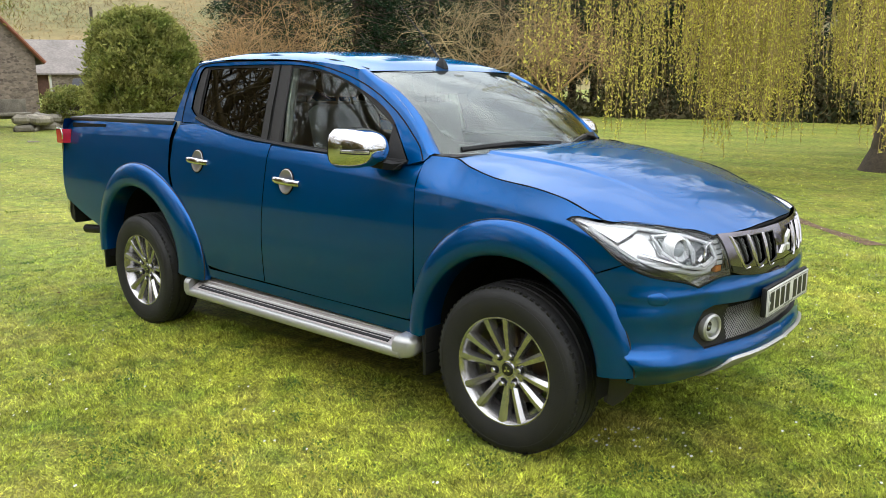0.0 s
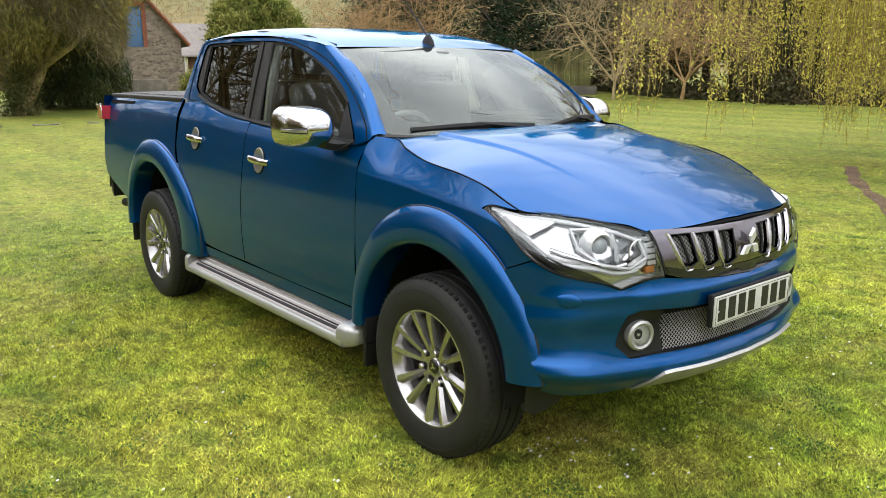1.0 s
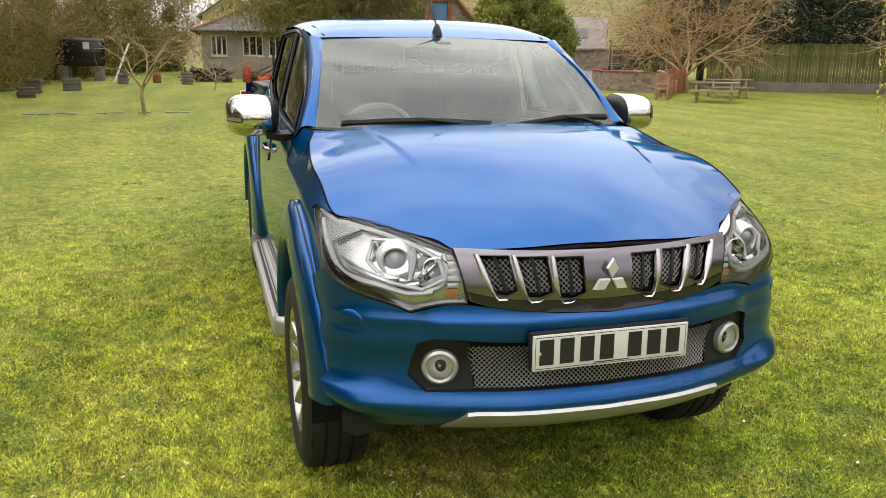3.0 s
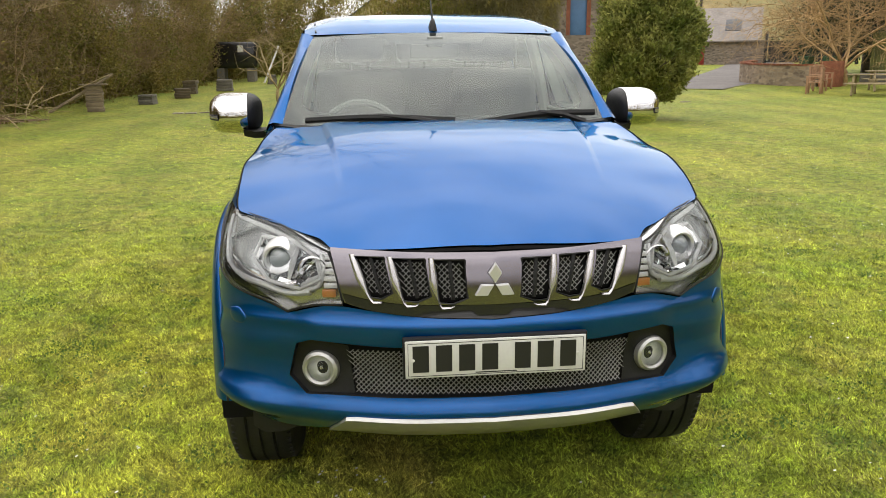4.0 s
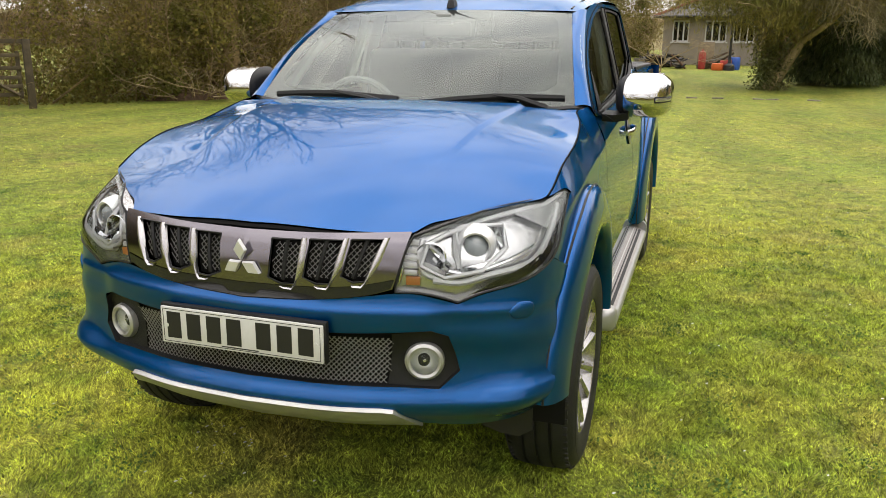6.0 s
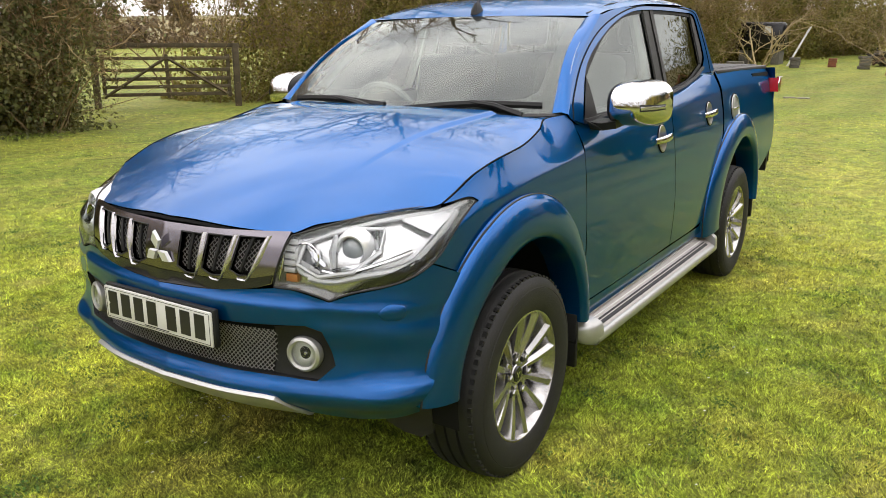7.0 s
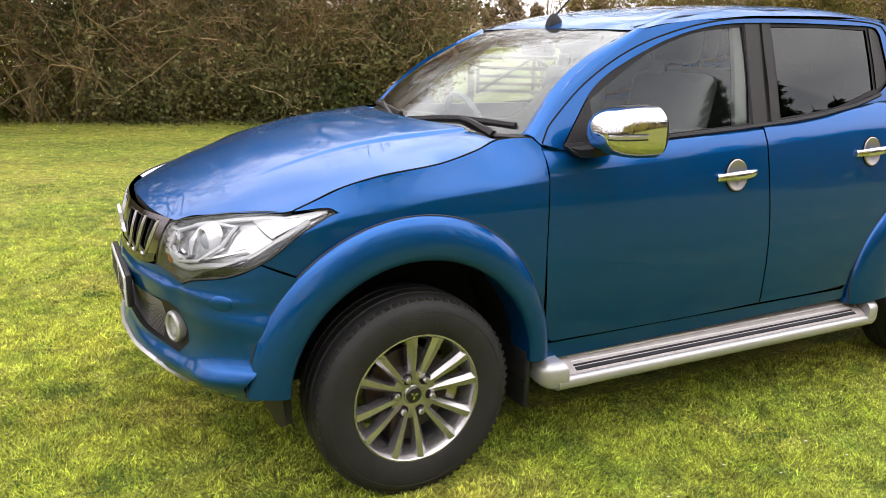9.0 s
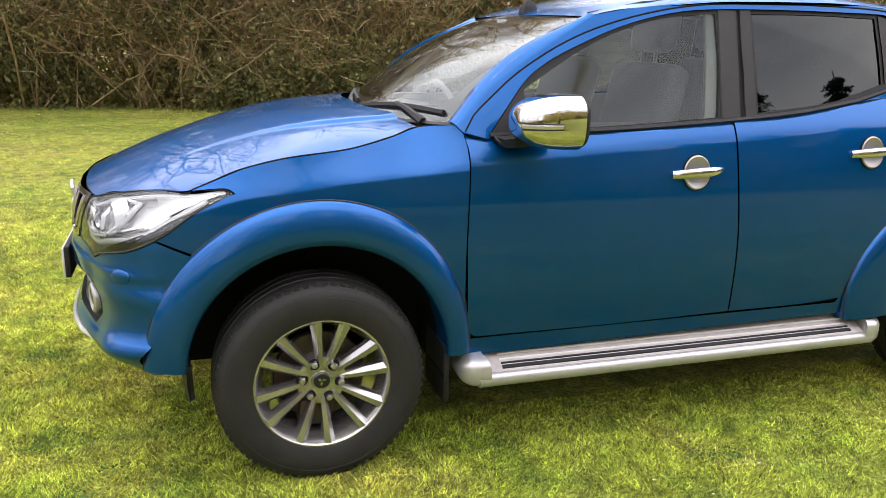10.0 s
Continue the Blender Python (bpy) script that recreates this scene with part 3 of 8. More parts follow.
    for x, z in smooth_line([(1.005, 1.215), (0.87, 1.338), (0.68, 1.465), (0.55, 1.545), (0.44, 1.608)], 0.03):
        v = float(np.clip((z - 1.216) / 0.385, 0, 1))
        glass_in, glass_on = (np.array([float(q) for q in screen_uv(o)(np.array(s * k), np.array(v))]) for k, o in ((0.945, 0.004), (0.950, -0.007)))
        out_edge = np.array((x, s * float(green_y(np.array(x), np.array(z))), z))
        crest = (out_edge + glass_on) / 2 + np.array((0.006, s * 0.004, 0.008))
        pil.append([tuple(q) for q in (glass_in, glass_on, crest, out_edge + np.array((0.003, 0, 0.003)), out_edge + np.array((-0.012, s * 0.001, -0.004)))])
    part("pillar_foot", Solid().box(0.955, 1.085, min(s * 0.66, s * 0.742), max(s * 0.66, s * 0.742), 1.10, 1.206, 0.012).mesh("pillar_foot", BLUE), cab)
    part("windscreen_pillar", Solid().loft(pil, cap=False, closed=False).mesh("windscreen_pillar", BLUE, angle=70), cab)
    part("roof_seam", Solid().tube([tuple(float(q) for q in roof(np.array(x), np.array(s * y))) for x, y in ((0.43, 0.575), (0.2, 0.590), (-0.3, 0.598), (-0.98, 0.580))], 0.005, 6).mesh("roof_seam", BLACK), roof_top, "black strip in the roof seam")
    shut_line = Solid().tube([(x, s * (green_y(x, z) + 0.0005), z) for x, z in smooth_line([(0.974, 1.195), (0.940, 1.247), (0.88, 1.300), (0.76, 1.394), (0.6, 1.488), (0.44, 1.557), (0.25, 1.612), (0.05, 1.650), (-0.18, 1.669), (-0.6, 1.675), (-0.93, 1.664), (-1.01, 1.63), (-1.06, 1.53), (-1.09, 1.40), (-1.09, 1.31)], 0.04)], 0.0035, 5)
    part("door_gap", shut_line.mesh("door_gap", UNDER), cab, "dark gap round the door frames")
    mid_gap = Solid().tube([(x, s * (green_y(x, z) - 0.004), z) for x, z in ((-0.19, 1.665), (-0.205, 1.4), (-0.2, 1.225))], 0.003, 5)
    part("door_gap", mid_gap.mesh("door_gap_mid", UNDER), cab)
    panel("window_frame", green(s, 0.012), [
        [(0.905, 1.172), (0.815, 1.288)] + [(x, z + 0.010) for x, z in top_edge], [(-0.85, 1.662), (-0.95, 1.655), (-0.985, 1.61)], [(-0.985, 1.61), (-1.015, 1.48), (-1.02, 1.395)], [(-1.02, 1.395)] + [(x, z - 0.010) for x, z in low_edge[1:]], [(-0.13, 1.216), (0.35, 1.189), (0.62, 1.180), (0.905, 1.172)]], BLACK, truck, o, rim=0,
        holes=[[[(0.765, 1.197), (0.765, 1.312)], [(0.765, 1.312), (0.72, 1.345), (0.61, 1.412), (0.48, 1.487), (0.37, 1.537), (0.24, 1.58), (0.12, 1.607), (-0.09, 1.628)], [(-0.09, 1.628), (-0.095, 1.42), (-0.08, 1.236)], [(-0.08, 1.236), (0.35, 1.210), (0.765, 1.197)]],
               [[(-0.262, 1.632), (-0.6, 1.637), (-0.885, 1.632)], [(-0.885, 1.632), (-0.90, 1.48), (-0.905, 1.365)], [(-0.905, 1.365), (-0.75, 1.322), (-0.6, 1.287), (-0.272, 1.252)], [(-0.272, 1.252), (-0.272, 1.45), (-0.262, 1.632)]]], label="black window surround and middle pillar")
    g1 = panel("door_window", green(s, 0.018), [[(0.775, 1.190), (0.775, 1.318)], [(0.775, 1.318), (0.72, 1.355), (0.61, 1.420), (0.48, 1.495), (0.37, 1.545), (0.24, 1.588), (0.12, 1.615), (-0.10, 1.634)], [(-0.10, 1.634), (-0.105, 1.42), (-0.09, 1.230)], [(-0.09, 1.230), (0.35, 1.203), (0.775, 1.190)]], DOOR_GLASS, truck, o, rim=0, step=0.06, label="clear front door glass")
    g2 = panel("door_window", green(s, 0.018), [[(-0.255, 1.637), (-0.6, 1.642), (-0.895, 1.637)], [(-0.895, 1.637), (-0.91, 1.48), (-0.915, 1.36)], [(-0.915, 1.36), (-0.6, 1.280), (-0.262, 1.246)], [(-0.262, 1.246), (-0.262, 1.45), (-0.255, 1.637)]], PRIVACY, truck, o, rim=0, step=0.06, label="dark tinted rear door glass")
    for xa, za, xb, zb, wide in ((-0.142, 1.222, -0.145, 1.642, 0.046), (-0.235, 1.24, -0.228, 1.648, 0.028)):
        pillar = Solid().loft([[(xa + (xb - xa) * t + d * wide, s * (green_y(xa, za + (zb - za) * t) - h), za + (zb - za) * t) for d, h in ((-1, 0.014), (-0.9, 0.006), (0.9, 0.006), (1, 0.014))] for t in np.linspace(0, 1, 8)], cap=False, closed=False)
        part("pillar_trim", pillar.mesh("pillar_trim", GREY_PLASTIC), truck, "satin black pillar trim")
    quarter = panel("quarter_trim", green(s, 0.007), [[(-0.90, 1.640), (-0.94, 1.636), (-0.968, 1.605)], [(-0.968, 1.605), (-0.998, 1.48), (-1.002, 1.408)], [(-1.002, 1.408), (-0.95, 1.375), (-0.922, 1.368)], [(-0.922, 1.368), (-0.917, 1.48), (-0.90, 1.640)]], GREY_PLASTIC, truck, o, rim=0.01, label="dark grey corner trim beside the rear window")
    # painted ledge between the door skins and the windows
    for lo_x, hi_x, zz in ((-0.125, 0.975, lambda x: float(curve1((-0.125, 1.211), (0.0, 1.203), (0.35, 1.184), (0.62, 1.175), (0.90, 1.168), (0.975, 1.188))(x))), (-1.085, -0.138, lambda x: float(curve1((-1.085, 1.308), (-0.90, 1.309), (-0.75, 1.284), (-0.5, 1.244), (-0.3, 1.224), (-0.138, 1.217))(x)))):
        ledge = [[(x, s * float(side_y(np.array(x), np.array(zz(x)))), zz(x)), (x, s * (float(green_y(np.array(x), np.array(zz(x)))) + 0.012), zz(x) + 0.004), (x, s * (float(green_y(np.array(x), np.array(zz(x)))) - 0.02), zz(x) + 0.005)] for x in np.linspace(lo_x, hi_x, 16)]
        part("door_ledge", Solid().loft(ledge, cap=False, closed=False).mesh("door_ledge", BLUE), truck)
    belt = Solid().tube([(x, s * (green_y(x, z) + 0.002), z) for x, z in [(0.885, 1.181), (0.62, 1.189), (0.35, 1.198), (0.0, 1.217), (-0.13, 1.226), (-0.3, 1.238), (-0.5, 1.258), (-0.75, 1.298), (-0.93, 1.345)]], 0.011, 6)
    part("belt_moulding", belt.mesh("belt_moulding", BLACK), truck)

    # wheel arch flares: a section swept round the arch
    for cx, cz, lo, hi in ((AXLE, 0.40, 3, 180), (-AXLE, 0.46, -9, 186)):
        rings = []
        for a in np.linspace(lo, hi, 40):
            t = radians(a)
            ring = []
            # section: from the body, out over the lip, to the inside
            for r, w in ((0.587, -0.045), (0.585, 0.002), (0.578, 0.014), (0.56, 0.026), (0.52, 0.038), (0.475, 0.043), (0.455, 0.036), (0.448, 0.015), (0.448, -0.10)):
                k = (r - 0.448) / 0.137
                rx = r
                if cx > 0 and math.cos(t) < 0:
                    rx = r * (1 - 0.07 * abs(math.cos(t)) * k)
                if cx < 0 and math.cos(t) > 0:
                    rx = r * (1 + (0.09 + 0.17 * k) * math.cos(t) ** 1.5)
                if cx < 0 and math.cos(t) < 0:
                    rx = r * (1 - 0.05 * abs(math.cos(t)) * k)
                x, z = cx + rx * math.cos(t), cz + r * math.sin(t) * (1 - 0.035 * (1 - k))
                y = 0.850
                if cx > 0:
                    y -= 0.16 * max(0.0, x - 1.72) ** 1.5
                ring.append((x, s * (y + w), z))
            rings.append(ring)
        flare = Solid().loft(rings, cap=False, closed=False)
        fl = part("wheel_arch_flare", flare.mesh("wheel_arch_flare", BLUE, angle=60), truck)
        line = Solid().tube([(r[1][0], r[1][1] - s * 0.003, r[1][2]) for r in rings], 0.004, 6)
        part("seal_strip", line.mesh("seal_strip", GREY_PLASTIC), fl, "thin grey rubber seal")
        liner = Solid()
        liner.loft([[(cx + 0.452 * math.cos(radians(a)), s * y, cz + 0.452 * math.sin(radians(a))) for y in (0.86, 0.80, 0.48)] for a in np.linspace(-12, 192, 28)], cap=False, closed=False)
        liner.add([(cx + 0.452 * math.cos(radians(a)), s * 0.48, cz + 0.452 * math.sin(radians(a))) for a in np.linspace(-12, 192, 28)], [tuple(range(28))])
        part("wheel_arch_liner", liner.mesh("wheel_arch_liner", UNDER), truck)

# ---- truck front ----
Y, BK = arc_y, arc_back
def BX(x, z):
    """Arc length at which the lamp zone lies at that x."""
    return arc_back(float(nose_x(z)) - x - float(lamp_lean(0.8, z)))


lamp_low = [(Y(0.595), 0.768), (Y(0.66), 0.795), (BX(2.10, 0.828), 0.828), (BX(1.995, 0.882), 0.882), (BX(1.877, 0.960), 0.960), (BX(1.775, 1.008), 1.008)]
bumper_half = [
    [(0.0, 0.757), (0.2, 0.765), (Y(0.43), 0.792)], [(Y(0.43), 0.792), (Y(0.50), 0.788), (Y(0.595), 0.762)],
    [(Y(0.595), 0.762), (Y(0.66), 0.789), (BK(0.24), 0.822), (BK(0.316), 0.861)], [(BK(0.316), 0.861), (BK(0.452), 0.805)],
    [(BK(0.452), 0.805), (BK(0.37), 0.65), (BK(0.305), 0.52), (BK(0.265), 0.385)], [(BK(0.265), 0.385), (Y(0.74), 0.365), (Y(0.62), 0.365), (Y(0.50), 0.385)], [(Y(0.50), 0.385), (Y(0.44), 0.458)], [(Y(0.44), 0.458), (0.2, 0.462), (0.0, 0.463)]]
hole_half = [[(0.0, 0.678), (0.3, 0.678), (Y(0.53), 0.69)], [(Y(0.53), 0.69), (Y(0.575), 0.672)], [(Y(0.575), 0.672), (Y(0.600), 0.565)], [(Y(0.600), 0.565), (Y(0.55), 0.514)], [(Y(0.55), 0.514), (Y(0.46), 0.518)], [(Y(0.46), 0.518), (0.2, 0.518), (0.0, 0.518)]]


def both(half):
    """Closes a half outline over the middle line."""
    return half + [[(-a, b) for a, b in seg[::-1]] for seg in half[::-1]]


bumper = panel("front_bumper", nose(), both(bumper_half), BLUE, truck, (1, 0, 0), step=0.018, rim=0.02, holes=[both(hole_half)], creases=[[(sg * Y(0.60), z), (sg * Y(0.68), z), (sg * Y(0.76), z), (sg * BK(0.30), z)] for sg in (-1, 1) for z in (0.488, 0.504, 0.541)])
panel("bumper_recess", nose(-0.035), [[(-Y(0.66), 0.50), (Y(0.66), 0.50)], [(Y(0.66), 0.50), (Y(0.66), 0.70)], [(Y(0.66), 0.70), (-Y(0.66), 0.70)], [(-Y(0.66), 0.70), (-Y(0.66), 0.50)]], UNDER, bumper, (1, 0, 0), step=0.05, rim=0)
# the rim of the air intake
lip = Solid()
for off0, off1 in ((0.001, -0.034),):
    pts = outline(both(hole_half), 0.02)
    a, b = np.stack(nose(off0)(pts[:, 0], pts[:, 1]), 1), np.stack(nose(off1)(pts[:, 0], pts[:, 1]), 1)
    k = len(pts)
    lip.add([*a, *b], [(i, (i + 1) % k, k + (i + 1) % k, k + i) for i in range(k)])
part("intake_edge", lip.mesh("intake_edge", BLACK), bumper)


def wire_mesh(name, surface, poly, pitch, wire, parent, label):
    """Crossing diagonal wires inside an outline of (arc, height)."""
    lo, hi = poly.min(0), poly.max(0)
    m = Solid()
    for sgn in (1, -1):
        span = (hi[0] - lo[0]) + (hi[1] - lo[1])
        for k in range(int(span / pitch) + 1):
            c = k * pitch
            h = np.linspace(lo[1], hi[1], 10)
            a = (lo[0] + c - (h - lo[1])) if sgn > 0 else (hi[0] - c + (h - lo[1]))
            ok = inside(poly, np.c_[a, h])
            idx = np.where(ok)[0]
            if len(idx) > 1:
                x, y, z = surface(a[idx], h[idx])
                m.tube(np.c_[x + 0.0012 * sgn, y, z], wire, 3, cap=False)
    return part(name, m.mesh(name, MESH_METAL, smooth=False), parent, label)


low_poly = np.array([(-Y(0.415), 0.522), (Y(0.415), 0.522), (Y(0.435), 0.674), (-Y(0.435), 0.674)])
wire_mesh("lower_mesh", nose(-0.018), low_poly, 0.0155, 0.0016, bumper, "woven steel mesh in the lower air intake")

# skid plate
sk = Solid()
rings = []
for a in np.linspace(-Y(0.50), Y(0.50), 31):
    k = abs(a) / Y(0.50)
    top = 0.462 if k < 0.86 else 0.462 - 0.075 * (k - 0.86) / 0.14
    sec = [(0.004, top), (0.016, top - 0.008), (0.018, (top + 0.375) / 2), (0.006, 0.372), (-0.06, 0.362), (-0.06, top - 0.02)]
    rings.append([tuple(float(q) for q in nose(o)(np.array(a), np.array(z))) for o, z in sec])
sk.loft(rings)
part("skid_plate", sk.mesh("skid_plate", SILVER, angle=40), bumper, "silver painted skid plate under the bumper")

# fog lamps
for s in (-1, 1):
    a0 = s * Y(0.507)
    c = Vector([float(q) for q in nose(-0.006)(np.array(a0), np.array(0.592))])
    n = Vector((1, s * 0.28, 0)).normalized()
    m = Matrix.Translation(c) @ n.to_track_quat("Z", "Y").to_matrix().to_4x4()
    bez = panel("fog_lamp_bezel", nose(-0.016), [[(s * Y(0.425), 0.672), (s * Y(0.53), 0.688)], [(s * Y(0.53), 0.689), (s * Y(0.585), 0.672)], [(s * Y(0.585), 0.672), (s * Y(0.61), 0.56)], [(s * Y(0.61), 0.56), (s * Y(0.55), 0.512)], [(s * Y(0.55), 0.514), (s * Y(0.41), 0.52)], [(s * Y(0.41), 0.52), (s * Y(0.425), 0.672)]], BLACK, bumper, (1, 0, 0), rim=0, label="black plastic fog lamp surround")
    fog = part("fog_lamp", Solid().lathe([(0.037, -0.01), (0.039, 0.012), (0.046, 0.016), (0.054, 0.010), (0.057, -0.004), (0.055, -0.02)], 40).mesh("fog_lamp", SILVER), bumper, "round fog lamp in a silver ring", m)
    part("reflector", Solid().lathe([(0.0, -0.012), (0.012, -0.012), (0.026, -0.006), (0.038, 0.004)], 28).mesh("reflector", FOG_WHITE), fog)
    part("bulb_cap", Solid().lathe([(0.0, 0.000), (0.004, -0.001), (0.006, -0.005), (0.006, -0.012)], 16).mesh("bulb_cap", LAMP_GREY), fog)
    part("lens", Solid().lathe([(0.0, 0.016), (0.02, 0.013), (0.039, 0.006)], 28).mesh("lens", LENS), fog)
    # washer cover
    wash = [(s * (BK(0.19)), 0.735), (s * BK(0.205), 0.760), (s * BK(0.245), 0.752), (s * BK(0.252), 0.728), (s * BK(0.235), 0.712), (s * BK(0.20), 0.715)]
    mid = np.mean(wash, 0)
    pillow = [[tuple(float(q) for q in nose(o)(np.array(mid[0] + (p[0] - mid[0]) * k), np.array(mid[1] + (p[1] - mid[1]) * k))) for p in smooth_line(wash + [wash[0]], 0.012)[:-1]] for k, o in ((1.0, -0.003), (0.98, 0.0012), (0.90, 0.0026), (0.5, 0.003), (0.08, 0.003))]
    part("washer_cover", Solid().loft(pillow).mesh("washer_cover", BLUE, angle=60), bumper)

# grille
grille_half = [[(0.0, 0.946), (0.2, 0.948), (Y(0.44), 0.956), (Y(0.47), 0.957)], [(Y(0.47), 0.957), (Y(0.452), 0.90), (Y(0.425), 0.805)], [(Y(0.425), 0.805), (Y(0.35), 0.785), (0.2, 0.768), (0.0, 0.760)]]
holes = []
for s in (-1, 1):
    for t0, t1, b0, b1, zt, zb in ((0.082, 0.172, 0.076, 0.158, 0.926, 0.808), (0.196, 0.290, 0.180, 0.258, 0.930, 0.815), (0.312, 0.398, 0.288, 0.352, 0.934, 0.824)):
        c = [(s * Y(t0), zt), (s * Y(t1), zt + 0.002), (s * Y(b1), zb), (s * Y((b0 + b1) / 2), zb - 0.004), (s * Y(b0), zb + 0.012)]
        holes.append([[c[i], c[(i + 1) % 5]] for i in range(5)])
grille = panel("grille", nose(0.004), both(grille_half), DARK_CHROME, truck, (1, 0, 0), step=0.02, rim=0.02, holes=holes, label="smoked chrome radiator grille")
panel("grille_backing", nose(-0.045), both([[(0.0, 0.95), (Y(0.46), 0.95)], [(Y(0.46), 0.95), (Y(0.43), 0.79)], [(Y(0.43), 0.79), (0.0, 0.765)]]), UNDER, grille, (1, 0, 0), step=0.05, rim=0)
for h in holes:
    poly = np.array([seg[0] for seg in h])
    wire_mesh("grille_mesh", nose(-0.014), poly, 0.0165, 0.0014, grille, "woven steel mesh behind the grille")
    c0, c1 = (poly[0] + poly[1]) / 2, (poly[2] + poly[4]) / 2
    bar = Solid().tube([[float(q) for q in nose(-0.006)(np.array(c0[0] + (c1[0] - c0[0]) * t), np.array(c0[1] + (c1[1] - c0[1]) * t))] for t in np.linspace(0, 1, 5)], 0.006, 6)
    part("slat", bar.mesh("slat", BLACK), grille)
    # bright blade down each opening, hooked inwards under it
    e0, e1 = (poly[1], poly[2])
    sg = 1 if e0[0] > 0 else -1
    hook = smooth_line([tuple(e0 + (e1 - e0) * -0.05), tuple(e0 + (e1 - e0) * 0.45), tuple(e0 + (e1 - e0) * 0.85), (e1[0] - sg * 0.010, e1[1] - 0.012), (e1[0] - sg * 0.034, poly[3][1] - 0.008), (poly[3][0] - sg * 0.004, poly[3][1] - 0.004)], 0.012)
    blade = []
    for i, (a, z) in enumerate(hook):
        t = i / (len(hook) - 1)
        wide = (0.012 + 0.010 * t) if t < 0.55 else 0.0175 * (1 - (t - 0.55) / 0.47) + 0.0008
        lean = 0.0 if t < 0.45 else min(1.0, (t - 0.45) / 0.2)
        blade.append([[float(q) for q in nose(o)(np.array(a + sg * d * (1 - lean)), np.array(z - d * lean))] for d, o in ((-wide * 0.25, -0.004), (0.0, 0.008), (wide * 0.6, 0.0105), (wide, 0.008), (wide * 1.3, 0.003))])
    part("blade", Solid().loft(blade, cap=False, closed=False).mesh("blade", RIB, angle=60), grille, "satin bright grille rib")
    frame_ring = [tuple(float(q) for q in nose(0.003)(np.array(c[0]), np.array(c[1]))) for c in list(poly) + [poly[0]]]
    part("slot_edge", Solid().tube(frame_ring, 0.0035, 5).mesh("slot_edge", BLACK), grille, "black edge round the grille opening")
# gloss black lower edge of the grille
low_half = [[(0.0, 0.800), (0.2, 0.803), (Y(0.33), 0.812), (Y(0.43), 0.832)], [(Y(0.43), 0.832), (Y(0.420), 0.806)], [(Y(0.420), 0.806), (Y(0.35), 0.786), (0.2, 0.769), (0.0, 0.761)]]
panel("grille_lip", nose(0.007), both(low_half), GLOSS_BLACK, grille, (1, 0, 0), step=0.02, rim=0.004, label="gloss black lower lip of the grille")
# emblem: three plain rhombs
em = Solid()
cx = nose(0.008)(np.array(0.0), np.array(0.86))
base = Matrix(((0, 0, 1, float(cx[0])), (1, 0, 0, 0), (0, 1, 0, 0.862), (0, 0, 0, 1))) @ pose(0, 0, 0, 6)
for a in (90, 210, 330):
    u, w = Vector((math.cos(radians(a)), math.sin(radians(a)))), Vector((-math.sin(radians(a)), math.cos(radians(a))))
    em.prism([tuple(u * 0.002), tuple(u * 0.034 + w * 0.0195), tuple(u * 0.066), tuple(u * 0.034 - w * 0.0195)], base, 0.011, 0.12)
part("emblem", em.mesh("emblem", EMBLEM, smooth=False), grille, "plain bright metal emblem")

# number plate, its writing drawn as plain bars
plate = part("number_plate", Solid().box(2.372, 2.380, -0.26, 0.26, 0.600, 0.711, 0.003).mesh("number_plate", PLATE), truck, "white number plate with plain black bars")
part("plate_holder", Solid().box(2.352, 2.3715, -0.266, 0.266, 0.597, 0.718, 0.004).mesh("plate_holder", BLACK), plate)
for y0 in (-0.216, -0.150, -0.084, -0.018, 0.076, 0.142, 0.208):
    part("plate_bar", Solid().box(2.3795, 2.3812, y0 - 0.023, y0 + 0.023, 0.618, 0.697).mesh("plate_bar", INK, smooth=False), plate)
edge = Solid()
for y0, y1, z0, z1 in ((-0.252, 0.252, 0.7035, 0.705), (-0.252, 0.252, 0.606, 0.6075), (-0.2525, -0.251, 0.606, 0.705), (0.251, 0.2525, 0.606, 0.705), (-0.06, 0.06, 0.610, 0.613)):
    edge.box(2.3795, 2.3808, y0, y1, z0, z1)
part("plate_border", edge.mesh("plate_border", INK, smooth=False), plate)
for y0 in (-0.238, 0.238):
    part("plate_screw", Solid().lathe([(0, 0.002), (0.005, 0.0015), (0.006, 0)], 12, pose(2.380, y0, 0.655, 0, 90, 0)).mesh("plate_screw", PLATE), plate)

# headlights
lamp_top = curve1((0.44, 0.942), (0.475, 0.945), (0.54, 0.966), (0.60, 0.984), (0.67, 0.999), (0.73, 1.007), (0.78, 1.013))


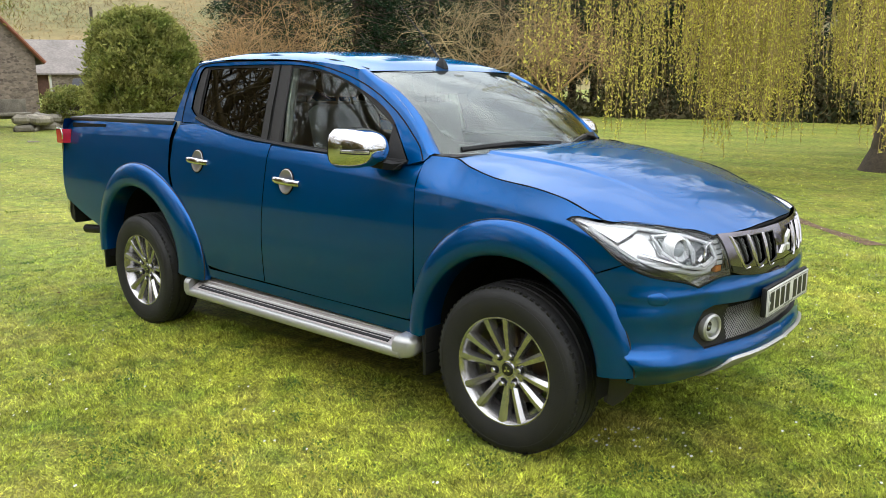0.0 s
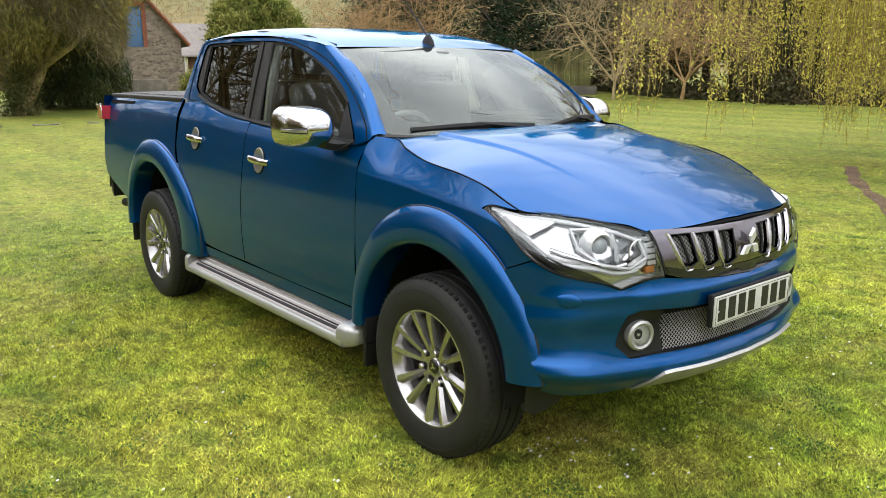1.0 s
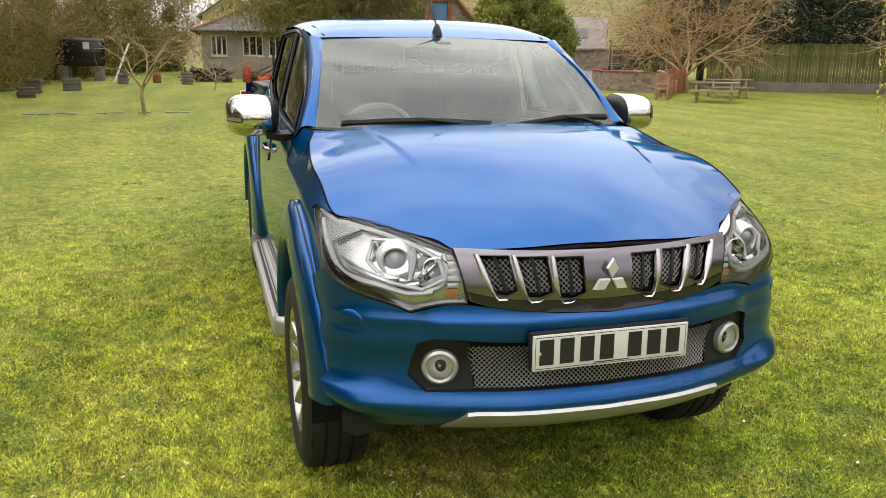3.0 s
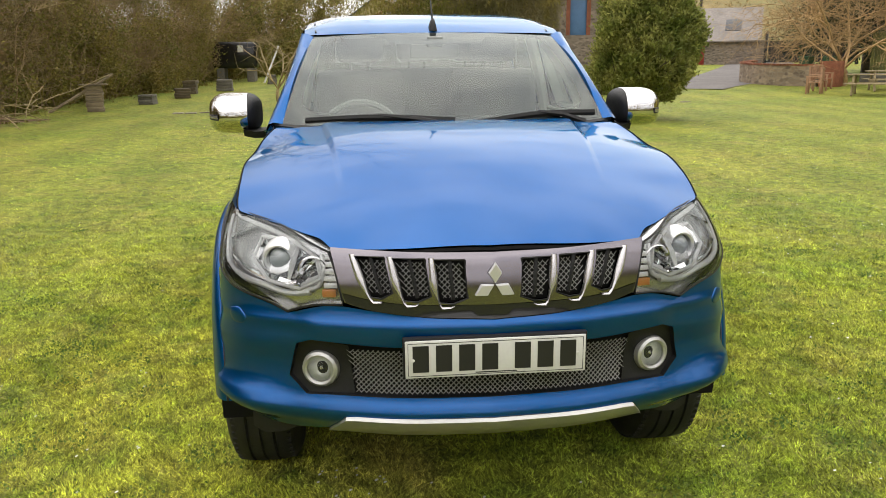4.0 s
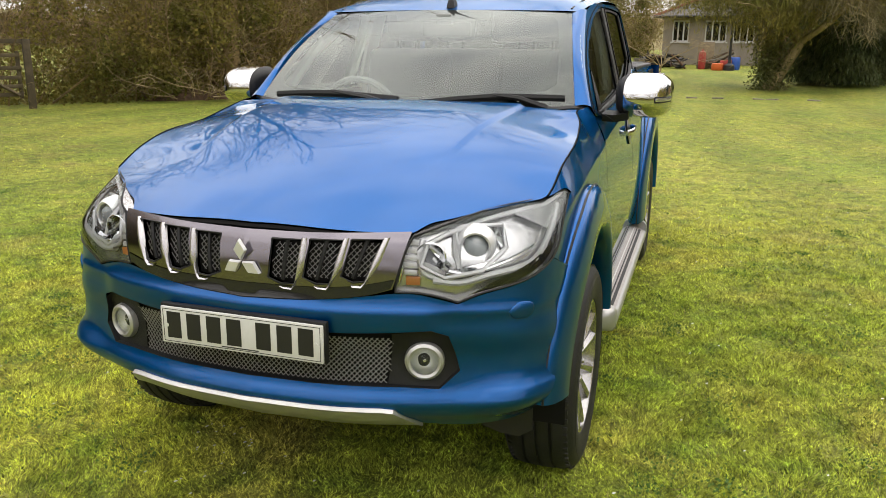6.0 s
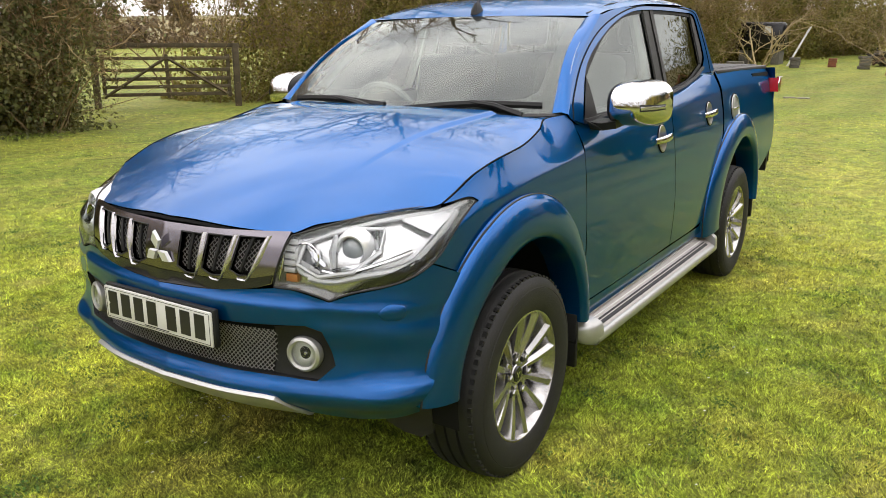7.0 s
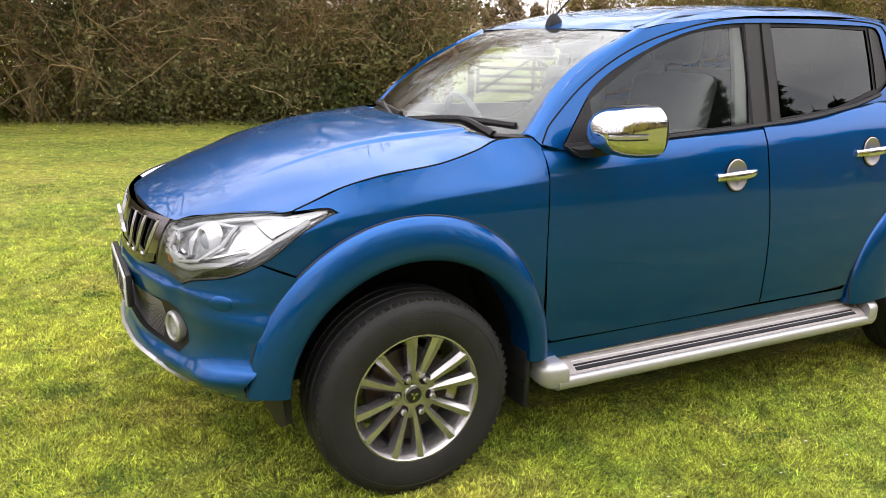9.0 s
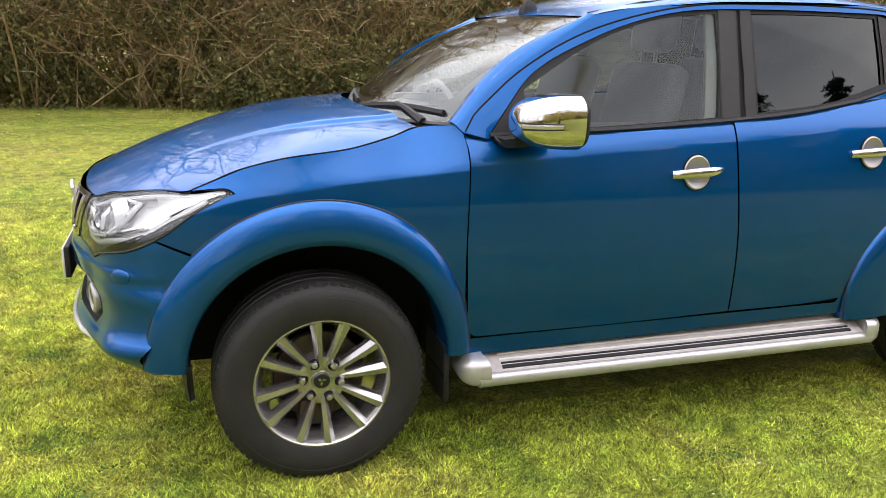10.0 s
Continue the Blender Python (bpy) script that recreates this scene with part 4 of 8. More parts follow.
for s in (-1, 1):
    low = [(s * a, z) for a, z in lamp_low]
    segs = [low, [low[-1], (s * BX(1.79, 1.019), 1.019), (s * BX(1.84, 1.019), 1.019)], [(s * BX(1.84, 1.019), 1.019)] + [(s * Y(y), float(lamp_top(y))) for y in (0.78, 0.73, 0.67, 0.60, 0.54, 0.475)], [(s * Y(0.475), 0.945), (s * Y(0.455), 0.90), (s * Y(0.432), 0.81), (s * Y(0.432), 0.797)], [(s * Y(0.432), 0.797), (s * Y(0.50), 0.794), (s * Y(0.55), 0.783), low[0]]]
    lamp = panel("headlight", nose(-0.034), segs, LAMP_GREY, truck, (1, s, 0), step=0.02, rim=0.0, label="headlight unit with a projector lens behind clear plastic")
    # side walls of the housing
    pts = outline(segs, 0.015)
    a, b = np.stack(nose(0.002)(pts[:, 0], pts[:, 1]), 1), np.stack(nose(-0.034)(pts[:, 0], pts[:, 1]), 1)
    k = len(pts)
    part("lamp_wall", Solid().add([*a, *b], [(i, (i + 1) % k, k + (i + 1) % k, k + i) for i in range(k)]).mesh("lamp_wall", LAMP_GREY), lamp)
    part("lamp_seal", Solid().tube([tuple(q) for q in a] + [tuple(a[0])], 0.0035, 5, cap=False).mesh("lamp_seal", BLACK), lamp, "thin black seal round the lamp")
    panel("lens", nose(0.003), segs, LENS, lamp, (1, s, 0), step=0.03, rim=0, label="clear headlight lens")

    def on(a, z, o):
        return Vector([float(q) for q in nose(o)(np.array(s * a), np.array(z))])

    def facing(a, z, o, turn=0.25):
        return Matrix.Translation(on(a, z, o)) @ Vector((1, s * turn, 0)).to_track_quat("Z", "Y").to_matrix().to_4x4()

    # projector and its shroud
    part("projector_ring", Solid().lathe([(0.036, -0.03), (0.038, 0.012), (0.044, 0.016), (0.052, 0.008), (0.058, -0.012), (0.062, -0.03)], 32).mesh("projector_ring", LAMP_WHITE), lamp, "", facing(Y(0.635), 0.905, -0.030))
    part("projector_lens", Solid().lathe([(0.0, 0.022), (0.012, 0.020), (0.024, 0.014), (0.033, 0.004), (0.036, -0.01)], 28).mesh("projector_lens", PROJECTOR), lamp, "", facing(Y(0.635), 0.905, -0.030))
    part("bowl", Solid().lathe([(0.0, -0.02), (0.015, -0.018), (0.030, -0.006), (0.040, 0.012), (0.043, 0.010), (0.034, -0.012)], 28).mesh("bowl", CHROME), lamp, "bright reflector bowl", facing(Y(0.525), 0.888, -0.02, 0.15))
    # light guides: bright strips
    for pth, r, mat in (([(Y(0.50), 0.932), (Y(0.492), 0.90), (Y(0.505), 0.845), (Y(0.56), 0.825)], 0.008, LAMP_WHITE), ([(Y(0.56), 0.945), (Y(0.66), 0.972), (Y(0.73), 0.985), (BX(1.90, 0.995), 0.995), (BX(1.80, 1.010), 1.010)], 0.008, LAMP_WHITE),
                        ([(Y(0.53), 0.825), (Y(0.60), 0.818), (Y(0.68), 0.838), (BX(2.08, 0.865), 0.865), (BX(1.97, 0.925), 0.925), (BX(1.86, 0.985), 0.985)], 0.010, LAMP_WHITE), ([(Y(0.455), 0.92), (Y(0.448), 0.86), (Y(0.44), 0.812)], 0.004, CHROME), ([(Y(0.57), 0.85), (Y(0.62), 0.843), (Y(0.69), 0.862), (BX(2.06, 0.90), 0.90)], 0.007, LAMP_SILVER)):
        part("light_guide", Solid().tube([on(a, z, -0.016) for a, z in smooth_line(pth, 0.02)], r, 8).mesh("light_guide", mat), lamp)
    # six-sided bright frame round projector and bowl
    frame_line = [(0.497, 0.865), (0.512, 0.922), (0.590, 0.958), (0.690, 0.957), (0.712, 0.905), (0.655, 0.850), (0.560, 0.832), (0.497, 0.865)]
    part("inner_frame", Solid().tube([on(Y(p), q, -0.012) for p, q in frame_line], 0.007, 6).mesh("inner_frame", LAMP_WHITE), lamp)
    part("inner_floor", Solid().add([on(Y(p), q, -0.030) for p, q in frame_line[:-1]], [tuple(range(7))]).mesh("inner_floor", LAMP_DARK, smooth=False), lamp, "darker reflector floor")
    # facets of the reflector inside the frame
    for p0, q0, p1, q1, mat in ((0.515, 0.915, 0.575, 0.860, CHROME), (0.575, 0.948, 0.600, 0.850, LAMP_WHITE), (0.560, 0.838, 0.690, 0.868, CHROME), (0.505, 0.870, 0.560, 0.840, LAMP_WHITE), (0.675, 0.950, 0.705, 0.905, CHROME)):
        part("facet", Solid().tube([on(Y(p0), q0, -0.022), on(Y((p0 + p1) / 2), (q0 + q1) / 2, -0.016), on(Y(p1), q1, -0.022)], [0.006, 0.011, 0.006], 4).mesh("facet", mat, smooth=False), lamp)
    panel("tail_reflector", nose(-0.010), [[(s * BX(1.81, 1.006), 1.006), (s * BX(1.90, 0.974), 0.974), (s * BX(1.98, 0.938), 0.938)], [(s * BX(1.98, 0.938), 0.938), (s * BX(2.02, 0.982), 0.982)], [(s * BX(2.02, 0.982), 0.982), (s * BX(1.90, 1.005), 1.005), (s * BX(1.81, 1.006), 1.006)]], LAMP_GREY, lamp, (1, s, 0), step=0.02, rim=0.004, label="bright outer tail of the lamp")
    for zz in (0.925, 0.905, 0.885, 0.865, 0.845):
        part("reflector_step", Solid().box(-0.019, 0.019, -0.0075, 0.0075, -0.006, 0.006, 0.002, facing(Y(0.472), zz, -0.022, 0.15) @ pose(0, 0, 0, -12, 0, 0)).mesh("reflector_step", LAMP_WHITE), lamp)
    part("indicator_bulb", Solid().box(-0.020, 0.020, -0.012, 0.012, -0.008, 0.008, 0.003, facing(Y(0.478), 0.822, -0.026, 0.15)).mesh("indicator_bulb", AMBER), lamp, "amber indicator")
    panel("lamp_mask", nose(-0.006), [[(s * Y(0.62), 0.785), (s * BX(2.10, 0.836), 0.836), (s * BX(1.995, 0.890), 0.890), (s * BX(1.90, 0.952), 0.952)], [(s * BX(1.90, 0.952), 0.952), (s * BX(1.975, 0.924), 0.924), (s * BX(2.07, 0.877), 0.877), (s * Y(0.69), 0.824)], [(s * Y(0.69), 0.824), (s * Y(0.62), 0.785)]], GLOSS_BLACK, lamp, (1, s, 0), step=0.02, rim=0, label="gloss black mask along the lamp's lower edge")

# black strip for the shade in the gap under the bonnet's front edge
gr = []
for bx, by in [(x, -y) for x, y in _front[:0:-1]] + _front:
    z = float(bonnet_z(np.array(bx), np.array(by))) - 0.004
    gr.append([(bx - 0.004, by, z), (bx + 0.002, by, z - 0.010), (bx - 0.02, by * 0.99, z - 0.03), (bx - 0.10, by * 0.97, z - 0.02)])
part("bonnet_seal", Solid().loft(gr, cap=False, closed=False).mesh("bonnet_seal", UNDER), truck, "black strip standing in for the shaded gap below the bonnet edge")

# ---- wheels ----
tyre_profile = [(0.236, 0.098), (0.243, 0.112), (0.262, 0.119), (0.300, 0.1235), (0.330, 0.121), (0.348, 0.113), (0.360, 0.100), (0.3685, 0.084)]
tread = [(0.372, 0.070), (0.3735, 0.052), (0.365, 0.049), (0.365, 0.043), (0.3745, 0.040), (0.375, 0.006), (0.366, 0.004), (0.366, -0.004), (0.375, -0.006), (0.3745, -0.040), (0.365, -0.043), (0.365, -0.049), (0.3735, -0.052), (0.372, -0.070)]
full = tyre_profile + tread + [(r, -h) for r, h in tyre_profile[::-1]]
ty = Solid().lathe(full, 72)
for i in range(72):
    for h, sg in ((0.088, 1), (-0.088, -1)):
        a = 2 * math.pi * (i + 0.25 * sg) / 72
        ty.box(0.3545, 0.3675, -0.0085, 0.0085, h - 0.013, h + 0.013, 0.0, pose(0, 0, 0, 0, 0, math.degrees(a)) )
for r0 in (0.326,):
    ty.lathe([(r0 - 0.002, 0.119), (r0, 0.1225), (r0 + 0.002, 0.119)], 60)
TYRE_MESH = ty.mesh("tyre", RUBBER, angle=30)
rim_s = Solid().lathe([(0.232, 0.098), (0.240, 0.106), (0.240, 0.110), (0.234, 0.111), (0.228, 0.104), (0.222, 0.085), (0.205, 0.055), (0.200, -0.09), (0.236, -0.10)], 60)
RIM_MESH = rim_s.mesh("rim", ALLOY, angle=40)
sp = Solid()
sp.loft([[(x, y, h) for x, y, h in ((r, -w * 1.15, z - 0.034), (r, -w, z - 0.004), (r, -w * 0.80, z + 0.006), (r, w * 0.25, z + 0.009), (r, w, z - 0.006), (r, w * 1.15, z - 0.034))] for r, w, z in ((0.040, 0.0135, 0.060), (0.08, 0.0135, 0.070), (0.13, 0.0160, 0.082), (0.19, 0.0190, 0.094), (0.232, 0.0225, 0.100))])
SPOKE_MESH = sp.mesh("spoke", ALLOY, angle=25)
HUB_MESH = Solid().lathe([(0.0, 0.072), (0.034, 0.072), (0.037, 0.068), (0.042, 0.069), (0.080, 0.074), (0.088, 0.071), (0.094, 0.055), (0.096, 0.0)], 36).mesh("hub", ALLOY)
CAP_MESH = Solid().lathe([(0.0, 0.078), (0.026, 0.077), (0.030, 0.073), (0.030, 0.06)], 28).mesh("centre_cap", GLOSS_BLACK)
NUT_MESH = Solid().lathe([(0.0, 0.026), (0.007, 0.025), (0.0095, 0.020), (0.0105, 0.0)], 6).mesh("wheel_nut", ALLOY, smooth=False)
SEAT_MESH = Solid().lathe([(0.0, 0.001), (0.0165, 0.0015), (0.0175, 0.0)], 16).mesh("nut_seat", UNDER)
DISC_MESH = Solid().lathe([(0.0, 0.02), (0.16, 0.02), (0.165, 0.015), (0.165, -0.005), (0.0, -0.01)], 40).box(-0.06, 0.06, 0.09, 0.185, -0.03, 0.045, 0.01).mesh("brake_disc", material("brake_disc_steel", (0.10, 0.095, 0.09), 0.45, 0.8, vary=0.3, scale=20, dirt=(0.10, 0.04, 0.02), dirt_amount=0.5, dirt_scale=12))
mini = Solid()
for a in (90, 210, 330):
    u, w = Vector((math.cos(radians(a)), math.sin(radians(a)))), Vector((-math.sin(radians(a)), math.cos(radians(a))))
    mini.prism([tuple(u * 0.001), tuple(u * 0.009 + w * 0.005), tuple(u * 0.017), tuple(u * 0.009 - w * 0.005)], Matrix.Translation((0, 0, 0.0765)), 0.0015)
MINI_MESH = mini.mesh("cap_mark", CHROME, smooth=False)
for cx, s, spin in ((AXLE, -1, 12), (AXLE, 1, -8), (-AXLE, -1, 26), (-AXLE, 1, 3)):
    wheel = new("wheel")
    wheel.parent = truck
    wheel.matrix_basis = Matrix.Translation((cx, s * TRACK, HUB_Z)) @ pose(0, 0, 0, -90 * s, 0, 0) @ pose(0, 0, 0, 0, 0, spin)
    part("tyre", TYRE_MESH, wheel, "worn black tyre with dried mud")
    part("rim", RIM_MESH, wheel, "silver alloy rim")
    part("hub", HUB_MESH, wheel)
    part("centre_cap", CAP_MESH, wheel, "gloss black centre cap")
    part("cap_mark", MINI_MESH, wheel)
    part("brake_disc", DISC_MESH, wheel)
    for k in range(6):
        for d in (-13.0, 13.0):
            part("spoke", SPOKE_MESH, wheel, "", pose(0, 0, 0, 0, 0, 60 * k + 30 + d))
        part("wheel_nut", NUT_MESH, wheel, "", pose(0.069 * math.cos(radians(60 * k)), 0.069 * math.sin(radians(60 * k)), 0.068) @ Matrix.Diagonal((1.35, 1.35, 0.9, 1)))
        part("nut_seat", SEAT_MESH, wheel, "", pose(0.069 * math.cos(radians(60 * k)), 0.069 * math.sin(radians(60 * k)), 0.0722) @ Matrix.Diagonal((1.25, 1.25, 1.2, 1)))

# ---- sides: handles, mirrors, steps ----
for s in (-1, 1):
    for hx, hz in ((0.045, 1.035), (-0.805, 1.095)):
        y = float(side_y(np.array(hx), np.array(hz)))
        tilt = math.degrees(math.atan((float(side_y(np.array(hx), np.array(hz - 0.05))) - float(side_y(np.array(hx), np.array(hz + 0.05)))) / 0.10))
        m = Matrix.Translation((hx, s * (y + 0.001), hz)) @ Matrix(((1, 0, 0, 0), (0, 0, s, 0), (0, 1, 0, 0), (0, 0, 0, 1))) @ pose(0, 0, 0, -tilt)
        bowl = part("handle_cup", Solid().lathe([(0.0, 0.001), (0.038, 0.002), (0.050, 0.005), (0.056, 0.0065), (0.060, 0.004), (0.061, -0.003)], 36, Matrix.Diagonal((1.0, 1.1, 1, 1))).mesh("handle_cup", CUP), truck, "chrome cup behind the door handle", m)
        part("cup_rim", Solid().lathe([(0.0605, -0.002), (0.0615, 0.004), (0.0635, 0.004), (0.0645, -0.002)], 36, Matrix.Diagonal((1.0, 1.1, 1, 1))).mesh("cup_rim", UNDER), bowl)
        grip = Solid()
        rings = []
        for t in np.linspace(-1, 1, 17):
            lift = 0.030 * (1 - abs(t) ** 3.0) + 0.006
            h = 0.0135 + 0.004 * (1 - t * t)
            rings.append([(t * 0.112, h * math.cos(q) - 0.006 * t, lift + 0.006 * math.sin(q)) for q in np.linspace(0, 2 * math.pi, 10, endpoint=False)])
        part("door_handle", grip.loft(rings).mesh("door_handle", CHROME), truck, "chrome pull handle", m)
    # mirror
    mir = new("wing_mirror")
    mir.parent = truck
    mir.matrix_basis = pose(0.757, s * 0.944, 1.249) @ Matrix.Diagonal((1.30, 1.01, 0.93, 1))
    def cap(u, v, off=0.0):
        """Chrome shell: u towards the outer end, v up, both from -1 to 1."""
        k = max(0.0, 1 - abs(u) ** 4.5) ** 0.38 * max(0.0, 1 - abs((v + 0.15) / (1.15 if v > -0.15 else 0.85)) ** 2.8) ** 0.42
        return (-0.078 + (0.160 - 0.045 * max(0.0, u) ** 3) * k + off, s * 0.116 * u * math.sqrt(1 - 0.36 * v**4), 0.100 * v * math.sqrt(1 - 0.36 * u**4))

    grid = np.sin(np.linspace(-math.pi / 2, math.pi / 2, 29))
    part("mirror_cap", Solid().loft([[cap(u, v) for v in grid] for u in grid if u > -0.66], cap=False, closed=False).mesh("mirror_cap", CHROME, angle=80), mir, "chrome plated mirror cap")
    part("mirror_case", Solid().loft([[cap(u, v, -0.002) for v in grid] for u in [k for k in grid if k <= -0.66] + [-0.60]], cap=False, closed=False).mesh("mirror_case", BLACK, angle=80), mir, "black inner end of the mirror housing")
    part("mirror_rim", Solid().loft([[(x, 0.115 * np.sign(c) * abs(c) ** 0.62 * k, 0.094 * np.sign(sn) * abs(sn) ** 0.62 * k) for c, sn in ((math.cos(q), math.sin(q)) for q in np.linspace(0, 2 * math.pi, 36, endpoint=False))] for x, k in ((-0.074, 1.0), (-0.086, 0.99), (-0.092, 0.93))]).mesh("mirror_rim", BLACK), mir)
    part("mirror_glass", Solid().loft([[(x, 0.098 * np.sign(c) * abs(c) ** 0.6, 0.08 * np.sign(sn) * abs(sn) ** 0.6) for c, sn in ((math.cos(q), math.sin(q)) for q in np.linspace(0, 2 * math.pi, 28, endpoint=False))] for x in (-0.0925, -0.094)]).mesh("mirror_glass", CHROME), mir)
    for name, mat, v0, v1, off, lab in (("turn_signal_case", GREY_PLASTIC, -0.24, 0.03, 0.0015, "dark edge round the turn signal"), ("turn_signal", LAMP_GREY, -0.18, -0.03, 0.003, "clear turn signal strip")):
        strip = [[cap(u, v0 - 0.02, off - 0.004), cap(u, v0, off), cap(u, (v0 + v1) / 2, off + 0.001), cap(u, v1, off), cap(u, v1 + 0.02, off - 0.004)] for u in np.linspace(0.48 if mat is LAMP_GREY else 0.45, 0.965, 16)]
        part(name, Solid().loft(strip, cap=False, closed=False).mesh(name, mat), mir, lab)
    part("mirror_foot", Solid().loft([[(x + dx, s * y, z + dz) for dx, dz in ((-0.05 * k, -0.012 * k), (0.035 * k, -0.02 * k), (0.045 * k, 0.012 * k), (-0.05 * k, 0.022 * k))] for x, y, z, k in ((0.02, -0.05, -0.082, 1.0), (0.03, -0.10, -0.092, 1.0), (0.04, -0.15, -0.088, 1.0))]).mesh("mirror_foot", BLACK), mir)
    sail = panel("mirror_sail", green(s, -0.004), [[(0.882, 1.184), (0.803, 1.280), (0.742, 1.352)], [(0.742, 1.352), (0.738, 1.30), (0.742, 1.190)], [(0.742, 1.190), (0.882, 1.184)]], BLACK, truck, (0, s, 0), step=0.04, rim=0.01)
    base_rings = [[(xa, s * (y - d), z - 0.3 * d), (xb, s * (y - d), z - 0.3 * d), (xb, s * y, z), (xa, s * y, z)] for xa, xb, y, z, d in ((0.785, 0.878, 0.770, 1.190, 0.015), (0.785, 0.872, 0.815, 1.170, 0.015), (0.780, 0.848, 0.842, 1.148, 0.012))]
    part("mirror_base", Solid().loft(base_rings).mesh("mirror_base", BLACK, angle=50), mir.parent, "black plastic foot plate of the mirror")
    # running board
    st = new("running_board")
    st.parent = truck
    def lane(prof, x0, x1):
        return Solid().loft([[(x, s * y, z) for y, z in prof] for x in (x0, x1)])

    part("edge_tube", Solid().loft([[(x, s * (0.890 + 0.020 * math.cos(q)), 0.290 + 0.026 * math.sin(q)) for q in np.linspace(0, 2 * math.pi, 18, endpoint=False)] for x in np.linspace(-0.90, 0.93, 6)]).mesh("edge_tube", SILVER), st, "brushed silver tube along the step")
    part("tread", lane(((0.735, 0.392), (0.890, 0.318), (0.890, 0.28), (0.735, 0.33)), -0.86, 0.90).mesh("tread", STEP_GREY, smooth=False), st, "grey ribbed tread")
    for y0, mat, w in ((0.872, BLACK, 0.0065), (0.855, BLACK, 0.0025), (0.838, PLATE, 0.0022), (0.812, PLATE, 0.0022)):
        zz = lambda y: 0.392 - 0.4762 * (y - 0.735)
        part("tread_strip", lane(((y0 - w, zz(y0 - w) + 0.004), (y0 + w, zz(y0 + w) + 0.004), (y0 + w, zz(y0 + w) - 0.004), (y0 - w, zz(y0 - w) - 0.004)), -0.80, 0.83).mesh("tread_strip", mat, smooth=False), st)
    part("inner_board", lane(((0.742, 0.388), (0.732, 0.398), (0.690, 0.424), (0.66, 0.428), (0.66, 0.35), (0.742, 0.33)), -0.88, 0.94).mesh("inner_board", STEP_WARM, angle=20), st, "silver inner board, faintly muddy")
    for xa, d in ((0.93, 1), (-0.90, -1)):
        rings = []
        for t in np.linspace(0, 1, 9):
            k = math.sqrt(max(0.02, 1 - t**3.6))
            rings.append([(xa + d * (0.075 * t - 0.11 * max(0.0, 0.5 + 0.5 * math.cos(q)) * (1 - t) * 0.4), s * (0.800 + 0.110 * k * np.sign(math.cos(q)) * abs(math.cos(q)) ** 0.45), 0.314 + 0.056 * k * np.sign(math.sin(q)) * abs(math.sin(q)) ** 0.5 + 0.035 * (1 - k * np.sign(math.cos(q)) * abs(math.cos(q)) ** 0.45) * 0.5) for q in np.linspace(0, 2 * math.pi, 20, endpoint=False)])
        part("end_cap", Solid().loft(rings).mesh("end_cap", SILVER), st, "rounded silver end cap")
    for xa in (-0.6, 0.05, 0.7):
        part("bracket", Solid().box(xa - 0.03, xa + 0.03, min(s * 0.5, s * 0.84), max(s * 0.5, s * 0.84), 0.285, 0.320, 0.004).mesh("bracket", UNDER), st)
    # mud flaps
    for xa, z1, z0 in ((1.045, 0.43, 0.20), (-2.02, 0.56, 0.27)):
        part("mud_flap", Solid().box(xa - 0.012, xa + 0.012, min(s * 0.62, s * 0.86), max(s * 0.62, s * 0.86), z0, z1, 0.008, None).mesh("mud_flap", BLACK), truck)
    dam = [[(xa + 0.16 * (0.76 - y), s * y, z) for xa, z in ((1.955, 0.40), (1.935, 0.40), (1.93, zl), (1.945, zl - 0.006))] for y, zl in ((0.56, 0.32), (0.60, 0.285), (0.66, 0.262), (0.72, 0.255), (0.76, 0.28))]
    part("air_deflector", Solid().loft(dam).mesh("air_deflector", GREY_PLASTIC, angle=40), truck, "dark grey flap ahead of the front wheel")

# fuel cap, left side only
fx, fz = -1.40, 1.085
m = Matrix.Translation((fx, float(side_y(np.array(fx), np.array(fz))), fz)) @ Matrix(((1, 0, 0, 0), (0, 0, 1, 0), (0, 1, 0, 0), (0, 0, 0, 1))) @ pose(0, 0, 0, -8.5)
fuel = part("fuel_cap", Solid().lathe([(0.0, 0.006), (0.068, 0.007), (0.075, 0.004), (0.078, 0.012), (0.088, 0.010), (0.090, -0.002)], 40).mesh("fuel_cap", SILVER), truck, "round chrome fuel filler cover", m)
part("cap_rim", Solid().lathe([(0.0895, -0.002), (0.0905, 0.004), (0.094, 0.004), (0.095, -0.002)], 40).mesh("cap_rim", UNDER), fuel)
part("cap_grip", Solid().box(-0.06, 0.06, -0.006, 0.006, 0.006, 0.016, 0.003).mesh("cap_grip", CHROME), fuel)

# ---- rear, load bed ----
part("bed_cover", Solid().box(-2.52, -1.19, -0.70, 0.70, 1.306, 1.330, 0.008).mesh("bed_cover", GREY_PLASTIC), truck, "dark roller cover over the load bed")
for s in (-1, 1):
    part("bed_rail", Solid().box(-2.56, -1.16, min(s * 0.69, s * 0.765), max(s * 0.69, s * 0.755), 1.295, 1.326, 0.010).mesh("bed_rail", GREY_PLASTIC), truck)
for k in range(12):
    x0 = -2.5 + k * 0.108
    part("cover_slat", Solid().box(x0, x0 + 0.103, -0.685, 0.685, 1.328, 1.334, 0.003).mesh("cover_slat", GREY_PLASTIC), truck)
tail_rings = []
for z in np.linspace(0.70, 1.31, 12):
    xx = float(curve1((0.70, -2.60), (0.85, -2.63), (1.05, -2.645), (1.20, -2.64), (1.28, -2.62), (1.31, -2.59))(z))
    tail_rings.append([(xx + 0.05 * (abs(y) / 0.82) ** 4, y, z) for y in np.linspace(-0.82, 0.82, 15)])
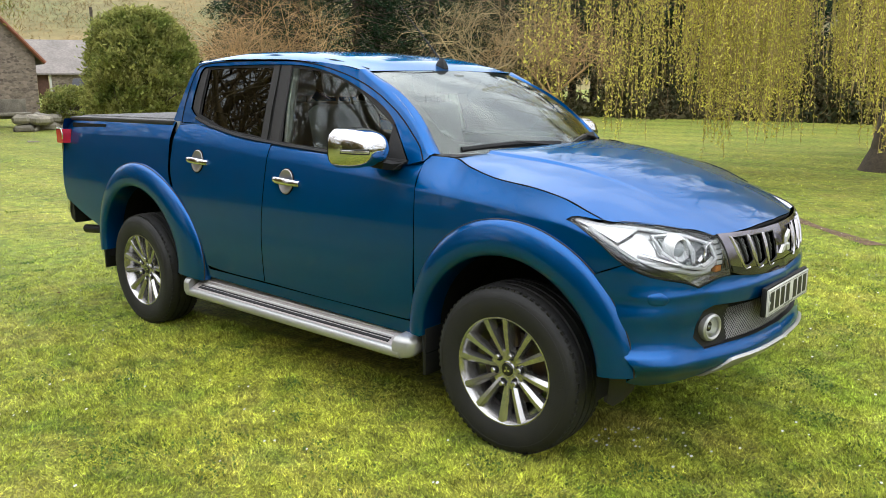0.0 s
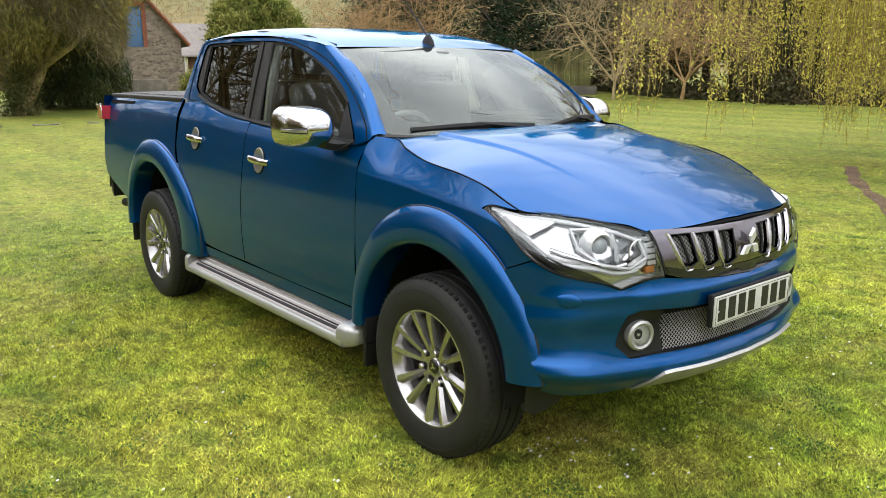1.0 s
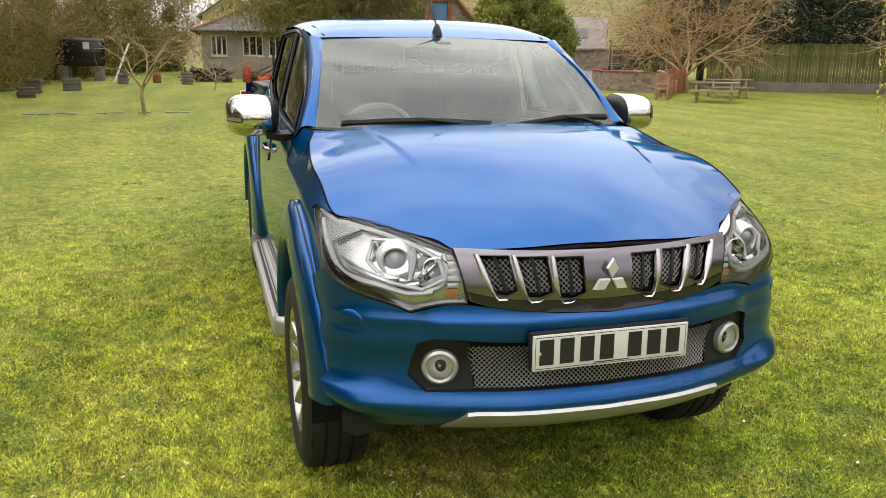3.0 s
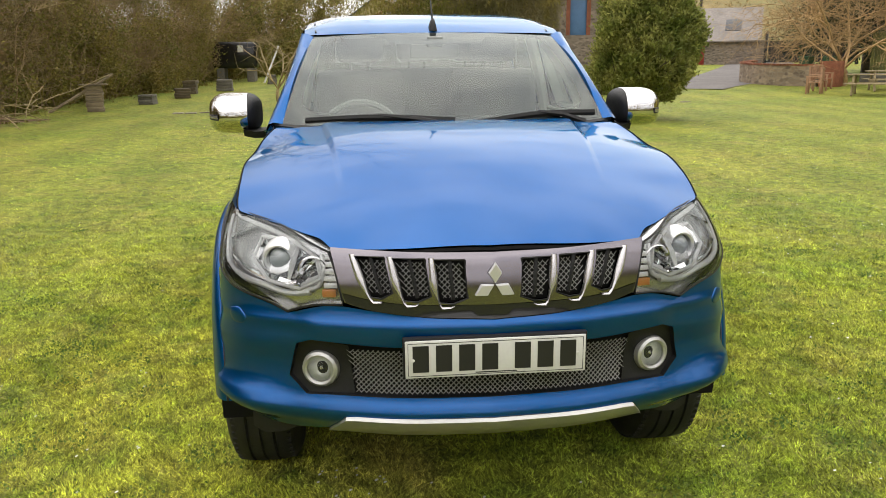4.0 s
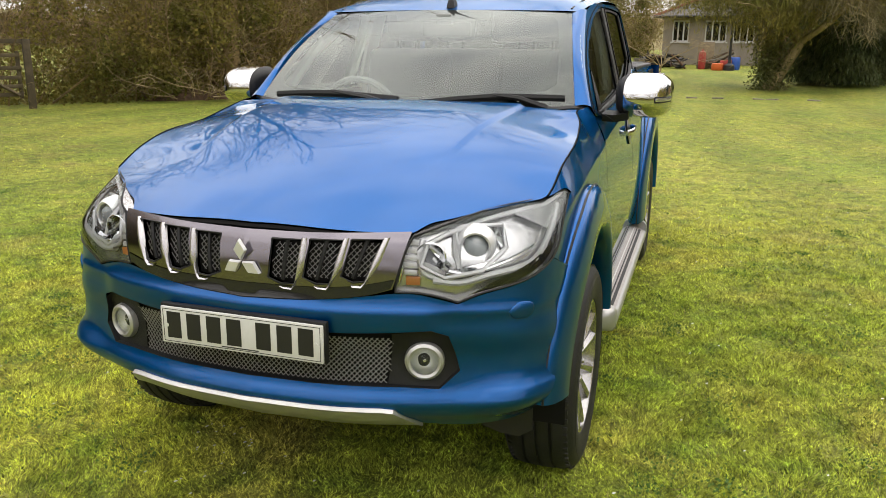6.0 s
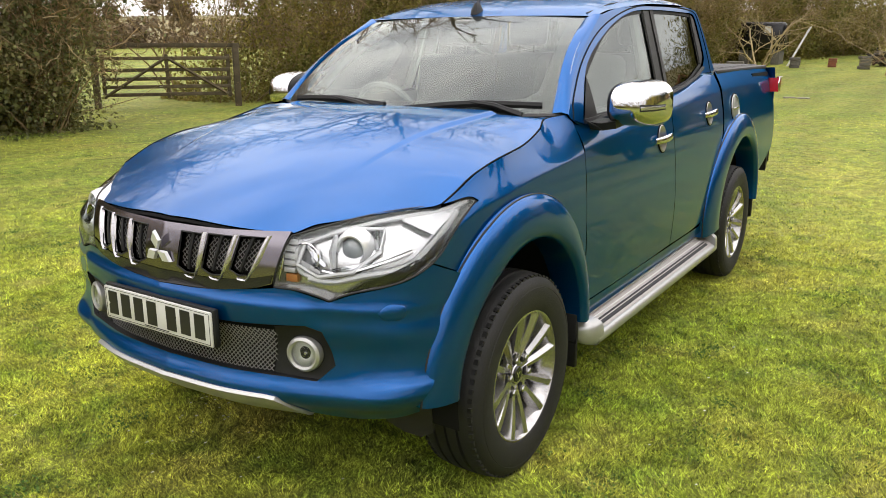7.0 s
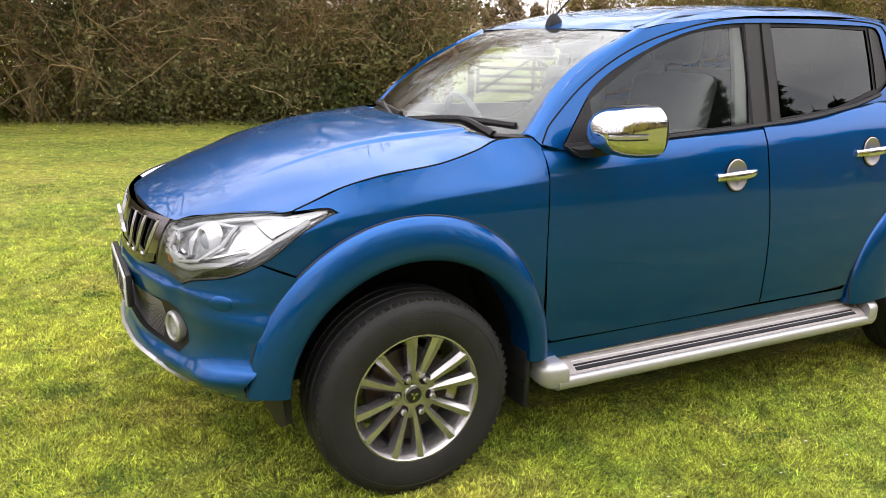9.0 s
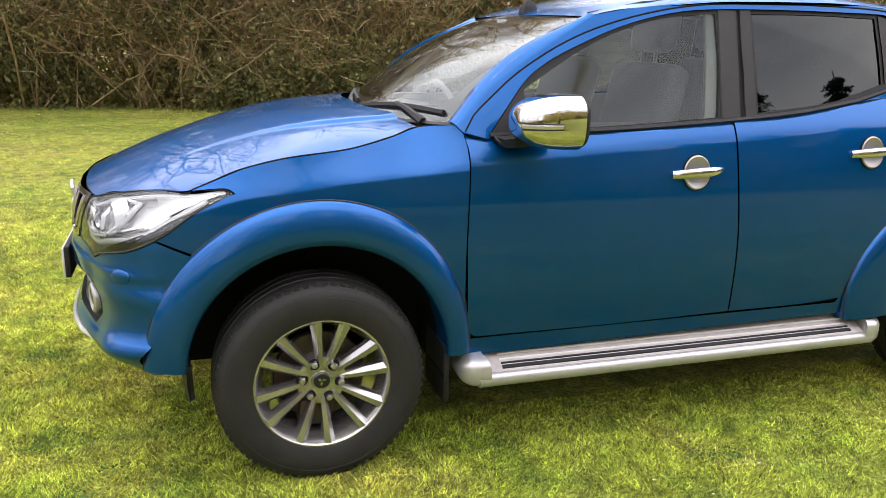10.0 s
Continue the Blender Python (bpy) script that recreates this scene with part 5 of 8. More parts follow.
part("tailgate", Solid().loft(tail_rings, cap=False, closed=False).mesh("tailgate", BLUE), truck)
for s in (-1, 1):
    lampb = part("tail_light", Solid().loft([[(x, s * y, z) for x, y in ((-2.655, 0.70), (-2.645, 0.82), (-2.60, 0.862), (-2.50, 0.864), (-2.50, 0.80), (-2.58, 0.70))] for z in (1.135, 1.15, 1.220, 1.235)]).mesh("tail_light", RED_LENS), truck, "red tail light with a chrome edge")
    part("lower_lens", Solid().loft([[(x, s * y, z) for x, y in ((-2.655, 0.70), (-2.648, 0.79), (-2.635, 0.815), (-2.61, 0.815), (-2.60, 0.78), (-2.58, 0.70))] for z in (0.94, 0.97, 1.125, 1.134)]).mesh("lower_lens", DARK_LENS), lampb, "smoked dark red lower lens")
    part("chrome_edge", Solid().tube([(-2.50, s * 0.866, 1.165), (-2.49, s * 0.867, 1.20), (-2.51, s * 0.866, 1.238), (-2.60, s * 0.864, 1.240), (-2.648, s * 0.82, 1.240)], 0.005, 8).mesh("chrome_edge", CHROME), lampb)
    part("bumper_corner", Solid().loft([[(-2.50 - dx, s * y, z) for z, dx in ((0.54, 0.0), (0.56, w), (0.66, w + 0.02), (0.70, w), (0.71, 0.0))] for y, w in ((0.50, 0.19), (0.70, 0.18), (0.80, 0.13), (0.83, 0.04))]).mesh("bumper_corner", BLACK), truck)
    part("bumper_chrome", Solid().loft([[(-2.51 - dx, s * y, z) for z, dx in ((0.60, w), (0.64, w + 0.028), (0.735, w + 0.012), (0.738, w - 0.03))] for y, w in ((0.45, 0.19), (0.70, 0.185), (0.80, 0.14), (0.838, 0.05))]).mesh("bumper_chrome", CHROME), truck, "chrome rear bumper corner")
part("rear_bumper", Solid().box(-2.70, -2.50, -0.5, 0.5, 0.54, 0.70, 0.02).mesh("rear_bumper", BLACK), truck)
part("exhaust_pipe", Solid().tube([(-1.8, -0.62, 0.50), (-2.2, -0.70, 0.50), (-2.50, -0.75, 0.485)], 0.032, 14).mesh("exhaust_pipe", BLACK), truck)

# ---- underside and inner shell ----
inner = Solid()
inner.box(-2.45, 2.0, -0.46, 0.46, 0.36, 0.60).box(1.0, 2.15, -0.46, 0.46, 0.45, 0.93).box(-2.50, -1.16, -0.46, 0.46, 0.6, 1.28).box(-2.5, -2.0, -0.78, 0.78, 0.70, 1.28).box(-1.10, 0.98, -0.80, 0.80, 0.40, 0.52)
inner.box(-2.0, -1.15, -0.72, 0.72, 0.93, 1.28)
part("chassis", inner.mesh("chassis", UNDER, smooth=False), truck)
ax = Solid()
for cx in (AXLE, -AXLE):
    ax.tube([(cx, -0.7, HUB_Z), (cx, 0.7, HUB_Z)], 0.05, 10)
part("axle", ax.mesh("axle", UNDER), truck)
for s in (-1, 1):
    part("inner_door", Solid().box(-1.12, 0.99, min(s * 0.70, s * 0.735), max(s * 0.70, s * 0.735), 0.5, 1.215).mesh("inner_door", TRIM_GREY, smooth=False), truck)
    part("inner_wing", Solid().box(1.02, 1.95, min(s * 0.44, s * 0.70), max(s * 0.44, s * 0.70), 0.88, 0.95).mesh("inner_wing", UNDER, smooth=False), truck)
part("bulkhead", Solid().box(-1.16, -1.10, -0.74, 0.74, 0.5, 1.32).mesh("bulkhead", TRIM_GREY, smooth=False), truck)
part("cowl", Solid().loft([[(x + 0.10 - 0.36 * y * y, y, z) for x, z in ((1.02, 1.10), (1.02, 1.198), (1.10, 1.200), (1.16, 1.188), (1.16, 1.10))] for y in np.linspace(-0.70, 0.70, 13)]).mesh("cowl", BLACK), truck)
# cab back window and panel
back = Solid().loft([[(-1.055 - 0.10 * t, y, 1.69 - 0.38 * t) for y in np.linspace(-(0.60 + 0.13 * t), 0.60 + 0.13 * t, 9)] for t in np.linspace(0, 1, 5)], cap=False, closed=False)
part("rear_window", back.mesh("rear_window", PRIVACY), truck, "tinted cab rear window")
hl = Solid().loft([[(x, y, float(roof_z(np.array(x))) - 0.035 - 0.03 * (abs(y) / 0.6) ** 4) for y in np.linspace(-0.60, 0.60, 13)] for x in np.linspace(-1.02, 0.40, 12)], cap=False, closed=False)
part("headlining", hl.mesh("headlining", TRIM_CREAM), truck, "cream headlining")
dash = Solid().loft([[(x - 0.25 * y * y, y, z) for x, z in ((1.10, 1.165), (0.95, 1.185), (0.80, 1.17), (0.74, 1.12), (0.76, 0.80), (1.05, 0.80))] for y in np.linspace(-0.69, 0.69, 13)])
part("dashboard", dash.mesh("dashboard", TRIM_GREY), truck)
wheel_ring = Solid()
for i in range(40):
    a, b = 2 * math.pi * i / 40, 2 * math.pi * (i + 1) / 40
    wheel_ring.tube([(0.185 * math.cos(a), 0.185 * math.sin(a), 0), (0.185 * math.cos(b), 0.185 * math.sin(b), 0)], 0.016, 8, cap=False)
wheel_ring.box(-0.17, 0.17, -0.03, 0.03, -0.03, 0.01, 0.01).box(-0.03, 0.03, -0.17, 0.0, -0.03, 0.01, 0.01)
part("steering_wheel", wheel_ring.mesh("steering_wheel", TRIM_GREY), truck, "", pose(0.66, -0.37, 1.12, 90, 0, -90) @ pose(0, 0, 0, -22, 0, 0))
for xa in (0.12, -0.72):
    for s in ((-1, 1) if xa > 0 else (-1, 0, 1)):
        seat = Solid()
        seat.box(-0.06, 0.06, -0.24, 0.24, 0.0, 0.58, 0.05, pose(xa, s * 0.37, 0.86, 0, -12, 0), 3).box(-0.05, 0.05, -0.13, 0.13, 0.62, 0.80, 0.045, pose(xa, s * 0.37, 0.86, 0, -10, 0), 3).box(-0.05, 0.48, -0.25, 0.25, -0.06, 0.08, 0.05, pose(xa, s * 0.37, 0.84, 0, -4, 0), 3)
        seat.tube([(xa - 0.10, s * 0.37 - 0.05, 1.40), (xa - 0.11, s * 0.37 - 0.05, 1.52)], 0.008).tube([(xa - 0.10, s * 0.37 + 0.05, 1.40), (xa - 0.11, s * 0.37 + 0.05, 1.52)], 0.008)
        part("seat", seat.mesh("seat", SEAT_CLOTH), truck, "black leather seat")
for s in (-1, 1):
    part("inner_pillar", Solid().tube([(-0.10, s * 0.70, 1.18), (-0.11, s * 0.655, 1.42), (-0.12, s * 0.60, 1.63)], 0.042, 8, flat=0.6).mesh("inner_pillar", TRIM_CREAM), truck, "cream inner door pillar")
    part("inner_pillar", Solid().tube([(0.93, s * 0.655, 1.21), (0.68, s * 0.618, 1.41), (0.40, s * 0.575, 1.555)], 0.026, 8).mesh("inner_pillar", TRIM_CREAM), truck, "cream inner windscreen pillar")
    part("grab_handle", Solid().tube(smooth_line([(0.80, s * 0.672, 1.335), (0.76, s * 0.632, 1.365), (0.62, s * 0.605, 1.46), (0.60, s * 0.632, 1.49)], 0.03), 0.016, 8).mesh("grab_handle", TRIM_CREAM), truck, "cream grab handle on the pillar")
part("rear_view_mirror", Solid().box(-0.015, 0.02, -0.12, 0.12, -0.035, 0.035, 0.012, pose(0.50, 0.0, 1.52)).box(0.0, 0.06, -0.04, 0.04, 0.02, 0.07, 0.01, pose(0.50, 0, 1.52)).mesh("rear_view_mirror", TRIM_GREY), truck)

# wipers and aerial
for y0, y1, ya in ((-0.60, 0.02, 0.06), (0.12, 0.66, 0.60)):
    wp = new("wiper")
    wp.parent = truck
    pts = [[float(q) for q in screen(np.array(y), np.array(v), -0.02)] for y, v in ((y0, 0.035), ((y0 + y1) / 2, 0.075), (y1, 0.055))]
    part("blade", Solid().tube(smooth_line(pts, 0.05), 0.010, 6, flat=1.5).mesh("blade", BLACK), wp)
    mid = [float(q) for q in screen(np.array((y0 + y1) / 2), np.array(0.085), -0.035)]
    end = [float(q) for q in screen(np.array(ya), np.array(-0.01), -0.03)]
    part("arm", Solid().tube([mid, [(a + b) / 2 + c for a, b, c in zip(mid, end, (0.01, 0, 0.012))], end], [0.009, 0.012, 0.017], 6).mesh("arm", BLACK), wp)
aer = new("aerial")
aer.parent = truck
part("aerial_foot", Solid().loft([[(0.425 + dx * k, dy * k, z + 0.006) for dx, dy in ((0.045, 0.0), (0.03, 0.018), (-0.02, 0.022), (-0.045, 0.012), (-0.045, -0.012), (-0.02, -0.022), (0.03, -0.018))] for z, k in ((1.612, 1.05), (1.640, 0.85), (1.662, 0.5), (1.672, 0.25))]).mesh("aerial_foot", BLACK), aer)
part("aerial_rod", Solid().tube([(0.42, 0, 1.665), (0.10, 0, 1.99)], [0.005, 0.002], 6).mesh("aerial_rod", BLACK), aer)

# ---- ground ----
def ground_z(x, y):
    r = np.hypot(x, y)
    return -0.035 + 0.030 * np.clip(r - 25, 0, 40)


def gz(x, y):
    return float(ground_z(x, y))


rng = np.random.default_rng(5)


def quick_mesh(name, verts, faces, mat, smooth=False):
    """A mesh from arrays, all faces with the same number of corners."""
    me = bpy.data.meshes.new(name)
    verts, faces = np.asarray(verts, np.float32), np.asarray(faces, np.int32)
    k = faces.shape[1]
    me.vertices.add(len(verts))
    me.vertices.foreach_set("co", verts.ravel())
    me.loops.add(faces.size)
    me.loops.foreach_set("vertex_index", faces.ravel())
    me.polygons.add(len(faces))
    me.polygons.foreach_set("loop_start", np.arange(0, faces.size, k, dtype=np.int32))
    me.polygons.foreach_set("loop_total", np.full(len(faces), k, np.int32))
    if smooth:
        me.polygons.foreach_set("use_smooth", np.ones(len(faces), bool))
    me.materials.append(mat)
    me.update(calc_edges=True)
    return me


def unit(v):
    return v / (np.linalg.norm(v, axis=-1, keepdims=True) + 1e-9)


def leaf_mesh(name, centres, length, width, mat, along=None, jitter=1.0):
    """One small kite-shaped leaf at every centre."""
    n = len(centres)
    d = unit(rng.normal(size=(n, 3)) * jitter + (0 if along is None else along))
    w = unit(np.cross(d, rng.normal(size=(n, 3))))
    ln = (length * rng.uniform(0.6, 1.35, n))[:, None]
    wd = (width * rng.uniform(0.6, 1.35, n))[:, None]
    fold = np.cross(d, w) * wd * 0.25
    v = np.stack([centres - d * ln * 0.5, centres - w * wd * 0.5 + fold, centres + d * ln * 0.5, centres + w * wd * 0.5 + fold], 1).reshape(-1, 3)
    return quick_mesh(name, v, np.arange(4 * n).reshape(n, 4), mat)


def twig_mesh(name, segs, mat, sides=3):
    """Thin tapering prisms; segs: rows of start, end, two radii."""
    s = np.asarray(segs, float)
    a, b, ra, rb = s[:, 0:3], s[:, 3:6], s[:, 6:7], s[:, 7:8]
    d = unit(b - a)
    u = unit(np.cross(d, np.where(np.abs(d[:, 2:3]) > 0.9, np.array([[1.0, 0, 0]]), np.array([[0, 0, 1.0]]))))
    w = np.cross(d, u)
    ring = []
    for k in range(sides):
        c, q = math.cos(2 * math.pi * k / sides), math.sin(2 * math.pi * k / sides)
        ring.append((u * c + w * q))
    v = np.stack([a + r * ra for r in ring] + [b + r * rb for r in ring], 1).reshape(-1, 3)
    n = len(s)
    base = (np.arange(n) * 2 * sides)[:, None]
    f = np.concatenate([base + np.array([[k, (k + 1) % sides, sides + (k + 1) % sides, sides + k]]) for k in range(sides)])
    return quick_mesh(name, v, f, mat, smooth=True)


def bough(segs, tips, p, d, length, radius, depth, pieces=5, bend=0.25, lift=0.0, kids=4, spread=0.8, shrink=0.62, thin=0.6, low=0.25):
    """A limb with side limbs, down to twigs."""
    p, d = np.array(p, float), unit(np.array(d, float))
    for k in range(pieces):
        d = unit(d + rng.normal(size=3) * bend * 0.5 + (0, 0, lift))
        q = p + d * length / pieces
        r0, r1 = radius * (1 - (1 - thin) * k / pieces), radius * (1 - (1 - thin) * (k + 1) / pieces)
        if depth == 0:
            r0, r1 = radius * (1 - 0.8 * k / pieces), radius * (1 - 0.8 * (k + 1) / pieces)
        segs.append((*p, *q, r0, r1))
        if depth > 0 and (k + 1) / pieces > low:
            for _ in range(max(1, round(kids / pieces + rng.uniform(-0.3, 0.5)))):
                side = unit(np.cross(d, rng.normal(size=3)))
                bough(segs, tips, q, unit(d * (1 - spread * 0.5) + side * spread), length * shrink * rng.uniform(0.7, 1.15), r1 * 0.6, depth - 1, max(3, pieces - 1), bend, lift, kids, spread, shrink, thin, 0.15)
        p = q
    tips.append(p)


BARK = material("brown_bark", (0.0825, 0.06375, 0.045), 0.9, vary=0.4, scale=3.0, bump=0.01, bump_scale=25)
BARK_PALE = material("grey_twigs", (0.38, 0.29, 0.15), 0.9, vary=0.35, scale=2.0)
TWIG_BROWN = material("brown_twigs", (0.30, 0.21, 0.098), 0.9, vary=0.4, scale=1.2)
TWIG_PINK = material("reddish_twigs", (0.46, 0.30, 0.14), 0.9, vary=0.35, scale=1.5)
IVY = leaf_material("dark_ivy_leaves", (0.085, 0.115, 0.036), (0.24, 0.21, 0.09), 0.4, rough=0.35)
YEW_LEAF = leaf_material("yew_needles", (0.125, 0.165, 0.034), (0.34, 0.33, 0.10), 0.4, scale=2.5)
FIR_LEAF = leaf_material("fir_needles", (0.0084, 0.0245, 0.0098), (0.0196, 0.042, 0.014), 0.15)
WILLOW_LEAF = leaf_material("young_willow_leaves", (0.70, 0.63, 0.13), (0.50, 0.47, 0.11), 0.5)
HEDGE_LEAF = leaf_material("brown_green_leaves", (0.29, 0.225, 0.065), (0.155, 0.165, 0.036), 0.4)
FAR_WOOD = leaf_material("far_winter_wood", (0.2312, 0.1632, 0.068), (0.1496, 0.1156, 0.0578), 0.2, scale=0.05)

MOWN = 90.0
# lawn colour: yellow-green with moss, thin and worn patches
def lawn_material(name, blades):
    m = bpy.data.materials.new(name)
    m.use_nodes = True
    n, l = m.node_tree.nodes, m.node_tree.links
    b = n["Principled BSDF"]
    b.inputs["Roughness"].default_value = 0.75
    b.inputs["Specular IOR Level"].default_value = 0.25
    pos = n.new("ShaderNodeNewGeometry").outputs["Position"]

    def noise_at(s, d, lo, hi, a=0.0, z=1.0):
        t = n.new("ShaderNodeTexNoise")
        t.inputs["Scale"].default_value, t.inputs["Detail"].default_value = s, d
        l.new(pos, t.inputs["Vector"])
        r = n.new("ShaderNodeMapRange")
        for key, v in (("From Min", lo), ("From Max", hi), ("To Min", a), ("To Max", z)):
            r.inputs[key].default_value = v
        l.new(t.outputs["Fac"], r.inputs["Value"])
        return r.outputs["Result"]

    def mix(fac, a, c, kind="MIX"):
        x = n.new("ShaderNodeMixRGB")
        x.blend_type = kind
        for value, socket in ((fac, x.inputs["Fac"]), (a, x.inputs["Color1"]), (c, x.inputs["Color2"])):
            if isinstance(value, (int, float)):
                socket.default_value = value
            elif isinstance(value, tuple):
                socket.default_value = (*value, 1)
            else:
                l.new(value, socket)
        return x.outputs["Color"]

    c = mix(noise_at(0.35, 4, 0.38, 0.62), (0.165, 0.205, 0.026), (0.235, 0.245, 0.036))
    c = mix(noise_at(1.6, 6, 0.50, 0.68, 0, 0.55), c, (0.27, 0.24, 0.055))
    c = mix(noise_at(4.2, 6, 0.50, 0.66, 0, 0.55), c, (0.085, 0.140, 0.016))
    c = mix(noise_at(0.9, 8, 0.62, 0.72, 0, 0.4), c, (0.22, 0.165, 0.06))
    c = mix(1.0, c, noise_at(14.0, 4, 0.32, 0.68, 0.62, 1.38), "MULTIPLY")
    c = mix(1.0, c, noise_at(60.0, 2, 0.36, 0.64, 0.6, 1.4), "MULTIPLY")
    # faint stripes left by the mower
    warp = n.new("ShaderNodeTexWave")
    warp.inputs["Scale"].default_value, warp.inputs["Distortion"].default_value = 0.17, 7.0
    warp.inputs["Detail"].default_value, warp.inputs["Detail Scale"].default_value = 3.0, 0.6
    turn = n.new("ShaderNodeMapping")
    turn.inputs["Rotation"].default_value = (0, 0, radians(MOWN))
    l.new(pos, turn.inputs["Vector"])
    l.new(turn.outputs["Vector"], warp.inputs["Vector"])
    stripe = n.new("ShaderNodeMapRange")
    stripe.inputs["To Min"].default_value, stripe.inputs["To Max"].default_value = 0.90, 1.10
    l.new(warp.outputs["Fac"], stripe.inputs["Value"])
    c = mix(1.0, c, stripe.outputs["Result"], "MULTIPLY")
    if blades:
        v = n.new("ShaderNodeMapRange")
        v.inputs["To Min"].default_value, v.inputs["To Max"].default_value = 0.35, 3.7
        l.new(n.new("ShaderNodeNewGeometry").outputs["Random Per Island"], v.inputs["Value"])
        c = mix(1.0, c, v.outputs["Result"], "MULTIPLY")
        tr, mx = n.new("ShaderNodeBsdfTranslucent"), n.new("ShaderNodeMixShader")
        l.new(c, tr.inputs["Color"])
        mx.inputs["Fac"].default_value = 0.35
        l.new(b.outputs[0], mx.inputs[1])
        l.new(tr.outputs[0], mx.inputs[2])
        l.new(mx.outputs[0], n["Material Output"].inputs["Surface"])
    else:
        t = n.new("ShaderNodeTexNoise")
        t.inputs["Scale"].default_value, t.inputs["Detail"].default_value = 55.0, 4
        l.new(pos, t.inputs["Vector"])
        bn = n.new("ShaderNodeBump")
        bn.inputs["Distance"].default_value = 0.03
        l.new(t.outputs["Fac"], bn.inputs["Height"])
        l.new(bn.outputs["Normal"], b.inputs["Normal"])
    l.new(c, b.inputs["Base Color"])
    return m


LAWN = lawn_material("lawn_ground", False)
BLADES = lawn_material("grass_blades", True)
rr = np.r_[0, np.geomspace(1.5, 1500, 66)]
NT = 120
th = np.linspace(0, 2 * math.pi, NT + 1)[:-1]
gv = [(0, 0, -0.035)] + [(r * math.cos(t), r * math.sin(t), gz(r * math.cos(t), r * math.sin(t))) for r in rr[1:] for t in th]
gf = [(0, 1 + i, 1 + (i + 1) % NT) for i in range(NT)] + [(1 + k * NT + i, 1 + (k + 1) * NT + i, 1 + (k + 1) * NT + (i + 1) % NT, 1 + k * NT + (i + 1) % NT) for k in range(65) for i in range(NT)]
ground = tagged(new("ground", mesh_from("ground", gv, gf, LAWN)), "mown green lawn with yellowish moss patches", "lawn", kind="structure")


def blades(name, x, y, high, wide):
    """Matted short blades: neighbours lie the same way, in tufts."""
    n = len(x)
    a = rng.uniform(0, 2 * math.pi, n)
    flow = 2.6 * np.sin(3.1 * x + 1.9 * np.sin(2.3 * y)) + 2.6 * np.sin(3.7 * y + 1.6 * np.sin(2.9 * x)) + 1.3 * np.sin(11.3 * x + 2.0 * np.sin(7.7 * y)) + 1.3 * np.sin(9.1 * y - 1.7 * np.sin(8.3 * x))
    tuft = np.sin(7.1 * x + 1.7 * np.sin(5.3 * y)) * np.sin(6.7 * y + 1.3 * np.sin(4.9 * x)) + 0.6 * np.sin(17 * x + 13 * y) * np.sin(19 * y - 11 * x)
    lean = np.stack([np.cos(flow), np.sin(flow)], 1) * rng.uniform(0.0, 0.9, n)[:, None] + rng.normal(size=(n, 2)) * 0.65
    h = high * rng.uniform(0.45, 1.25, n) * (1 + 0.28 * tuft)
    w = wide * rng.uniform(0.6, 1.4, n)
    z = ground_z(x, y) - 0.004
    base = np.stack([x, y, z], 1)
    side = np.stack([np.cos(a), np.sin(a), 0 * a], 1) * w[:, None] / 2
    tip = base + np.c_[lean * h[:, None], h]
    v = np.stack([base - side, base + side, tip], 1).reshape(-1, 3)
    return quick_mesh(name, v, np.arange(3 * n).reshape(n, 3), BLADES)


# dense blades round the truck and the way round it, thinner further off; none under the tyres
gx, gy = rng.normal(size=1150000) * 2.2 + 1.2, rng.normal(size=1150000) * 2.3
keep = np.hypot(gx - 1.2, gy) < 7.5
keep &= ~((gx > -2.3) & (gx < 1.2) & (np.abs(gy) < 0.5))
for cx in (-1.5, 1.5):
    for cy in (-0.755, 0.755):
        keep &= ~((np.abs(gx - cx) < 0.11) & (np.abs(gy - cy) < 0.12))
tagged(new("grass", blades("grass", gx[keep], gy[keep], 0.021, 0.0046)), "short mown grass blades round the truck", "grass", kind="stuff")
r = 3.0 + 13 * rng.uniform(0, 1, 240000) ** 0.8
t = rng.uniform(0, 2 * math.pi, len(r))
tagged(new("grass", blades("grass_far", r * np.cos(t), r * np.sin(t), 0.024, 0.007)), "mown grass further out on the lawn", "grass", kind="stuff")
# daisies
DAISY = material("daisy_white", (0.64, 0.64, 0.624), 0.7)
n = 2600
dx, dy = rng.uniform(-12, 6, n), rng.uniform(-9, 10, n)
dx[:24], dy[:24] = 1.9 + rng.normal(size=24) * 0.16, -0.5 + rng.normal(size=24) * 0.2
ds = Solid()
for x, y in zip(dx, dy):
    if abs(x) > 2.5 or abs(y) > 0.95 or (x > 1.75 and abs(y) < 0.6):
        k = rng.uniform(0.004, 0.0075)
        ds.add([(x + k * math.cos(a), y + k * math.sin(a), gz(x, y) + 0.026 + 0.3 * k * math.sin(a)) for a in np.linspace(0, 2 * math.pi, 7)[:-1]], [tuple(range(6))])
tagged(new("daisies", ds.mesh("daisies", DAISY, smooth=False)), "small white daisies scattered in the lawn", "flowers", kind="stuff")
# dry straw lying in the sward, and low clover
STRAW = leaf_material("dry_straw", (0.42, 0.36, 0.16), (0.30, 0.27, 0.09), 0.2)
CLOVER = leaf_material("clover_leaves", (0.075, 0.15, 0.035), (0.13, 0.20, 0.045), 0.3)
n = 16000
lx, ly = rng.normal(size=n) * 2.8 + 1.2, rng.normal(size=n) * 2.9
ok = (np.abs(lx) > 2.3) | (np.abs(ly) > 0.6)
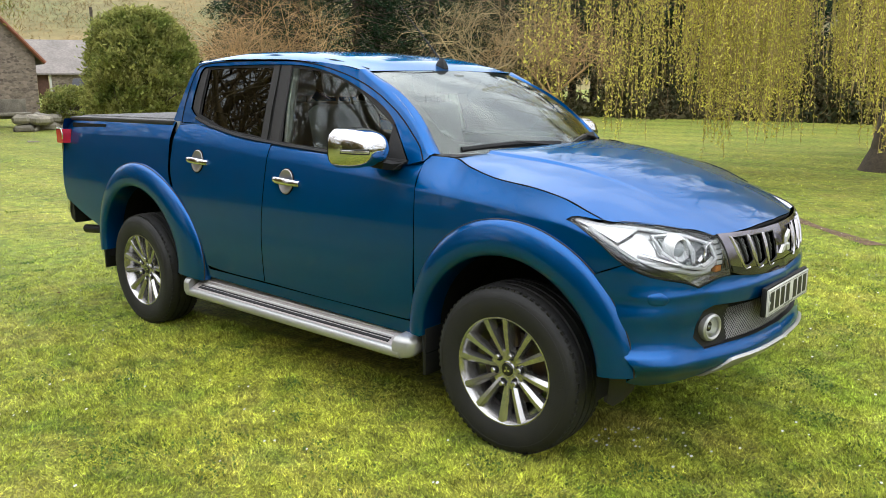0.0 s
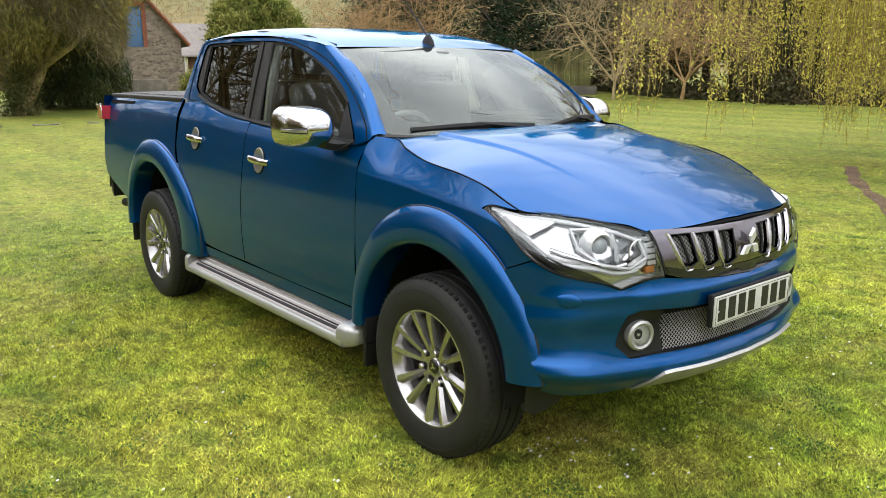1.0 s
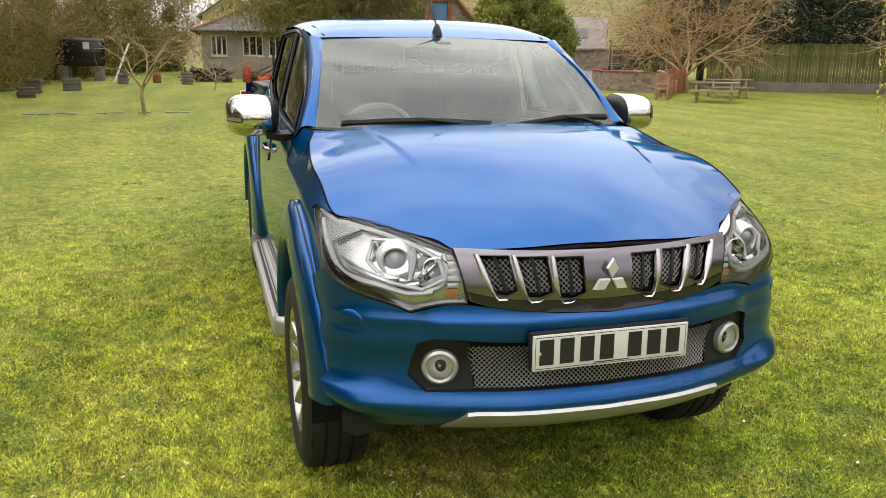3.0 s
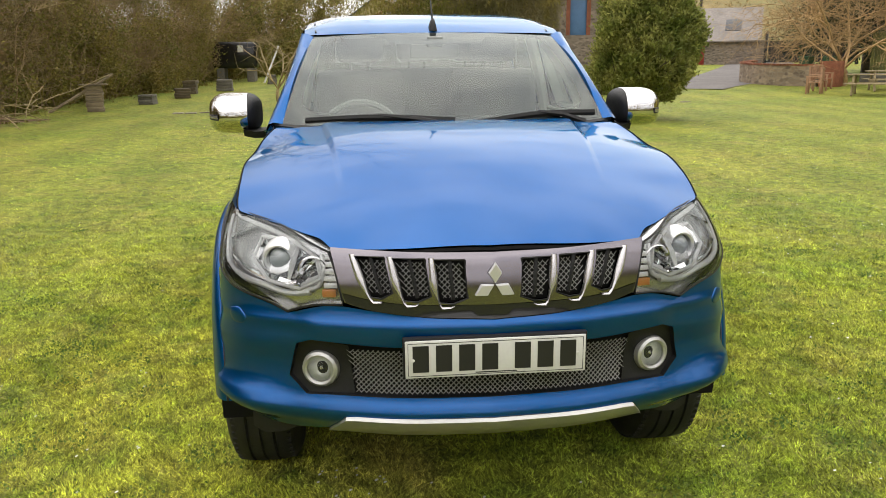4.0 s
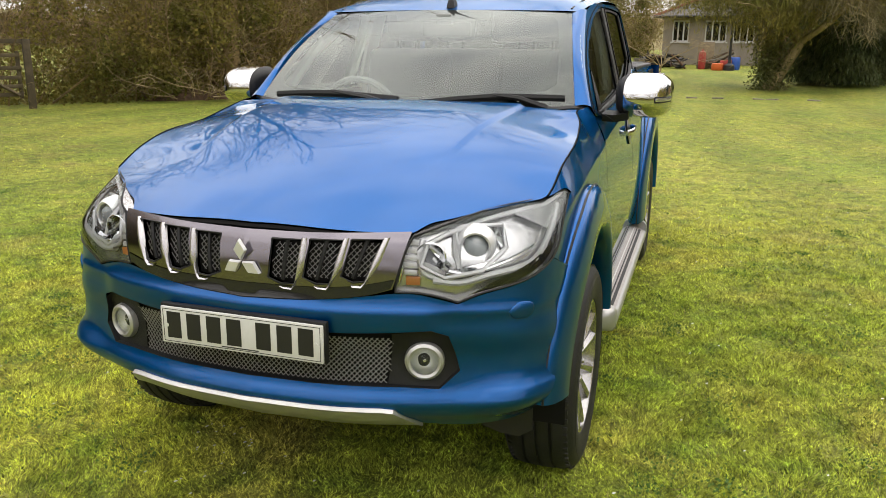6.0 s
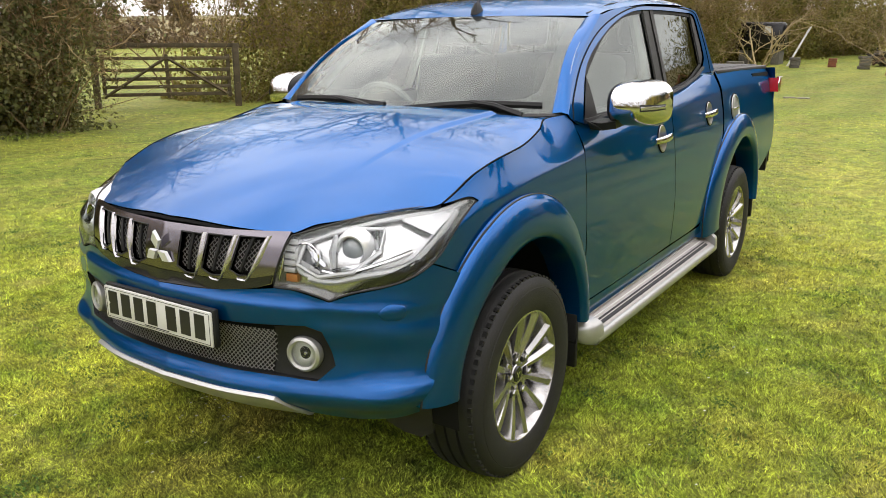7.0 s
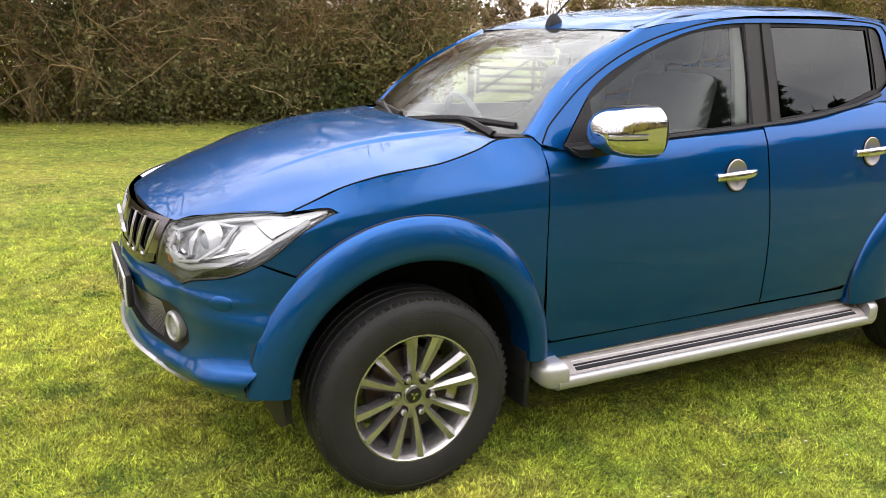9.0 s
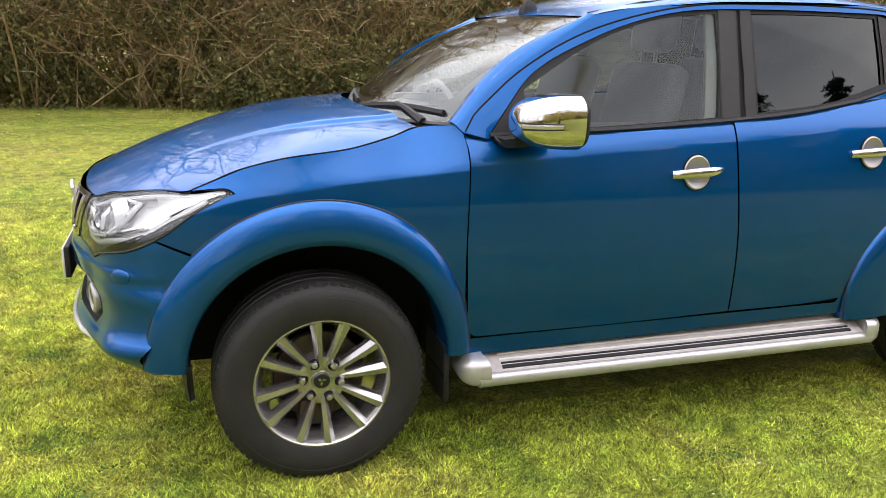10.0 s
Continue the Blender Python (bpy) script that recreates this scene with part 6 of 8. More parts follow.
tagged(new("straw", leaf_mesh("straw", np.c_[lx, ly, ground_z(lx, ly) + 0.014][ok], 0.034, 0.0028, STRAW, np.array((0, 0, 0.0)), 0.9)), "dry pale grass stalks lying in the lawn", "straw", kind="stuff")
n, k = 30000, 420
cx, cy, cr = rng.normal(size=k) * 3.0 + 1.2, rng.normal(size=k) * 3.1, rng.uniform(0.03, 0.13, k)
which = rng.integers(0, k, n)
lx, ly = cx[which] + rng.normal(size=n) * cr[which], cy[which] + rng.normal(size=n) * cr[which]
ok = (np.abs(lx) > 2.3) | (np.abs(ly) > 0.6)
tagged(new("clover", leaf_mesh("clover", np.c_[lx, ly, ground_z(lx, ly) + 0.016][ok], 0.013, 0.010, CLOVER, np.array((0, 0, 0.0)), 0.8)), "patches of low green clover in the lawn", "clover", kind="stuff")
DEADLEAF = material("dead_leaf", (0.16, 0.085, 0.035), 0.85, vary=0.4, scale=20)
n = 26
lx, ly = rng.uniform(-4, 5, n), rng.uniform(-5, 5, n)
ok = (np.abs(lx) > 2.5) | (np.abs(ly) > 1.0)
tagged(new("fallen_leaves", leaf_mesh("fallen_leaves", np.c_[lx, ly, ground_z(lx, ly) + 0.022][ok], 0.030, 0.014, DEADLEAF, np.array((0, 0, 0.0)), 1.0)), "brown dead leaves lying on the grass", "leaves", kind="stuff")


# ---- hedges ----
def along_line(pts, n):
    p = np.array(smooth_line(pts, 0.4))
    s = np.r_[0, np.cumsum(np.linalg.norm(np.diff(p, axis=0), axis=1))]
    u = rng.uniform(0, s[-1], n)
    x, y = np.interp(u, s, p[:, 0]), np.interp(u, s, p[:, 1])
    e = 0.3
    tx, ty = np.interp(u + e, s, p[:, 0]) - np.interp(u - e, s, p[:, 0]), np.interp(u + e, s, p[:, 1]) - np.interp(u - e, s, p[:, 1])
    k = np.hypot(tx, ty) + 1e-9
    return x, y, -ty / k, tx / k, u


def hedge(name, label, pts, deep, high, stems, leaves, twig, leaf, leaf_size=0.07, clumps=60, away=1, fine=52000, leafy=0.8):
    x, y, nx, ny, u = along_line(pts, stems)
    back = rng.uniform(0, 1, stems) ** 0.8 * deep * away
    segs = []
    for i in range(stems):
        p = np.array([x[i] + nx[i] * back[i], y[i] + ny[i] * back[i], 0.0])
        p[2] = gz(p[0], p[1])
        h = high * rng.uniform(0.35, 1.15) * (0.8 + 0.2 * math.sin(u[i] * 0.9) + 0.12 * math.sin(u[i] * 2.3))
        d = np.array([rng.normal() * 0.35 - nx[i] * away * 0.15, rng.normal() * 0.35 - ny[i] * away * 0.15, 1.0])
        rad = rng.uniform(0.006, 0.022) * (0.6 + h / high)
        tips = []
        own = []
        bough(own, tips, p, d, h, rad, 1 if i % 3 else 2, 6, 0.5, 0.03, 5, 0.85, 0.45)
        # low growth is trimmed back to the hedge's face
        segs += [g for g in own if min(g[2], g[5]) > 2.6 or min((g[k] - x[i]) * nx[i] + (g[k + 1] - y[i]) * ny[i] for k in (0, 3)) * away > -0.9]
    ob = thing(name, label, "hedge")
    part("stem_tangle", twig_mesh("stem_tangle", segs, twig), ob, "tangled bare brown stems")
    # leaves in clumps, thick near the ground
    cx, cy, cnx, cny, cu = along_line(pts, clumps)
    cz = rng.uniform(0.1, 1, clumps) ** 1.6 * high * leafy
    which = rng.integers(0, clumps, leaves)
    rad = rng.uniform(0.35, 1.05, clumps)
    off = rng.normal(size=(leaves, 3)) * rad[which][:, None] * (0.55, 0.55, 0.6)
    b = (rng.uniform(0, 1, clumps) ** 1.8 * deep - 0.1) * away
    pts3 = np.c_[cx[which] + cnx[which] * b[which], cy[which] + cny[which] * b[which], 0.25 + cz[which]] + off
    pts3[:, 2] = np.maximum(pts3[:, 2], 0.03) + ground_z(pts3[:, 0], pts3[:, 1])
    part("leafage", leaf_mesh("leafage", pts3, leaf_size, leaf_size * 0.6, leaf), ob, "dark evergreen ivy leaves")
    # fine bare shoots that fill the upper part
    n = fine
    x, y, nx, ny, u = along_line(pts, n)
    bk = rng.uniform(-0.25, 1, n) * deep * away
    z = high * (0.12 + 0.95 * rng.uniform(0, 1, n) ** 0.8)
    tuft = np.sin(u * 2.1 + z * 1.3) + np.sin(u * 5.3 - z * 2.1)
    ok = tuft > -0.7
    shoot = np.c_[x + nx * bk, y + ny * bk, z + ground_z(x, y)][ok]
    part("shoot_tangle", leaf_mesh("shoot_tangle", shoot, 0.42, 0.0075, TWIG_PINK, np.array((0, 0, 0.25)), 0.9), ob, "fine reddish brown shoots")
    # leaf litter and shade plants low down
    n = leaves // 5
    x, y, nx, ny, u = along_line(pts, n)
    bk = rng.uniform(0.12, 1, n) * deep * away
    low = np.c_[x + nx * bk, y + ny * bk, rng.uniform(0, 1, n) ** 2 * high * 0.22]
    low[:, 2] += ground_z(low[:, 0], low[:, 1])
    part("undergrowth", leaf_mesh("undergrowth", low, leaf_size * 1.3, leaf_size * 0.8, HEDGE_LEAF if leaf is IVY else leaf), ob, "brown and green undergrowth")
    return ob


LINE_A = [(12.0, -14.4), (7.0, -13.0), (3.3, -12.6), (-2.5, -11.6), (-4.6, -11.3), (-5.4, -12.3)]
LINE_B = [(-10.4, -14.0), (-12.3, -13.6), (-14.4, -11.0), (-18.0, -10.4), (-23.0, -10.8), (-30.0, -9.6), (-40.0, -8.5)]
hedge("hedge", "tangled bare hedge with ivy along the lawn", LINE_A, 2.2, 6.8, 480, 88000, TWIG_BROWN, IVY, 0.088, 170, 1, 110000, 0.5)
LINE_E = [(34.0, -62.0), (8.0, -62.0), (-16.0, -60.0), (-32.0, -57.0), (-46.0, -50.0), (-58.0, -40.0)]
hedge("far_hedge", "brown winter hedge and trees beyond the field", LINE_E, 6.0, 11.0, 260, 60000, TWIG_PINK, leaf_material("far_twig_haze", (0.2448, 0.1768, 0.1156), (0.1768, 0.136, 0.0816), 0.3, scale=0.3), 0.42, 150, 1, 60000)
LINE_D = [(-39.0, -9.0), (-45.0, -7.0), (-50.0, -4.5), (-55.0, -2.0)]
hedge("hedge", "tall dark trees and scrub behind the bungalow garden", LINE_D, 4.0, 8.0, 240, 60000, TWIG_BROWN, HEDGE_LEAF, 0.17, 90, 1, 30000)
hedge("hedge", "tall overgrown hedge of bare stems and ivy", LINE_B, 3.5, 6.5, 620, 110000, TWIG_BROWN, HEDGE_LEAF, 0.11, 150, 1)


hedge("wood_edge", "brown winter wood and ivy behind the hedge", [(x - 1.0, y - 4.2) for x, y in LINE_B[2:]], 3.5, 9.5, 150, 42000, TWIG_BROWN, HEDGE_LEAF, 0.19, 190, 1, 26000)

hedge("wood_edge", "sandy brown winter scrub behind the hedge", [(x, y - 3.6) for x, y in LINE_A[:-1]], 2.5, 8.5, 120, 36000, TWIG_PINK, leaf_material("sandy_scrub", (0.30, 0.20, 0.105), (0.19, 0.15, 0.06), 0.35), 0.12, 150, 1, 30000)


def bare_tree(name, label, x, y, high, radius, mat, depth=3, lean=(0, 0), kids=5, spread=0.75, shrink=0.6, lift=0.02, trunk=0.3):
    segs, tips = [], []
    z = gz(x, y)
    top = np.array([x + lean[0], y + lean[1], z + high * trunk])
    p = np.array([x, y, z - 0.05])
    for k in range(4):
        q = p + (top - np.array([x, y, z - 0.05])) / 4 + rng.normal(size=3) * (0.03, 0.03, 0)
        segs.append((*p, *q, radius * (1.25 - 0.1 * k), radius * (1.15 - 0.1 * k)))
        p = q
    for k in range(5):
        a = 2 * math.pi * (k + rng.uniform(0, 0.7)) / 5
        bough(segs, tips, p, (math.cos(a) * 0.7, math.sin(a) * 0.7, 0.9), high * (1 - trunk) * rng.uniform(0.7, 1.0), radius * 0.62, depth, 5, 0.3, lift, kids, spread, shrink)
    # no limb hangs below the fork
    segs = segs[:4] + [g for g in segs[4:] if min(g[2], g[5]) > z + high * trunk * 0.75]
    ob = thing(name, label, "tree")
    part("limb_work", twig_mesh("limb_work", segs, mat, 4), ob)
    return ob, tips


for x, y, h, rad in ((-3.0, -14.2, 9.0, 0.14), (4.0, -15.0, 10.0, 0.16), (-7.0, -15.5, 8.5, 0.12), (-16.5, -13.0, 10.0, 0.18), (-24.0, -12.5, 9.0, 0.16), (9.5, -15.5, 9.0, 0.13), (0.6, -13.6, 8.0, 0.10)):
    bare_tree("bare_tree", "bare tree rising out of the hedge", x, y, h, rad, TWIG_BROWN, 3)
for x, y, h, rad in ((2.7, -13.4, 7.0, 0.13), (1.8, -13.3, 6.5, 0.22), (1.1, -13.3, 7.0, 0.09), (2.1, -13.9, 7.5, 0.10)):
    bare_tree("bare_tree", "leaning bare tree with a stout trunk in the hedge", x, y, h, rad, BARK_PALE, 3, lean=(rng.normal() * 0.5, 0.2), trunk=0.38)
for x, y, h, rad in ((-15.5, -11.5, 14.0, 0.24), (-20.5, -12.5, 15.0, 0.25), (-27.0, -12.0, 15.0, 0.25), (-34.0, -10.5, 14.0, 0.24)):
    bare_tree("tall_bare_tree", "tall bare spreading tree over the hedge", x, y, h, rad, TWIG_BROWN, 3, kids=6, spread=0.8, shrink=0.64)

# field gate in the hedge
WOOD_OLD = material("weathered_oak", (0.115, 0.088, 0.050), 0.85, vary=0.35, scale=6.0, bump=0.003, bump_scale=60, random_amount=0.15)
WOOD_PALE = material("pale_weathered_wood", (0.2592, 0.2016, 0.1296), 0.85, vary=0.3, scale=6.0, bump=0.003, bump_scale=60, random_amount=0.15)
gate = thing("field_gate", "old wooden five-bar field gate between hedges", "gate", pose(-7.75, -15.4, gz(-7.75, -15.4) + 0.12, 0, 0, 142) @ Matrix.Diagonal((0.86, 0.9, 0.92, 1)))
for k, h in enumerate((0.22, 0.42, 0.63, 0.86, 1.16)):
    part("rail", Solid().box(0, 3.5, -0.02, 0.02, h - 0.045, h + 0.045, 0.006).mesh("rail", WOOD_OLD), gate)
for x in (0.05, 1.75, 3.45):
    part("stile", Solid().box(x - 0.05, x + 0.05, 0.02, 0.06, 0.12, 1.26, 0.008).mesh("stile", WOOD_OLD), gate)
for x0, x1 in ((0.1, 1.7), (3.4, 1.8)):
    part("brace", Solid().tube([(x0, -0.04, 0.2), (x1, -0.04, 1.15)], 0.04, 4).mesh("brace", WOOD_OLD), gate)
for x in (-0.16, 3.68):
    part("gate_post", Solid().box(x - 0.09, x + 0.09, -0.09, 0.09, -0.3, 1.55, 0.02).mesh("gate_post", WOOD_OLD), gate)
part("rail", Solid().box(-0.2, 3.8, -0.03, 0.03, 1.44, 1.55, 0.01).mesh("rail_top", WOOD_OLD), gate)

# brush heap and earth bank at the foot of the tall hedge
EARTH = material("bare_earth", (0.144, 0.0864, 0.0504), 0.95, vary=0.4, scale=3.0, bump=0.04, bump_scale=12)
ev, ef = [], []
for i in range(41):
    for j in range(9):
        u, w = i / 40, j / 8
        x, y = -13.2 - 5.5 * u + 1.0 * (w - 0.5), -12.6 + 3.2 * u - 1.4 * (w - 0.5)
        ev.append((x, y, gz(x, y) - 0.05 + 0.42 * math.sin(math.pi * w) * math.sin(math.pi * min(1, 4 * u, 4 * (1 - u)) / 2) * (0.7 + 0.5 * noise.noise((x * 1.1, y * 1.1, 0)))))
for i in range(40):
    for j in range(8):
        ef.append((i * 9 + j, (i + 1) * 9 + j, (i + 1) * 9 + j + 1, i * 9 + j + 1))
tagged(new("earth_bank", mesh_from("earth_bank", ev, ef, EARTH)), "low bank of bare reddish earth below the hedge", "earth", kind="structure")
segs, tips = [], []
for i in range(60):
    u = rng.uniform(0, 1)
    p = (-12.4 - 5.0 * u + rng.normal() * 0.4, -12.2 + 3.0 * u + rng.normal() * 0.5, 0.05 + rng.uniform(0, 0.5))
    a = rng.uniform(0, 2 * math.pi)
    bough(segs, tips, p, (math.cos(a), math.sin(a), rng.uniform(-0.1, 0.5)), rng.uniform(0.8, 2.0), 0.018, 1, 5, 0.3, -0.02, 4)
tagged(new("brush_heap", twig_mesh("brush_heap", segs, BARK_PALE)), "heap of cut branches at the hedge foot", "branches", kind="stuff")

# worn strip of bare soil in the lawn near the willow
track = smooth_line([(-1.8, 10.4, 0), (-0.9, 8.6, 0), (0.1, 7.0, 0), (0.6, 6.2, 0), (1.7, 5.1, 0)], 0.15)
tv, tf = [], []
for i, (x, y, _) in enumerate(track):
    w = 0.09 + 0.07 * noise.noise((x * 1.7, y * 1.7, 3.0))
    for k in (-1, -0.4, 0.4, 1):
        px, py = x + 0.85 * k * w, y + 0.5 * k * w
        tv.append((px, py, gz(px, py) + (0.012 if abs(k) < 0.5 else 0.002)))
for i in range(len(track) - 1):
    tf += [(4 * i + j, 4 * i + j + 1, 4 * i + j + 5, 4 * i + j + 4) for j in range(3)]
tagged(new("worn_track", mesh_from("worn_track", tv, tf, EARTH)), "worn strip of bare brown soil in the lawn", "soil", kind="structure")

# ---- willow ----
willow = thing("willow_tree", "weeping willow with young yellow-green leaves", "tree")
segs, tips = [], []
wx, wy = 0.15, 12.9
p = np.array([wx, wy, gz(wx, wy) - 0.1])
for k, (dx, dy, z1, ra, rb) in enumerate(((0.05, 0.0, 0.35, 0.52, 0.36), (0.05, 0.0, 1.0, 0.36, 0.31), (0.10, 0.02, 2.0, 0.31, 0.29), (0.15, 0.05, 3.0, 0.29, 0.27))):
    q = np.array([p[0] + dx, p[1] + dy, z1])
    segs.append((*p, *q, ra, rb))
    p = q
part("trunk", twig_mesh("trunk", segs, BARK, 10), willow, "thick brown willow trunk")
segs, limb_pts = [], []
for k in range(11):
    a = 2 * math.pi * k / 11 + rng.uniform(-0.2, 0.2)
    q, d = p.copy(), unit(np.array([math.cos(a) * 0.75, math.sin(a) * 0.75, 0.75]))
    rad, reach = 0.15, rng.uniform(4.6, 6.2)
    for i in range(9):
        d = unit(d + (0, 0, -0.09) + rng.normal(size=3) * 0.10)
        e = q + d * reach / 8
        segs.append((*q, *e, rad, rad * 0.82))
        rad *= 0.82
        limb_pts.append((e, d))
        if i > 1:
            for _ in range(2):
                s2, sp2 = e.copy(), unit(d + rng.normal(size=3) * 0.7)
                for _ in range(4):
                    sp2 = unit(sp2 + (0, 0, -0.12) + rng.normal(size=3) * 0.2)
                    e2 = s2 + sp2 * 0.35
                    segs.append((*s2, *e2, rad * 0.4 + 0.006, rad * 0.35 + 0.004))
                    limb_pts.append((e2, sp2))
                    s2 = e2
        q = e
part("limbs", twig_mesh("limbs", segs, BARK, 5), willow)
segs, leaf_c = [], []
choice = np.repeat(rng.integers(0, len(limb_pts), 280), 10)
for i in choice:
    e, d = limb_pts[i]
    q = np.array(e) + rng.normal(size=3) * 0.10
    if np.hypot(q[0] - wx, q[1] - wy) < 1.8:
        continue
    end = 0.25 + rng.uniform(0.1, 1) * 1.5 + 0.5 * (1 + math.sin(i * 1.7)) + 0.5 * math.sin(q[0] * 2.3) * math.cos(q[1] * 1.9)
    drop = max(0.6, min(q[2] - end, 5.0))
    dd = unit(np.array([d[0] * 0.6, d[1] * 0.6, -0.5]))
    steps = max(4, int(drop / 0.35))
    for k in range(steps):
        dd = unit(dd * (0.55, 0.55, 1) + (0, 0, -0.45) + rng.normal(size=3) * 0.10)
        e2 = q + dd * drop / steps
        segs.append((*q, *e2, 0.0045, 0.0035))
        m = 6
        leaf_c.append(q + (e2 - q) * rng.uniform(0, 1, (m, 1)) + rng.normal(size=(m, 3)) * 0.018)
        q = e2
part("strand_curtain", twig_mesh("strand_curtain", segs, material("willow_strands", (0.3944, 0.2856, 0.1224), 0.8, vary=0.3, scale=1.0)), willow, "hanging yellow strands")
part("leaves", leaf_mesh("leaves", np.vstack(leaf_c), 0.068, 0.026, WILLOW_LEAF, np.array((0, 0, -1.2))), willow, "fresh yellow-green leaves")


# ---- yew, conifers, shrubs ----
def yew_bush(name, label, x, y, high, wide, count, leaf, base=0.55, size=0.12):
    ob = thing(name, label, "tree")
    z = gz(x, y)
    segs, tips = [], []
    for k in range(9):
        a = 2 * math.pi * k / 9
        bough(segs, tips, (x + 0.1 * math.cos(a), y + 0.1 * math.sin(a), z), (0.55 * math.cos(a), 0.55 * math.sin(a), 1), high * 0.42, 0.06, 2, 5, 0.25, 0.05, 4, 0.45)
    part("trunk", twig_mesh("trunk", segs, BARK, 4), ob)
    prof = curve1((0.0, 0.45), (0.12, 0.85), (0.3, 1.0), (0.6, 0.96), (0.82, 0.74), (0.95, 0.42), (1.0, 0.12))
    n = count // 26
    h = rng.uniform(0, 1, n) ** 0.9
    a = rng.uniform(0, 2 * math.pi, n)
    lump = 1 + 0.10 * np.sin(3 * a + 7 * h) + 0.08 * np.sin(5 * a - 11 * h + 1)
    rad = prof(h) * wide / 2 * lump * np.sqrt(rng.uniform(0.45, 1.0, n))
    c = np.c_[x + rad * np.cos(a), y + rad * np.sin(a), z + base + h * (high - base)]
    out = unit(np.c_[np.cos(a), np.sin(a), 0.8 + 0 * a])
    # each clump a short upright spray
    k = np.repeat(np.arange(n), 26)
    tt = rng.uniform(0, 1, len(k))[:, None]
    pts = c[k] + out[k] * tt * 0.32 + rng.normal(size=(len(k), 3)) * 0.06
    part("crown", leaf_mesh("crown", pts, size, size * 0.36, leaf, out[k] * 1.0, 0.7), ob)
    return ob


yew_bush("yew_bush", "broad rounded yew bush with yellowish green tips", -15.0, 6.65, 3.25, 2.25, 60000, YEW_LEAF, 0.45)
yew_bush("round_bush", "small clipped green bush by the wall", -27.5, 10.6, 1.35, 2.0, 9000, YEW_LEAF, 0.05, 0.14)


def conifer(x, y, high, wide, count, lean=0.0):
    ob = thing("conifer", "tall dark green conifer behind the fence", "tree")
    z = gz(x, y)
    segs = [(x, y, z - 0.1, x, y, z + high * 0.5, 0.24, 0.15), (x, y, z + high * 0.5, x, y, z + high, 0.15, 0.03)]
    leaf_c, leaf_d = [], []
    n = 70
    for k in range(n):
        u = k / n
        h = z + high * (0.16 + 0.82 * u)
        ln = wide / 2 * (1 - u) ** 0.75 * rng.uniform(0.65, 1.1) + 0.25
        for a in rng.uniform(0, 2 * math.pi, 3):
            e = np.array([x + ln * math.cos(a), y + ln * math.sin(a), h - 0.22 * ln])
            segs.append((x, y, h, *e, 0.035 * (1 - u) + 0.012, 0.006))
            m = int(count / n / 3)
            t = rng.uniform(0.15, 1.05, (m, 1))
            leaf_c.append(np.array([x, y, h]) * (1 - t) + e * t + rng.normal(size=(m, 3)) * (0.16, 0.16, 0.10) * (0.4 + ln * 0.35) - np.c_[0 * t, 0 * t, 0.15 * t * ln])
            leaf_d.append(np.repeat([[math.cos(a), math.sin(a), -0.5]], m, 0))
    part("trunk", twig_mesh("trunk", segs, BARK, 5), ob)
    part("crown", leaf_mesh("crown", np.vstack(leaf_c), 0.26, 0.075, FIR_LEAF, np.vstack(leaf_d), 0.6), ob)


for x, y, h, w in ((-12.5, 32.5, 13.0, 8.0), (-5.5, 33.5, 14.0, 8.5), (1.5, 34.0, 13.0, 8.0), (-16.0, 34.0, 14.0, 8.0), (-9.0, 36.0, 15.0, 8.5), (-2.0, 37.0, 14.0, 8.0), (5.0, 36.0, 15.0, 8.5), (-28.5, 26.5, 15.0, 6.5), (-25.5, 29.3, 16.5, 7.0), (-31.5, 25.0, 14.0, 6.0), (-22.5, 31.5, 15.0, 7.0), (-34.0, 23.5, 12.0, 5.5), (-19.0, 33.0, 15.0, 7.0), (-37.0, 27.0, 13.0, 10.0), (-31.0, 30.5, 14.0, 11.0), (-26.0, 34.5, 14.0, 11.0), (-20.0, 37.0, 15.0, 11.0)):
    conifer(x, y, h, w, 15000)
for x, y, h, mat in ((-27.6, 19.9, 4.6, TWIG_PINK), (-30.5, 21.5, 5.2, TWIG_PINK), (-19.5, 26.4, 5.0, BARK_PALE), (-17.0, 28.0, 4.6, TWIG_PINK)):
    bare_tree("bare_shrub", "bushy bare shrub with reddish grey twigs", x, y, h, 0.09, mat, 3, kids=8, spread=0.9, shrink=0.64, lift=-0.03, trunk=0.16)

# drooping evergreen beside the bungalow
TX, TY = -26.4, 3.3
ob, tips = bare_tree("drooping_tree", "untidy drooping tree with hanging twigs and ivy", TX, TY, 5.4, 0.20, BARK_PALE, 3, (-0.2, 1.0), kids=5, spread=0.65, shrink=0.5, lift=-0.05)
a, r = rng.uniform(0, 2 * math.pi, 62000), 2.75 * np.sqrt(rng.uniform(0.02, 1, 62000))
lump = 1 + 0.25 * np.sin(3 * a + 0.7) + 0.15 * np.sin(7 * a)
z = 6.9 - 0.34 * r**2 * (1 + 0.2 * np.sin(5 * a)) - rng.uniform(0, 1, len(a)) ** 1.5 * (0.8 + 0.55 * r)
shell = np.c_[TX - 0.5 + r * lump * np.cos(a), TY + 1.3 + r * lump * np.sin(a), np.maximum(z, 0.9) + gz(TX, TY)]
part("twig_curtain", leaf_mesh("twig_curtain", shell, 0.85, 0.016, leaf_material("olive_twigs", (0.21, 0.175, 0.091), (0.14, 0.126, 0.056), 0.2), np.c_[0.5 * np.cos(a), 0.5 * np.sin(a), -0.55 + 0 * a], 0.45), ob, "hanging olive grey twigs")
ever = thing("drooping_evergreen", "dark green drooping evergreen reaching the ground", "tree")
ex, ey = -29.5, 6.0
